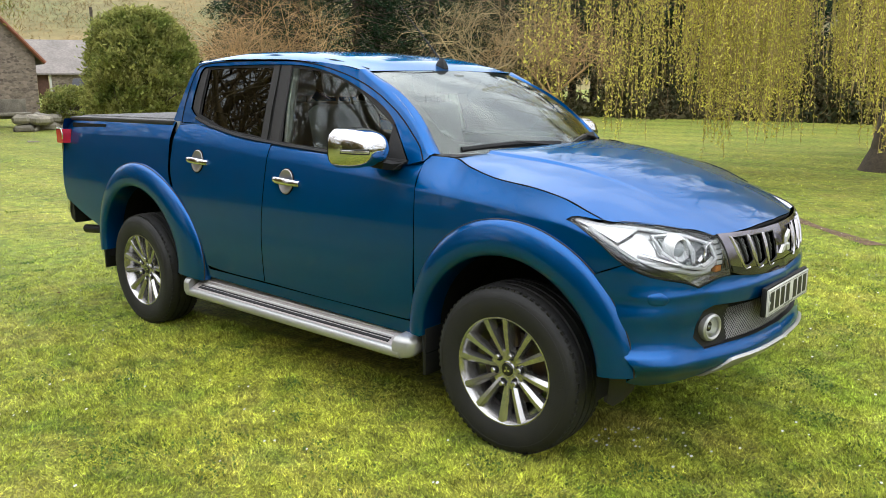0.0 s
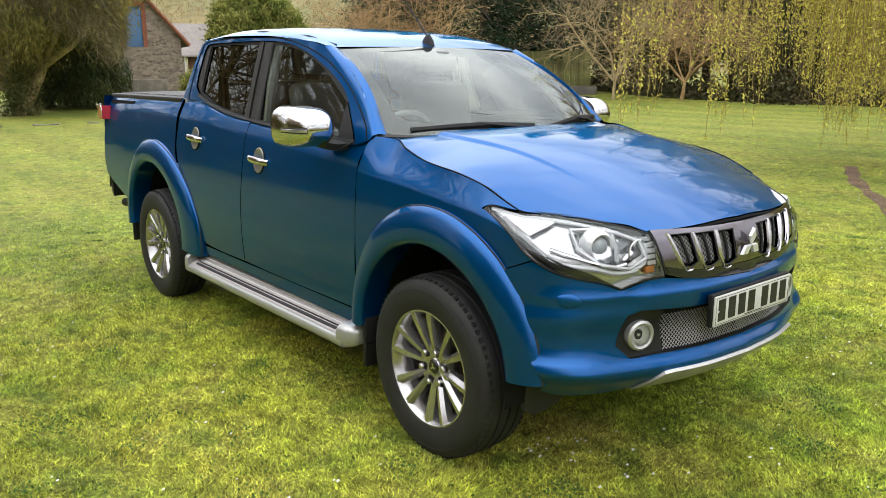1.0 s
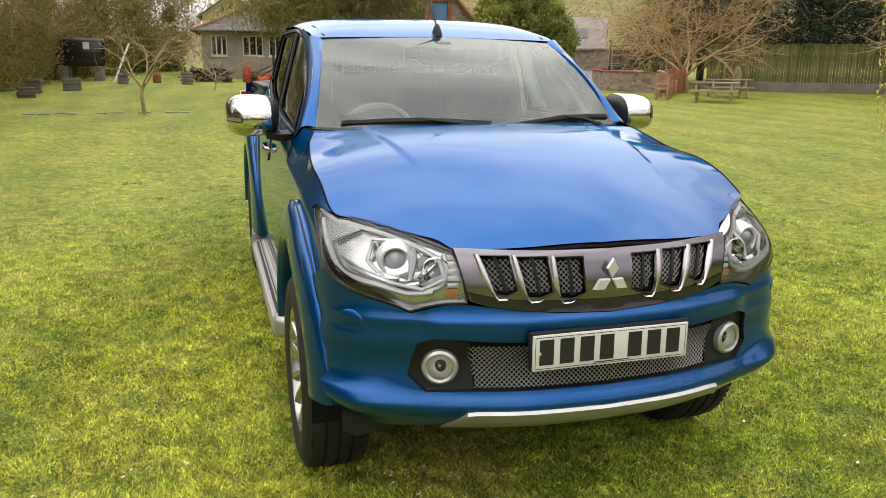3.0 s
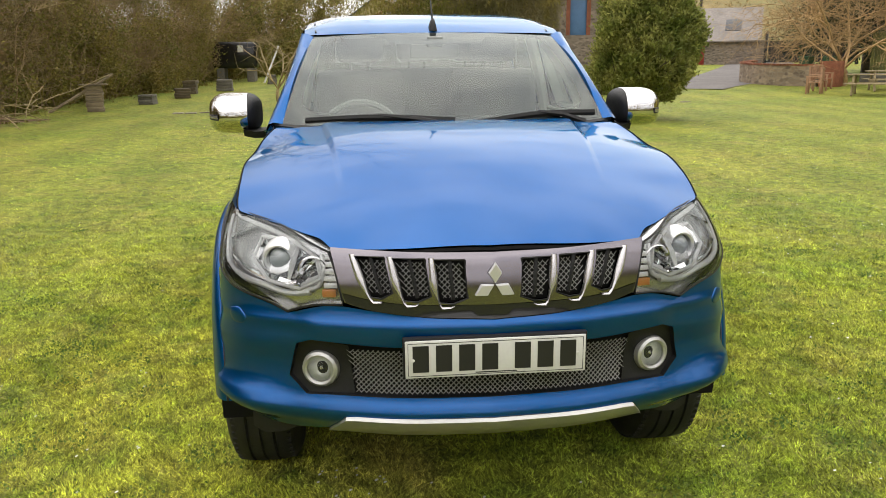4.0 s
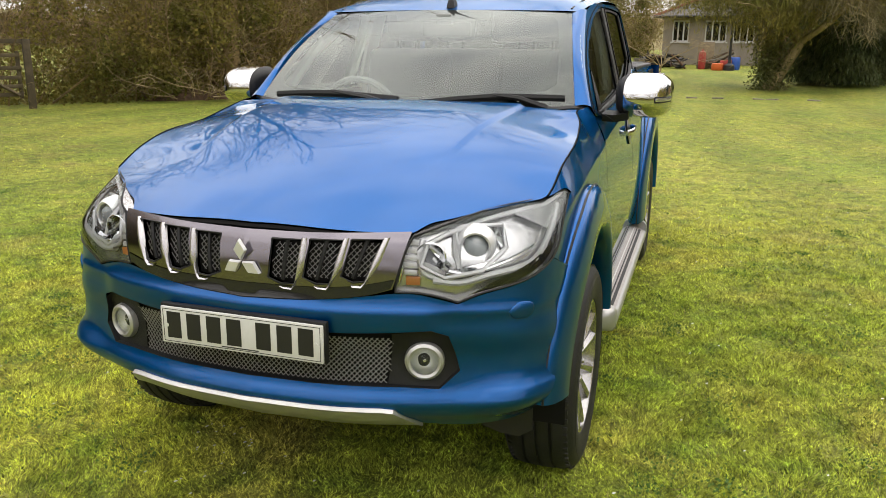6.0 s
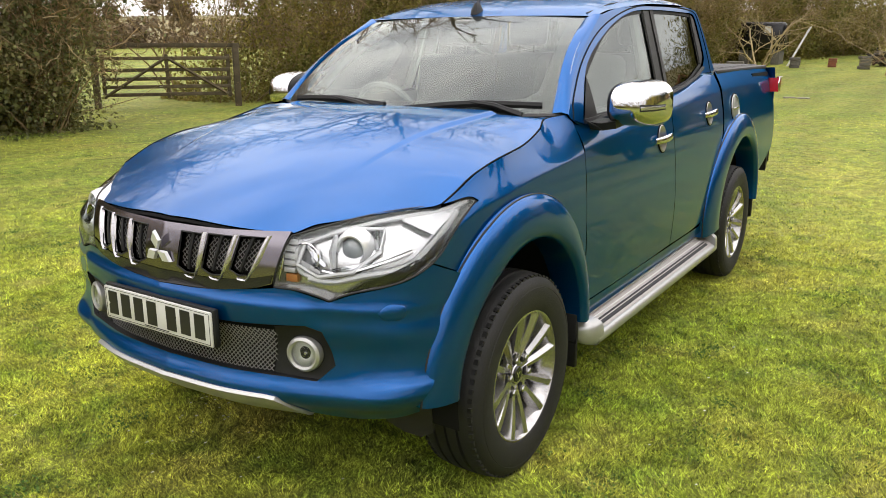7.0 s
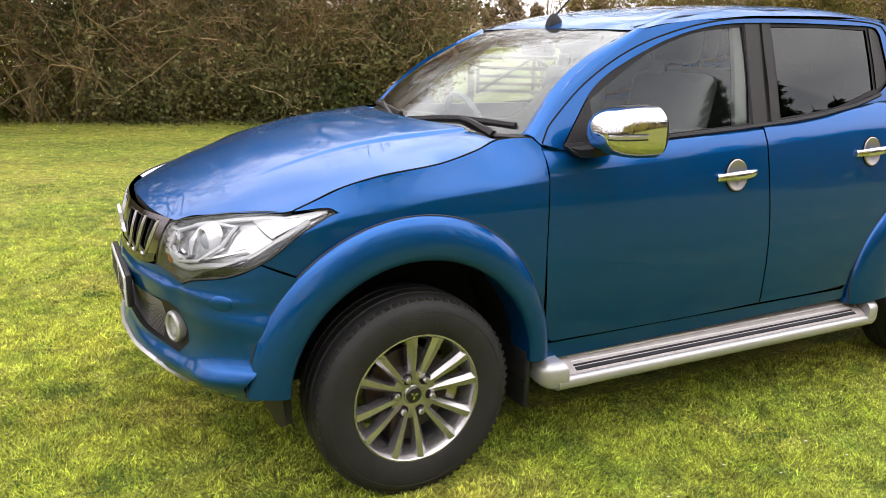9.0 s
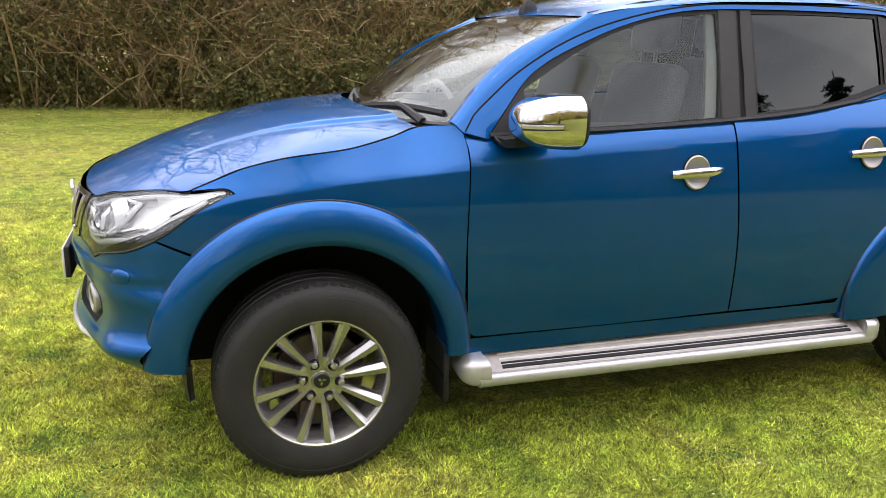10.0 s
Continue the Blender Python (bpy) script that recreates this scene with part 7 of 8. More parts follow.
part("trunk", twig_mesh("trunk", [(ex, ey, gz(ex, ey) - 0.1, ex, ey, gz(ex, ey) + 4.6, 0.14, 0.04)], BARK, 6), ever)
a, h = rng.uniform(0, 2 * math.pi, 26000), rng.uniform(0, 1, 26000)
r = 1.9 * (1 - 0.75 * h**1.6) * np.sqrt(rng.uniform(0.3, 1, len(a))) * (1 + 0.2 * np.sin(4 * a + 9 * h))
part("crown", leaf_mesh("crown", np.c_[ex + r * np.cos(a), ey + r * np.sin(a), gz(ex, ey) + 0.1 + 4.9 * h], 0.30, 0.05, leaf_material("drooping_needles", (0.045, 0.075, 0.03), (0.11, 0.12, 0.045), 0.25), np.c_[0.5 * np.cos(a), 0.5 * np.sin(a), -1.0 + 0 * a], 0.5), ever)
tips = np.array(tips)
k = rng.integers(0, len(tips), 26000)
part("foliage", leaf_mesh("foliage", tips[k] + rng.normal(size=(len(k), 3)) * (0.35, 0.35, 0.4) - (0, 0, 0.25), 0.20, 0.03, HEDGE_LEAF, np.array((0, 0, -1.5))), ob, "hanging brownish green foliage")
k2 = rng.uniform(0, 1, 6000)
part("ivy", leaf_mesh("ivy", np.c_[TX + rng.normal(size=6000) * 0.28, TY + rng.normal(size=6000) * 0.28, gz(TX, TY) + k2 * 2.6], 0.09, 0.07, IVY), ob, "ivy round the trunk")
# small sapling on the lawn
bare_tree("sapling", "thin bare sapling on the lawn", -20.0, -2.9, 2.4, 0.05, BARK_PALE, 2, kids=4, spread=0.8)
bare_tree("sapling", "thin bare shrub before the bungalow", -33.0, -0.8, 3.2, 0.035, BARK_PALE, 4, kids=5, spread=0.85, trunk=0.12)
# trees that close the lawn round the far side of the clip
for x, y, h, rad in ((-6.0, 33.8, 20.0, 0.30), (2.0, 34.0, 19.0, 0.28), (12.0, 17.0, 13.0, 0.22), (22.0, 6.0, 11.0, 0.22), (24.0, -6.0, 10.0, 0.22), (17.0, -14.0, 10.0, 0.2), (19.0, 20.0, 11.0, 0.22), (6.0, 26.0, 11.0, 0.22)):
    bare_tree("bare_tree", "bare tree at the edge of the lawn", x, y, h, rad, TWIG_BROWN, 3)
# pale outer twigs and reddish sprays in front of the hedges
for pts, count, mat, hi in ((LINE_A, 230, BARK_PALE, 4.2), (LINE_A, 170, TWIG_PINK, 5.5), (LINE_B, 420, BARK_PALE, 4.5), (LINE_B, 80, TWIG_PINK, 6.0)):
    x, y, nx, ny, u = along_line(pts, count)
    segs, tips = [], []
    sg = 1 if pts is LINE_A else -1
    for i in range(count):
        z0 = rng.uniform(0.6, hi) if mat is BARK_PALE else rng.uniform(2.0, hi)
        p = (x[i] - sg * nx[i] * 0.5, y[i] - sg * ny[i] * 0.5, gz(x[i], y[i]) + z0)
        a = rng.uniform(0, 2 * math.pi)
        bough(segs, tips, p, (math.cos(a) + sg * nx[i] * 0.8, math.sin(a) + sg * ny[i] * 0.8, rng.uniform(-0.2, 0.7)), rng.uniform(0.7, 1.5), rng.uniform(0.006, 0.015), 2, 5, 0.5, 0.0, 4, 0.8, 0.55)
    tagged(new("outer_twigs", twig_mesh("outer_twigs", segs, mat)), "fine bare twigs reaching out of the hedge", "twigs", kind="stuff")
LINE_F = [(-26.0, 34.5), (-17.0, 31.0), (-8.0, 31.5), (4.0, 31.0), (16.0, 25.5)]
hedge("undergrowth_bank", "dark evergreen undergrowth below the trees", LINE_F, 2.5, 2.6, 80, 60000, TWIG_BROWN, leaf_material("dark_undergrowth", (0.05, 0.06, 0.025), (0.12, 0.10, 0.05), 0.25), 0.20, 140, -1, 6000)
LINE_C = [(12.0, -14.4), (22.0, -12.0), (27.0, 0.0), (25.0, 15.0), (16.0, 26.0), (4.0, 32.0), (-10.0, 33.0), (-17.0, 31.5)]
hedge("hedge", "overgrown hedge at the edge of the lawn", LINE_C, 3.5, 5.5, 620, 90000, TWIG_BROWN, HEDGE_LEAF, 0.17, 190, -1)

# ---- hill and far woods ----
hill_h = curve1((-180, 7), (-150, 8), (-120, 6), (-60, 5), (0, 6), (60, 9), (100, 18), (135, 25), (150, 26), (165, 22), (174, 11), (180, 7))
hv, hf = [], []
HA = 180
for i in range(HA):
    a = -180 + 360 * i / HA
    h = float(hill_h(a))
    for r, k in ((95, 0.0), (115, 0.28), (140, 0.62), (170, 0.9), (210, 1.0), (300, 0.8)):
        x, y = r * math.cos(radians(a)), r * math.sin(radians(a))
        hv.append((x, y, gz(x, y) - 0.3 + k * h * (1 + 0.25 * noise.noise((x * 0.02, y * 0.02, 3)))))
for i in range(HA):
    for j in range(5):
        hf.append((i * 6 + j, ((i + 1) % HA) * 6 + j, ((i + 1) % HA) * 6 + j + 1, i * 6 + j + 1))
HILL = material("winter_hillside", (0.204, 0.1564, 0.0612), 0.95, vary=0.4, scale=0.05, second=(0.136, 0.136, 0.0476))
tagged(new("hill", mesh_from("hill", hv, hf, HILL)), "brownish green hillside behind the buildings", "hill", kind="structure")
n = 1500
a = np.where(rng.uniform(0, 1, n) < 0.6, rng.uniform(125, 190, n), rng.uniform(-180, 180, n))
rad = rng.uniform(85, 180, n)
tx, ty = rad * np.cos(np.radians(a)), rad * np.sin(np.radians(a))
aa = (a + 180) % 360 - 180
tz = ground_z(tx, ty) + np.interp(rad, (95, 115, 140, 170, 210), (0, 0.28, 0.62, 0.9, 1.0)) * hill_h(aa) - 0.5
hh = rng.uniform(3.0, 6.5, n)
k = np.repeat(np.arange(n), 60)
u = rng.uniform(0, 1, len(k))
spread = np.sin(np.pi * np.clip(0.15 + 0.8 * u, 0, 1)) * 0.42
pts = np.c_[tx[k], ty[k], tz[k]] + np.c_[rng.normal(size=(len(k), 2)) * (spread * hh[k])[:, None] * 0.55, u * hh[k]]
tagged(new("far_woods", leaf_mesh("far_woods", pts, 0.75, 0.07, FAR_WOOD, np.array((0, 0, 1.2)))), "bare brown winter woods on the hillside", "woods", kind="stuff")

# ---- buildings ----
def rubble(name, light, dark, joint, size):
    """Rubble masonry: uneven stones of two tones, recessed pale joints."""
    m = material(name, light, 0.92, bump=0.02, bump_scale=9)
    n, l = m.node_tree.nodes, m.node_tree.links
    b = n["Principled BSDF"]
    where = n.new("ShaderNodeTexCoord").outputs["Object"]
    squash = n.new("ShaderNodeMapping")
    squash.inputs["Scale"].default_value = (1.0, 1.0, 1.9)
    l.new(where, squash.inputs["Vector"])
    cell, edge = n.new("ShaderNodeTexVoronoi"), n.new("ShaderNodeTexVoronoi")
    edge.feature = "DISTANCE_TO_EDGE"
    for v in (cell, edge):
        v.inputs["Scale"].default_value = size
        l.new(squash.outputs["Vector"], v.inputs["Vector"])
    tone, mortar = n.new("ShaderNodeMixRGB"), n.new("ShaderNodeMixRGB")
    tone.inputs["Color1"].default_value, tone.inputs["Color2"].default_value = (*light, 1), (*dark, 1)
    mortar.inputs["Color1"].default_value = (*joint, 1)
    part_of, gap = n.new("ShaderNodeSeparateColor"), n.new("ShaderNodeMapRange")
    gap.inputs["From Max"].default_value = 0.09
    l.new(cell.outputs["Color"], part_of.inputs["Color"])
    l.new(part_of.outputs[0], tone.inputs["Fac"])
    l.new(edge.outputs["Distance"], gap.inputs["Value"])
    l.new(gap.outputs["Result"], mortar.inputs["Fac"])
    l.new(tone.outputs["Color"], mortar.inputs["Color2"])
    l.new(mortar.outputs["Color"], b.inputs["Base Color"])
    return m


STONE = rubble("rubble_stone", (0.27, 0.215, 0.17), (0.10, 0.078, 0.062), (0.20, 0.17, 0.14), 5.5)
SLATE = material("grey_slate", (0.0975, 0.09375, 0.09375), 0.75, vary=0.3, scale=1.5, bump=0.01, bump_scale=8, second=(0.135, 0.12, 0.1087))
SHEET = material("old_roof_sheet", (0.2448, 0.216, 0.1944), 0.8, vary=0.25, scale=0.8, bump=0.01, bump_scale=5)
RENDER = material("pebbledash_wall", (0.2736, 0.2376, 0.1944), 0.95, vary=0.2, scale=2.0, bump=0.01, bump_scale=30)
CREAM = material("cream_wall", (0.4896, 0.4032, 0.2304), 0.9, vary=0.1, scale=1.0)
WHITE = material("white_paint", (0.54, 0.5328, 0.5112), 0.5, vary=0.08, scale=4)
RED = material("red_paint", (0.336, 0.036, 0.028), 0.55, vary=0.15, scale=3)
BLUE_DOOR = material("blue_shutter_paint", (0.075, 0.165, 0.315), 0.55, vary=0.15, scale=3)
BRICK = material("orange_brick", (0.27, 0.0975, 0.0525), 0.9, vary=0.3, scale=5, random_amount=0.2)
BROWN_WALL = material("brown_boarding", (0.15, 0.075, 0.055), 0.8, vary=0.25, scale=2)
PANE = glass_material("house_window_pane", (0.10, 0.11, 0.12))
IRON = material("black_iron", (0.015, 0.015, 0.017), 0.5)
TARMAC = material("drive_tarmac", (0.1584, 0.144, 0.1368), 0.9, vary=0.2, scale=0.8, bump=0.005, bump_scale=60)
CONCRETE = material("old_concrete", (0.1584, 0.144, 0.1224), 0.9, vary=0.3, scale=1.5, bump=0.01, bump_scale=20)
FENCE_WOOD = material("mossy_fence_boards", (0.14, 0.14, 0.042), 0.9, vary=0.4, scale=1.5, second=(0.07, 0.07, 0.0245), random_amount=0.25)


def wall_piece(s, length, high, thick, openings):
    """A wall along x from 0 to length, its face at y = 0, with openings (x0, x1, z0, z1) cut through."""
    cuts = sorted(openings)
    x = 0.0
    for x0, x1, z0, z1 in cuts:
        s.box(x, x0, 0, thick, -0.6, high)
        if z0 > 0:
            s.box(x0, x1, 0, thick, -0.6, z0)
        s.box(x0, x1, 0, thick, z1, high)
        x = x1
    return s.box(x, length, 0, thick, -0.6, high)


def window(parent, x0, x1, z0, z1, mat, bars=1):
    w = part("window", Solid().box(x0, x1, 0.12, 0.135, z0, z1).mesh("window", PANE, smooth=False), parent, "dark glazed window")
    for xa, xb, za, zb in [(x0, x0 + 0.07, z0, z1), (x1 - 0.07, x1, z0, z1), (x0 + 0.07, x1 - 0.07, z1 - 0.07, z1), (x0 + 0.07, x1 - 0.07, z0, z0 + 0.07)] + [(x0 + (x1 - x0) * (k + 1) / (bars + 1) - 0.04, x0 + (x1 - x0) * (k + 1) / (bars + 1) + 0.04, z0 + 0.07, z1 - 0.07) for k in range(bars)]:
        part("window_frame", Solid().box(xa, xb, 0.05, 0.115, za, zb, 0.005).mesh("window_frame", mat), w)
    part("window_sill", Solid().box(x0 - 0.08, x1 + 0.08, -0.07, 0.05, z0 - 0.07, z0, 0.01).mesh("window_sill", mat), w)


def gable_roof(s, length, depth, eave, ridge, over=0.3, thick=0.12):
    """Ridge along x; the building stands from y = 0 to depth."""
    for y0, y1, sg in ((-over, depth / 2, 1), (depth + over, depth / 2, -1)):
        z0 = eave - over * (ridge - eave) / (depth / 2)
        s.add([(-over, y0, z0), (length + over, y0, z0), (length + over, y1, ridge), (-over, y1, ridge), (-over, y0, z0 + thick), (length + over, y0, z0 + thick), (length + over, y1, ridge + thick), (-over, y1, ridge + thick)],
              [(0, 1, 2, 3), (4, 5, 6, 7), (0, 1, 5, 4), (1, 2, 6, 5), (2, 3, 7, 6), (3, 0, 4, 7)])
    return s


def gable_wall(s, x, depth, eave, ridge, thick):
    s.add([(xx, y, z) for xx in (x, x + thick) for y, z in ((0, -0.6), (depth, -0.6), (depth, eave), (depth / 2, ridge), (0, eave))], [(0, 1, 2, 3, 4), (5, 6, 7, 8, 9), (0, 1, 6, 5), (1, 2, 7, 6), (2, 3, 8, 7), (3, 4, 9, 8), (4, 0, 5, 9)])
    return s


# stone barn, its gable to the lawn: local x along the gable
def at_wall(x0, y0, x1, y1, up=None):
    """A frame with local x from the first point to the second; the outer face looks to its right hand, y inward."""
    a = math.atan2(y1 - y0, x1 - x0)
    z = gz((x0 + x1) / 2, (y0 + y1) / 2) if up is None else up
    return Matrix.Translation((x0, y0, z)) @ Matrix.Rotation(a, 4, "Z")


barn = thing("stone_barn", "rubble stone barn with a slate roof and blue shutter", "barn", at_wall(-37.4, 8.7, -36.4, 13.0))
L = 4.4
gw = Solid()
gw.add([(x, y, z) for y in (0, 0.5) for x, z in ((0, -0.6), (1.78, -0.6), (1.78, 4.35), (L / 2, 5.3), (0, 2.75))], [(0, 1, 2, 3, 4), (5, 6, 7, 8, 9), (0, 1, 6, 5), (1, 2, 7, 6), (2, 3, 8, 7), (3, 4, 9, 8), (4, 0, 5, 9)])
gw.add([(x, y, z) for y in (0, 0.5) for x, z in ((2.62, -0.6), (L, -0.6), (L, 2.75), (L / 2, 5.3), (2.62, 4.35))], [(0, 1, 2, 3, 4), (5, 6, 7, 8, 9), (0, 1, 6, 5), (1, 2, 7, 6), (2, 3, 8, 7), (3, 4, 9, 8), (4, 0, 5, 9)])
gw.box(1.78, 2.62, 0, 0.5, -0.6, 2.3).box(1.78, 2.62, 0, 0.5, 4.25, 4.8)
gw.box(0, 0.5, 0.5, 12, -0.6, 2.75).box(L - 0.5, L, 0.5, 12, -0.6, 2.75)
part("wall", gw.mesh("wall", STONE, smooth=False), barn)
rf = Solid()
for x0, sg in ((-0.35, 1), (L + 0.35, -1)):
    z0 = 2.75 - 0.35 * 2.55 / (L / 2)
    rf.add([(x, y, z) for y in (-0.25, 12.3) for x, z in ((x0, z0), (L / 2, 5.32), (L / 2, 5.45), (x0, z0 + 0.13))], [(0, 1, 2, 3), (4, 5, 6, 7), (0, 1, 5, 4), (1, 2, 6, 5), (2, 3, 7, 6), (3, 0, 4, 7)])
part("roof", rf.mesh("roof", SLATE, smooth=False), barn)
vg = Solid()
for x0 in (-0.38, L + 0.38):
    z0 = 2.75 - 0.35 * 2.55 / (L / 2)
    vg.tube([(x0, -0.3, z0 + 0.05), (L / 2, -0.3, 5.38)], 0.09, 4)
part("verge", vg.mesh("verge", BRICK), barn, "reddish verge boards")
part("shutter", Solid().box(1.78, 2.62, 0.12, 0.18, 2.3, 4.25, 0.01).mesh("shutter", BLUE_DOOR), barn, "faded blue shutter in a brick opening")
part("lintel", Solid().box(1.58, 2.82, -0.02, 0.3, 4.25, 4.5).box(1.58, 1.78, -0.02, 0.3, 2.3, 4.25).box(2.62, 2.82, -0.02, 0.3, 2.3, 4.25).mesh("lintel", BRICK, smooth=False), barn, "orange brick surround")

# long outbuilding with the red door
out_b = thing("outbuilding", "long low stone outbuilding with a grey roof and red door", "outbuilding", at_wall(-56.0, 17.5, -50.8, 27.6) @ Matrix.Diagonal((1, 1, 0.8, 1)))
L = 11.4
part("wall", wall_piece(Solid(), L, 2.3, 0.5, [(3.2, 4.1, 0, 2.0), (6.3, 7.9, 0, 2.15)]).box(0, 0.5, 0.5, 5, -0.6, 2.3).box(L - 0.5, L, 0.5, 5, -0.6, 2.3).mesh("wall", STONE, smooth=False), out_b)
part("wall", gable_wall(gable_wall(Solid(), L - 0.45, 5, 2.3, 5.0, 0.4), 0.05, 5, 2.3, 5.0, 0.4).mesh("gable", STONE, smooth=False), out_b)
part("roof", gable_roof(Solid(), L, 5, 2.3, 5.0).mesh("roof", SHEET, smooth=False), out_b)
part("door", Solid().box(6.3, 7.9, 0.15, 0.22, 0, 2.15, 0.01).mesh("door", RED), out_b, "bright red boarded door")
part("door", Solid().box(3.3, 4.0, 0.3, 0.36, 0, 1.95, 0.01).mesh("door_dark", BROWN_WALL), out_b, "dark door in a white surround")
part("door_frame", Solid().box(3.08, 3.22, -0.03, 0.2, 0, 2.1).box(4.08, 4.22, -0.03, 0.2, 0, 2.1).box(3.08, 4.22, -0.03, 0.2, 2.0, 2.15).mesh("door_frame", WHITE, smooth=False), out_b)
part("rooflight", Solid().box(9.2, 10.3, -0.02, 0.04, 0, 1.4, 0.01, Matrix.Translation((0, 0.5, 2.98)) @ pose(0, 0, 0, -43, 0, 0)).mesh("rooflight", material("dark_rooflight", (0.06, 0.06, 0.065), 0.5)), out_b)
part("pole", Solid().tube([(7.0, 6.5, 0), (7.0, 6.5, 8.5)], 0.11, 8).mesh("pole", BARK), out_b)

# iron gates and drive
DRIVE = [(-62, 34), (-56, 30.5), (-50, 27.6), (-44, 24.2), (-38, 20.5), (-34, 17.5), (-31, 14.5), (-29, 12.8)]
dc = np.array(smooth_line(DRIVE, 1.0))
dn = np.gradient(dc, axis=0)
dn = np.c_[-dn[:, 1], dn[:, 0]] / np.linalg.norm(dn, axis=1)[:, None]
dv, dfc = [], []
for c, nn in zip(dc, dn):
    for k in np.linspace(-2.3, 2.3, 5):
        x, y = c + nn * k
        dv.append((x, y, gz(x, y) + 0.03))
for i in range(len(dc) - 1):
    for j in range(4):
        dfc.append((i * 5 + j, (i + 1) * 5 + j, (i + 1) * 5 + j + 1, i * 5 + j + 1))
tagged(new("drive", mesh_from("drive", dv, dfc, TARMAC)), "worn grey tarmac drive beside the lawn", "drive", kind="structure")
igate = thing("iron_gates", "tall black iron double gates across the drive", "gate", at_wall(-50.2, 28.2, -46.8, 32.6))
for k in range(38):
    x = 0.1 + k * 0.145
    hgt = 1.75 + 0.45 * math.sin(math.pi * min(1, x / 5.5) * 0.5) ** 2 + 0.1
    part("bar", Solid().tube([(x, 0, 0.1), (x, 0, hgt)], 0.016, 5).mesh("bar", IRON), igate)
for z in (0.18, 0.95, 1.6):
    part("rail", Solid().box(0, 5.6, -0.02, 0.02, z - 0.025, z + 0.025).mesh("rail", IRON, smooth=False), igate)
part("sheet", Solid().box(0.05, 5.55, 0.025, 0.035, 0.15, 1.6).mesh("sheet", IRON, smooth=False), igate)
for x in (-0.12, 5.7):
    part("gate_post", Solid().box(x - 0.1, x + 0.1, -0.1, 0.1, -0.3, 2.3, 0.02).mesh("gate_post", IRON), igate)
part("rail", Solid().tube([(0.0, 0, 1.85), (1.4, 0, 1.98), (2.8, 0, 2.15), (5.6, 0, 2.3)], 0.03, 5).mesh("rail_top", IRON), igate)
gwall = thing("stone_wall", "dark rubble stone wall between outbuilding and gates", "wall", at_wall(-51.0, 27.2, -50.3, 28.3))
part("wall", Solid().box(-1.5, 1.2, 0, 0.5, -0.4, 1.7, 0.05).mesh("wall_low", STONE), gwall)

# brick-capped stone planter wall with seats beside it
planter = thing("planter_wall", "curved stone wall with orange brick coping", "wall")
PX = [(-34.0, 19.0), (-32.6, 17.9), (-31.0, 17.5), (-29.2, 17.9), (-27.9, 18.9)]
pc = np.array(smooth_line(PX, 0.5))
wv, wf = [], []
for i, (x, y) in enumerate(pc):
    d = pc[min(i + 1, len(pc) - 1)] - pc[max(i - 1, 0)]
    nn = np.array([-d[1], d[0]]) / np.linalg.norm(d)
    z = gz(x, y)
    for k, h in ((-0.2, -0.2), (-0.2, 0.85), (0.2, 0.85), (0.2, -0.2)):
        wv.append((x + nn[0] * k, y + nn[1] * k, z + h))
for i in range(len(pc) - 1):
    for j in range(4):
        wf.append((i * 4 + j, (i + 1) * 4 + j, (i + 1) * 4 + (j + 1) % 4, i * 4 + (j + 1) % 4))
wf += [(0, 1, 2, 3), tuple((len(pc) - 1) * 4 + j for j in range(4))]
part("wall", mesh_from("planter_stone", wv, wf, rubble("sandy_rubble", (0.33, 0.25, 0.17), (0.15, 0.11, 0.08), (0.24, 0.20, 0.15), 4.5), False), planter)
BRICK_MESH = Solid().box(-0.105, 0.105, -0.23, 0.23, 0, 0.075, 0.008, None, 1).mesh("brick", BRICK)
fine = np.array(smooth_line(PX, 0.224))
for i, (x, y) in enumerate(fine[:-1]):
    d = fine[i + 1] - fine[i]
    part("brick", BRICK_MESH, planter, "", Matrix.Translation((x, y, gz(x, y) + 0.853)) @ Matrix.Rotation(math.atan2(d[1], d[0]), 4, "Z"))
part("pillar", Solid().box(-0.35, 0.35, -0.35, 0.35, -0.2, 1.05, 0.02, pose(-27.6, 19.3, gz(-27.6, 19.3), 0, 0, 30)).mesh("pillar", BRICK), planter, "orange brick end pillar")

TABLE_WOOD = material("mossy_table_wood", (0.3168, 0.252, 0.144), 0.9, vary=0.3, scale=5, random_amount=0.15)
CHAIR_WOOD = material("orange_garden_teak", (0.375, 0.2175, 0.1275), 0.8, vary=0.25, scale=6, random_amount=0.1)


def picnic_table(m):
    t = thing("picnic_table", "weathered wooden picnic table with fixed benches", "table", m, "picnic tables")
    for k in range(5):
        part("plank", Solid().box(-0.9, 0.9, -0.37 + k * 0.15, -0.24 + k * 0.15, 0.72, 0.76, 0.006).mesh("plank", TABLE_WOOD), t)
    for s in (-1, 1):
        part("bench", Solid().box(-0.9, 0.9, s * 0.72 - 0.13, s * 0.72 + 0.13, 0.41, 0.45, 0.006).mesh("bench", TABLE_WOOD), t)
        part("cross_beam", Solid().box(s * 0.65 - 0.03, s * 0.65 + 0.03, -0.8, 0.8, 0.34, 0.41, 0.005).mesh("cross_beam", TABLE_WOOD), t)
        for q in (-1, 1):
            part("leg", Solid().tube([(s * 0.65, q * 0.28, 0.72), (s * 0.65, q * 0.62, 0.0)], 0.045, 4).mesh("leg", TABLE_WOOD), t)
    return t


table = picnic_table(pose(-22.6, 17.9, gz(-22.6, 17.9), 0, 0, 52))
copy_thing(table, pose(-24.4, 19.8, gz(-24.4, 19.8), 0, 0, 66))


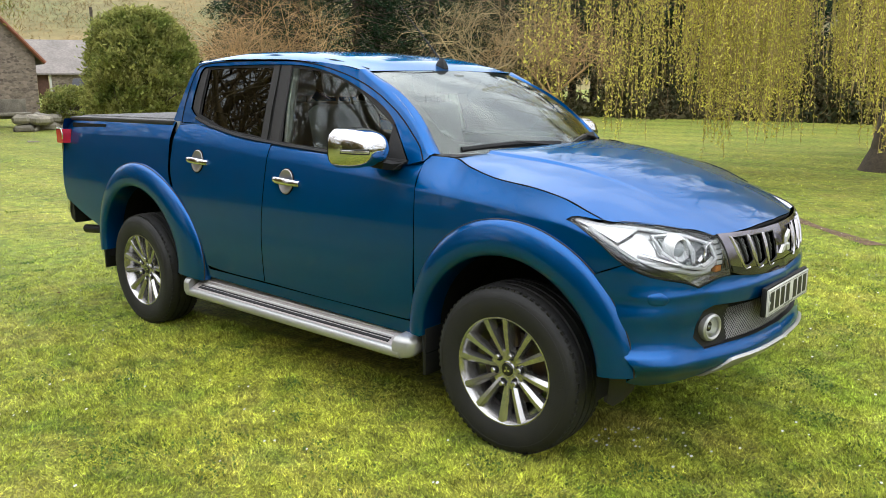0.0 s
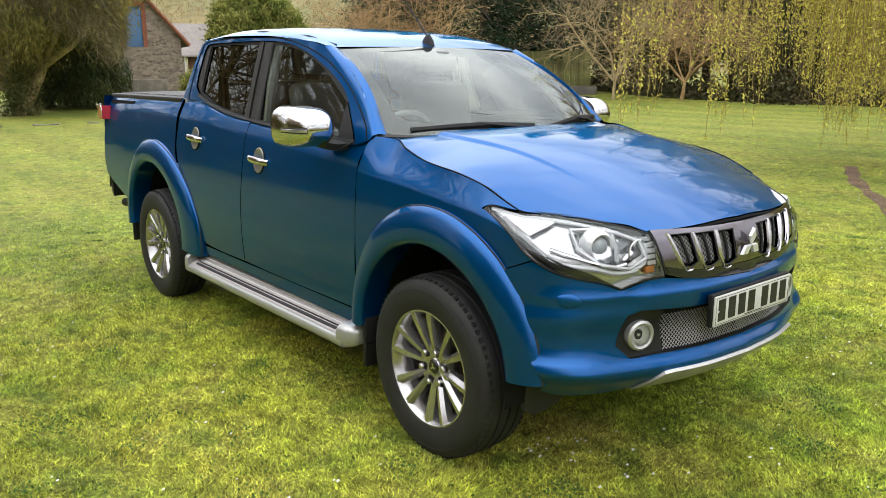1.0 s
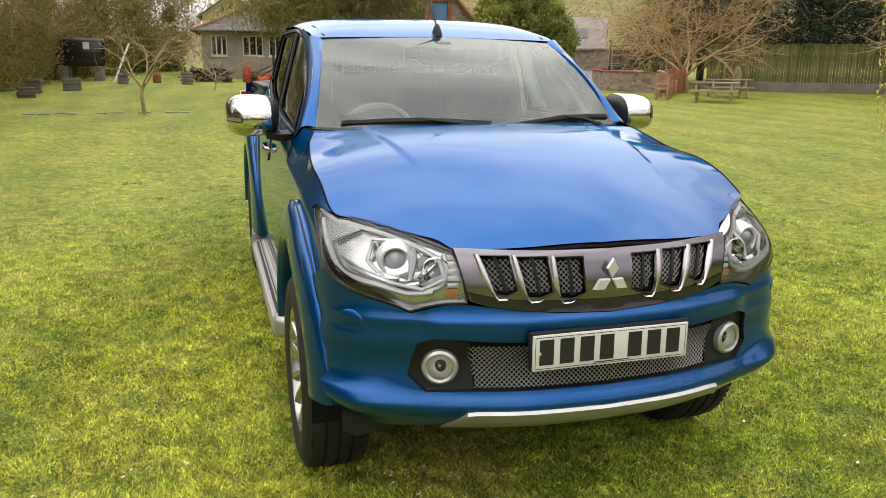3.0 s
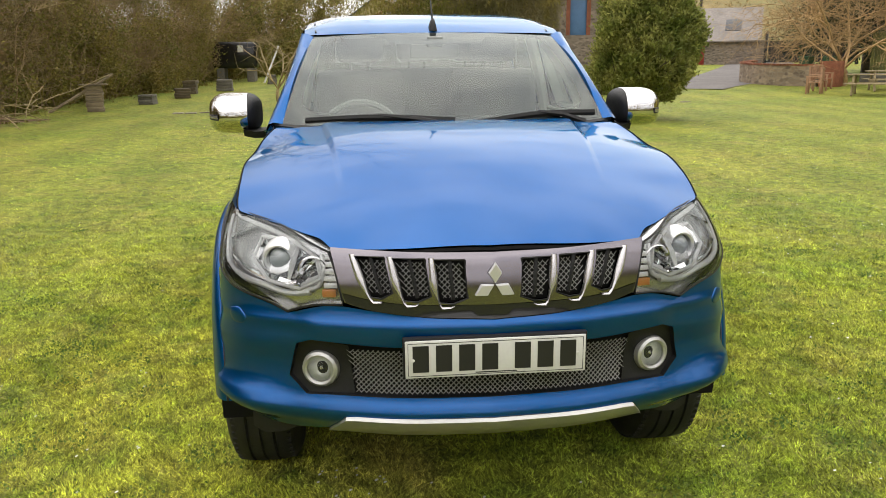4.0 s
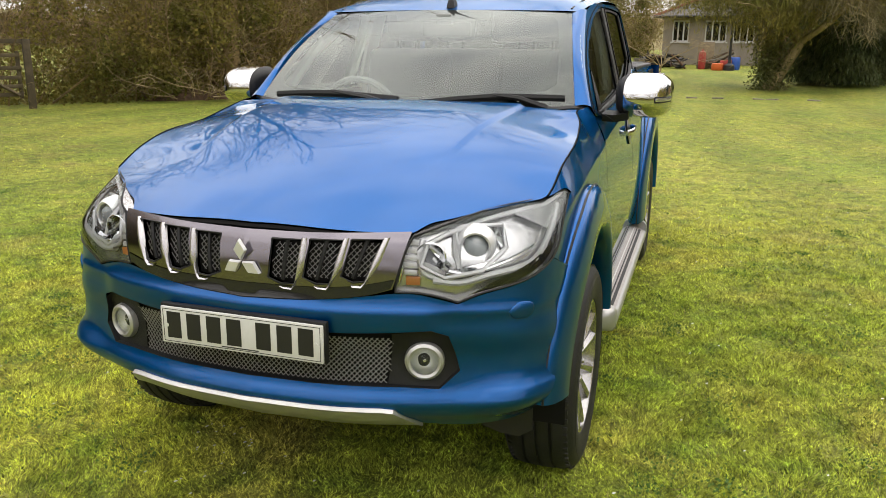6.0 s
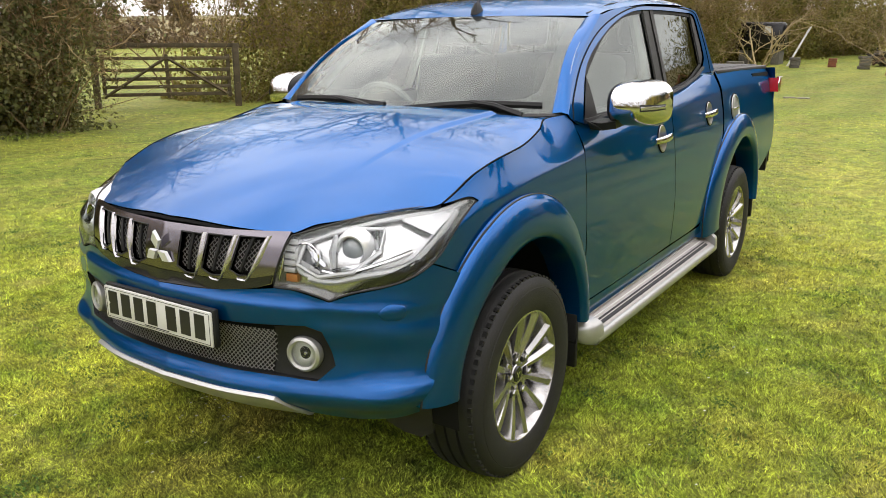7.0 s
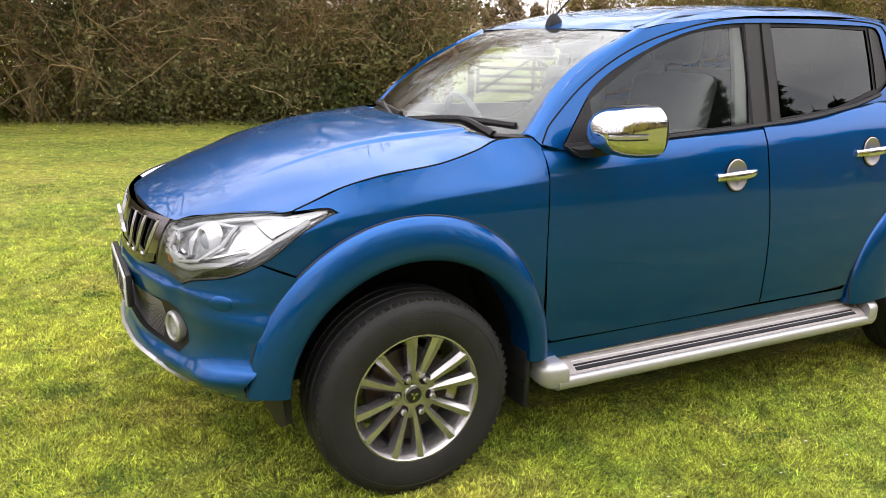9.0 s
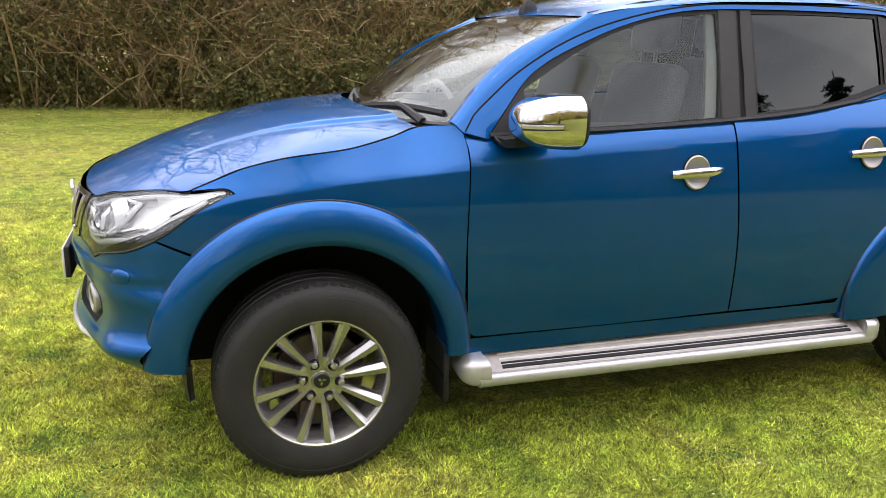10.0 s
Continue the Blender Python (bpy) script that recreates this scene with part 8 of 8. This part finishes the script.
def garden_chair(m):
    c = thing("garden_chair", "orange-brown wooden garden armchair", "chair", m, "garden chairs")
    part("seat", Solid().box(-0.27, 0.27, -0.25, 0.25, 0.40, 0.44, 0.01).mesh("seat", CHAIR_WOOD), c)
    for x in (-0.26, 0.26):
        part("leg", Solid().box(x - 0.03, x + 0.03, -0.27, -0.21, 0, 0.62, 0.006).mesh("leg", CHAIR_WOOD), c)
        part("leg", Solid().box(x - 0.03, x + 0.03, 0.21, 0.27, 0, 0.95, 0.006).mesh("leg_back", CHAIR_WOOD), c)
        part("armrest", Solid().box(x - 0.04, x + 0.04, -0.28, 0.26, 0.62, 0.66, 0.008).mesh("armrest", CHAIR_WOOD), c)
    for k in range(6):
        x = -0.20 + 0.08 * k
        part("slat", Solid().box(x - 0.02, x + 0.02, 0.225, 0.245, 0.44, 0.90, 0.004).mesh("slat", CHAIR_WOOD), c)
    part("top_rail", Solid().box(-0.26, 0.26, 0.22, 0.26, 0.88, 0.97, 0.01).mesh("top_rail", CHAIR_WOOD), c)
    return c


chair = garden_chair(pose(-25.2, 17.3, gz(-25.2, 17.3), 0, 0, 130))
copy_thing(chair, pose(-26.4, 18.2, gz(-26.4, 18.2), 0, 0, 110))
copy_thing(chair, pose(-24.2, 16.6, gz(-24.2, 16.6), 0, 0, -40))
BIN = material("green_bin_plastic", (0.03, 0.10, 0.05), 0.5)
for k, (x, y) in enumerate(((-34.6, 22.2), (-33.6, 22.9))):
    b = thing("wheeled_bin", "dark green wheeled rubbish bin", "bin", pose(x, y, gz(x, y), 0, 0, 30), "wheeled bins")
    part("body", Solid().loft([[(sx * w, sy * w, z) for sx, sy in ((-1, -1), (1, -1), (1, 1), (-1, 1))] for z, w in ((0.0, 0.22), (0.95, 0.29))]).mesh("body", BIN, smooth=False), b)
    part("lid", Solid().box(-0.31, 0.31, -0.34, 0.31, 0.955, 1.04, 0.03).mesh("lid", BIN), b)

# boarded fence on a low wall
fa, fb = np.array([-29.2, 22.0]), np.array([-22.6, 28.6])
fence = thing("board_fence", "mossy vertical board fence on a low wall", "fence", at_wall(*fa, *fb, up=gz(*((fa + fb) / 2))))
FL = float(np.linalg.norm(fb - fa))
part("base_wall", Solid().box(-0.3, FL + 0.2, -0.15, 0.15, -0.6, 0.42, 0.02).mesh("base_wall", CONCRETE), fence, "low concrete wall")
BOARD = Solid().box(-0.058, 0.058, -0.012, 0.012, 0.30, 2.15, 0.004, None, 1).mesh("board", FENCE_WOOD)
for k in range(int(FL / 0.128)):
    part("board", BOARD, fence, "", pose(0.06 + 0.128 * k, 0.19 + 0.012 * (k % 2), rng.uniform(-0.03, 0.03)))
part("rail", Solid().box(0, FL, 0.22, 0.30, 0.6, 0.7).mesh("rail_low", FENCE_WOOD, smooth=False), fence)
part("rail", Solid().box(0, FL, 0.22, 0.30, 1.7, 1.8).mesh("rail_high", FENCE_WOOD, smooth=False), fence)
# carved post, a plain upright shape
tagged(new("carved_post", Solid().lathe([(0.0, 0.0), (0.2, 0.0), (0.22, 0.25), (0.17, 0.5), (0.20, 0.75), (0.15, 0.92), (0.13, 1.05), (0.07, 1.15), (0.0, 1.17)], 14, pose(-27.3, 22.4, gz(-27.3, 22.4))).mesh("carved_post", WOOD_PALE)), "pale carved wooden post standing on the lawn", "carving")

# bungalow
bung = thing("bungalow", "low pebbledashed bungalow with white windows and slate roof", "bungalow", at_wall(-43.4, -1.3, -43.2, 3.85, up=0.62))
L = 5.15
wins = [(0.5, 1.4, 1.15, 2.3), (2.25, 3.4, 1.15, 2.3), (3.72, 4.85, 1.15, 2.3)]
part("wall", wall_piece(Solid(), L, 2.75, 0.3, wins).box(0, 0.3, 0.3, 7, -0.5, 2.6).box(L - 0.3, L, 0.3, 7, -0.5, 2.6).mesh("wall", RENDER, smooth=False), bung)
for w in wins:
    window(bung, *w, WHITE, 2)
rf = Solid().add([(-0.5, -0.5, 2.5), (9.4, -0.5, 2.5), (9.4, 7.5, 2.5), (-0.5, 7.5, 2.5), (4.6, 3.5, 4.7), (6.6, 3.5, 4.7)], [(0, 1, 5, 4), (1, 2, 5), (2, 3, 4, 5), (3, 0, 4), (0, 1, 2, 3)])
part("roof", rf.mesh("roof", SLATE, smooth=False), bung)
courses = Solid()
for k in range(1, 26):
    q = k / 26
    courses.box(-0.5 + 5.1 * q + 0.1, 9.4 - 2.8 * q - 0.1, -0.012, 0.16, -0.006, 0.016, 0.0, pose(0, -0.5 + 4.0 * q, 2.5 + 2.2 * q) @ pose(0, 0, 0, math.degrees(math.atan(0.55)) - 3))
tagged(part("slate_courses", courses.mesh("slate_courses", SLATE, smooth=False), bung, "overlapping courses of grey slates"), kind="stuff")
part("gutter", Solid().tube([(-0.5, -0.55, 2.5), (9.4, -0.55, 2.5)], 0.07, 8).tube([(L - 0.1, -0.08, 2.45), (L - 0.1, -0.06, 0)], 0.04, 8).mesh("gutter", IRON), bung)
part("hip_tiles", Solid().tube([(-0.5, -0.5, 2.52), (4.6, 3.5, 4.74), (6.6, 3.5, 4.74), (9.4, -0.5, 2.52)], 0.09, 6).mesh("hip_tiles", BRICK), bung, "red ridge and hip tiles")
gar = thing("garage", "brown boarded garage beside the bungalow", "garage", at_wall(-43.0, 4.0, -42.8, 7.6, up=0.62))
part("wall", Solid().box(0, 3.6, 0, 5, -0.5, 2.35).mesh("wall", BROWN_WALL, smooth=False), gar)
part("door", Solid().box(0.5, 3.0, -0.03, 0.01, -0.1, 2.05, 0.01).mesh("door", BROWN_WALL), gar, "brown boarded door")
# cream house further back
house = thing("cream_house", "cream rendered house with a dark gable behind the bungalow", "house", at_wall(-63.5, -1.2, -63.2, 3.3, up=1.4) @ Matrix.Diagonal((0.726, 1, 0.65, 1)))
hs = Solid()
hs.add([(x, y, z) for y in (0, 8) for x, z in ((0, -1), (6.2, -1), (6.2, 5.6), (3.1, 8.0), (0, 5.6))], [(0, 1, 2, 3, 4), (5, 6, 7, 8, 9), (0, 1, 6, 5), (1, 2, 7, 6), (2, 3, 8, 7), (3, 4, 9, 8), (4, 0, 5, 9)])
part("wall", hs.mesh("wall", CREAM, smooth=False), house)
rf = Solid()
for x0, z0 in ((-0.5, 5.25), (6.7, 5.25)):
    rf.add([(x, y, z) for y in (-0.35, 8.3) for x, z in ((x0, z0), (3.1, 8.05), (3.1, 8.25), (x0, z0 + 0.2))], [(0, 1, 2, 3), (4, 5, 6, 7), (0, 1, 5, 4), (1, 2, 6, 5), (2, 3, 7, 6), (3, 0, 4, 7)])
part("roof", rf.mesh("roof", material("dark_slate", (0.07, 0.065, 0.065), 0.7, vary=0.2, scale=1.0), smooth=False), house)
for x0 in (2.2, 4.5):
    window(house, x0, x0 + 1.3, 4.3, 5.4, BROWN_WALL, 1)
red_roof = thing("tiled_house", "house with a red tiled roof behind the bungalow", "house", at_wall(-66.0, 3.0, -65.5, 11.0, up=1.4) @ Matrix.Diagonal((1, 1, 0.74, 1)))
part("wall", Solid().box(0, 8, 0, 6, -1, 4.6).mesh("wall", CREAM, smooth=False), red_roof)
part("roof", gable_roof(Solid(), 8, 6, 4.6, 7.2).mesh("roof", BRICK, smooth=False), red_roof)

# stone edging across the lawn
EDGE = material("pale_edging_stone", (0.288, 0.2592, 0.2016), 0.9, vary=0.35, scale=3, random_amount=0.2)
edging = tagged(new("stone_edging"), "row of flat pale stones set in the lawn", "edging", kind="structure")
SLAB = Solid().box(-0.16, 0.16, -0.10, 0.10, -0.03, 0.022, 0.012, None, 1).mesh("slab", EDGE)
for k in range(46):
    if rng.uniform() < 0.5:
        y = -6.0 + k * 0.38
        x = -20.6 - 0.10 * (y + 4) + rng.normal() * 0.12
        part("slab", SLAB, edging, "", pose(x, y, gz(x, y) + 0.015, rng.normal() * 2, rng.normal() * 2, 90 + rng.normal() * 15))

# stack of slabs with planks, by the tall hedge
stack = thing("slab_stack", "stack of weathered flat slabs with a plank on top", "stack", pose(-22.4, -9.05, gz(-22.4, -9.05), 0, 0, 15))
for k in range(11):
    part("slab", Solid().box(-0.26, 0.26, -0.26, 0.26, k * 0.076, k * 0.076 + 0.068, 0.012).mesh("slab_piece", WOOD_PALE), stack, "", pose(rng.normal() * 0.012, rng.normal() * 0.012, 0, 0, 0, rng.normal() * 2))
part("plank", Solid().box(-0.35, 0.35, -0.42, 0.42, 0.84, 0.88, 0.006).mesh("plank", WOOD_PALE), stack)
part("pole", Solid().tube([(0.3, -1.35, 0.02), (0.1, 0.62, 1.18)], 0.05, 6).mesh("pole", WOOD_PALE), stack, "pale timber leaning over the stack")

# clutter along the bungalow and the tall hedge
for k, (x, y, sx, sy, sz, mat, lab) in enumerate(((-37.7, -5.05, 0.8, 0.6, 0.7, CONCRETE, "grey concrete block by the hedge"), (-32.6, -6.6, 0.7, 0.9, 0.75, CONCRETE, "square grey concrete block"), (-38.7, -3.55, 0.5, 0.5, 0.6, BRICK, "stack of red bricks"), (-31.0, -7.8, 1.3, 0.7, 0.8, WOOD_OLD, "low stack of old boards"), (-37.4, -2.05, 0.6, 0.6, 0.85, CONCRETE, "upright grey concrete slab"), (-28.5, -7.6, 0.9, 0.8, 0.55, WOOD_OLD, "pile of old timber"), (-25.5, -8.2, 0.7, 0.7, 0.5, CONCRETE, "small square grey stone trough"))):
    st = thing("stacked_block", lab, "blocks", pose(x, y, gz(x, y), 0, 0, rng.uniform(-20, 20)) @ Matrix.Diagonal((0.75, 0.75, 0.7, 1)))
    rows = 4
    for j in range(rows):
        part("block", Solid().box(-sx / 2, sx / 2, -sy / 2, sy / 2, sz * j / rows, sz * (j + 0.93) / rows, 0.015).mesh("block", mat), st, "", pose(rng.normal() * 0.02, rng.normal() * 0.02, 0, 0, 0, rng.normal() * 3))
gas = thing("gas_bottle", "red gas bottle before a pale board", "gas bottle", pose(-39.0, 0.95, gz(-39.0, 0.95)))
part("bottle", Solid().lathe([(0.0, 0.0), (0.17, 0.0), (0.18, 0.05), (0.18, 0.72), (0.14, 0.86), (0.05, 0.92), (0.05, 0.98), (0.0, 0.98)], 20).mesh("bottle", RED), gas)
tagged(new("pale_board", Solid().box(-0.02, 0.02, -0.4, 0.4, 0, 1.35, 0.006, pose(-39.5, 1.10, gz(-39.5, 1.10), 0, -8, 0)).mesh("pale_board", WOOD_PALE)), "pale board leaning upright on the wall side", "board")
PLAST_B = material("blue_plastic", (0.03, 0.10, 0.42), 0.45, vary=0.1, scale=4)
PLAST_O = material("orange_plastic", (0.62, 0.12, 0.03), 0.45, vary=0.1, scale=4)
for x, y, mat, lab, h in ((-38.8, 2.50, PLAST_B, "blue plastic drum by the bungalow", 0.62), (-38.4, 2.10, RED, "red plastic tub by the bungalow", 0.5), (-38.2, 1.70, PLAST_O, "orange plastic tub by the bungalow", 0.34), (-43.0, 9.0, PLAST_B, "blue plastic barrel by the barn", 0.9)):
    d = thing("drum", lab, "drum", pose(x, y, gz(x, y)))
    part("body", Solid().lathe([(0.0, 0.0), (0.26, 0.0), (0.28, h * 0.1), (0.29, h * 0.5), (0.28, h * 0.92), (0.25, h), (0.0, h)], 18).mesh("body", mat), d)
boards = thing("board_pile", "slanting heap of dark boards and scrap", "boards", pose(-39.1, 1.45, gz(-39.1, 1.45), 0, 0, 90))
for k in range(9):
    part("board", Solid().box(-0.9, 0.9, -0.09, 0.09, -0.015, 0.015, 0.004, pose(rng.normal() * 0.25, -0.2 + 0.09 * k, 0.35 + 0.03 * k, rng.normal() * 8, -20 + rng.normal() * 8, rng.normal() * 14)).mesh("board_piece", (WOOD_OLD, BROWN_WALL, CONCRETE)[k % 3]), boards)
SCRAP = material("dark_scrap_metal", (0.022, 0.020, 0.019), 0.5, 0.3, vary=0.5, scale=3.0)
RUST = material("rusted_scrap", (0.13, 0.065, 0.035), 0.8, vary=0.4, scale=4.0)
for hx, hy, wide, count in ((-40.3, -1.8, 0.95, 26), (-39.6, -0.35, 0.55, 14)):
    heap = thing("scrap_heap", "low heap of dark scrap metal and boards by the bungalow", "scrap", pose(hx, hy, gz(hx, hy)))
    for k in range(count):
        u, w = rng.normal() * 0.30, rng.normal() * wide * 0.5
        z = rng.uniform(0.08, 1) * 0.75 * math.exp(-((w / wide) ** 2) - u * u)
        turn = pose(u, w, z, rng.normal() * 25, rng.normal() * 18, rng.uniform(0, 360))
        if k % 3:
            sheet = Solid().box(-rng.uniform(0.2, 0.5), rng.uniform(0.2, 0.5), -0.14, 0.14, -0.035, 0.035, 0.012, turn)
        else:
            sheet = Solid().tube([turn @ Vector(q) for q in ((-0.5, 0, 0), (-0.1, 0.03, 0.05), (0.5, -0.05, 0))], rng.uniform(0.025, 0.06), 8)
        part("scrap_piece", sheet.mesh("scrap_piece", (SCRAP, SCRAP, SCRAP, RUST, SCRAP, WOOD_PALE)[k % 6]), heap)
post = thing("lamp_post", "dark iron lamp post in front of the bungalow", "lamp post", pose(-38.2, 2.25, gz(-38.2, 2.25)))
part("base", Solid().lathe([(0.28, 0.0), (0.26, 0.25), (0.12, 0.35), (0.08, 0.6)], 12).mesh("base", IRON), post)
part("pole", Solid().lathe([(0.07, 0.5), (0.05, 2.2), (0.09, 2.3), (0.13, 2.6), (0.02, 2.75)], 10).mesh("pole", IRON), post)
tank = thing("oil_tank", "black plastic oil tank on blocks by the trees", "tank", pose(-40.7, -7.25, gz(-40.7, -7.25)))
part("tank", Solid().box(-0.7, 0.7, -1.2, 1.2, 0.7, 2.1, 0.18, None, 3).mesh("tank", GLOSS_BLACK), tank)
for y in (-0.8, 0.8):
    part("pier", Solid().box(-0.6, 0.6, y - 0.2, y + 0.2, -0.2, 0.72, 0.02).mesh("pier", CONCRETE), tank)
part("label_bar", Solid().box(0.70, 0.712, 0.2, 0.5, 1.55, 1.9).mesh("label_bar", WHITE, smooth=False), tank)
tagged(new("leaning_pole", Solid().tube([(-38.8, -5.65, gz(-34, -6)), (-39.8, -4.85, 2.3)], 0.05, 8).mesh("leaning_pole", WHITE)), "pale pole leaning against the oil tank", "pole")
# rockery wall near the barn
rock = thing("rockery_wall", "low dry wall of pale rough stones", "wall")
for k in range(70):
    u = k / 70
    x, y = -26.6 - 1.8 * u + rng.normal() * 0.25, 8.3 + 3.4 * u
    sz = rng.uniform(0.18, 0.42)
    part("stone", Solid().box(-sz, sz, -sz * 0.8, sz * 0.8, 0, sz * 0.8, sz * 0.25, None, 1).mesh("stone", EDGE), rock, "", pose(x, y, gz(x, y) + (0.24 if k % 2 else -0.04), rng.normal() * 8, rng.normal() * 8, rng.uniform(0, 180)))
# bench of pale stone slabs by the barn
bench = thing("stone_bench", "pale stone slab bench against the barn", "bench", pose(-28.9, 8.7, gz(-28.9, 8.7), 0, 0, 80))
part("seat", Solid().box(-0.75, 0.75, -0.28, 0.25, 0.42, 0.54, 0.02).mesh("seat", EDGE), bench)
part("back", Solid().box(-0.70, 0.70, 0.25, 0.36, 0.30, 1.05, 0.02).mesh("back", EDGE), bench)
for x in (-0.55, 0.55):
    part("support", Solid().box(x - 0.12, x + 0.12, -0.22, 0.22, -0.1, 0.42, 0.02).mesh("support", EDGE), bench)
# parked car by the outbuilding
car = thing("parked_car", "small dark grey car parked by the outbuilding", "car", pose(-47.0, 20.2, gz(-47.0, 20.2), 0, 0, -25))
CARP = material("dark_grey_car_paint", (0.06, 0.07, 0.085), 0.3, 0.5, coat=1.0)
body = [[(x, y * w, z) for y, z in ((-0.8, 0.3), (-0.85, 0.6), (-0.8, 0.9), (0.8, 0.9), (0.85, 0.6), (0.8, 0.3))] for x, w in ((-2.0, 0.85), (-1.8, 1.0), (1.6, 1.0), (2.0, 0.8))]
part("body", Solid().loft(body).mesh("body", CARP), car)
part("cabin", Solid().loft([[(x * k, y * k, z) for x, y in ((-1.7, -0.78), (1.0, -0.78), (1.0, 0.78), (-1.7, 0.78))] for z, k in ((0.89, 1.0), (1.38, 0.78), (1.44, 0.70))]).mesh("cabin", GLOSS_BLACK), car)
for x in (-1.25, 1.3):
    for y in (-0.82, 0.82):
        part("wheel", Solid().tube([(x, y - 0.09, 0.31), (x, y + 0.09, 0.31)], 0.31, 16).mesh("wheel", RUBBER), car)
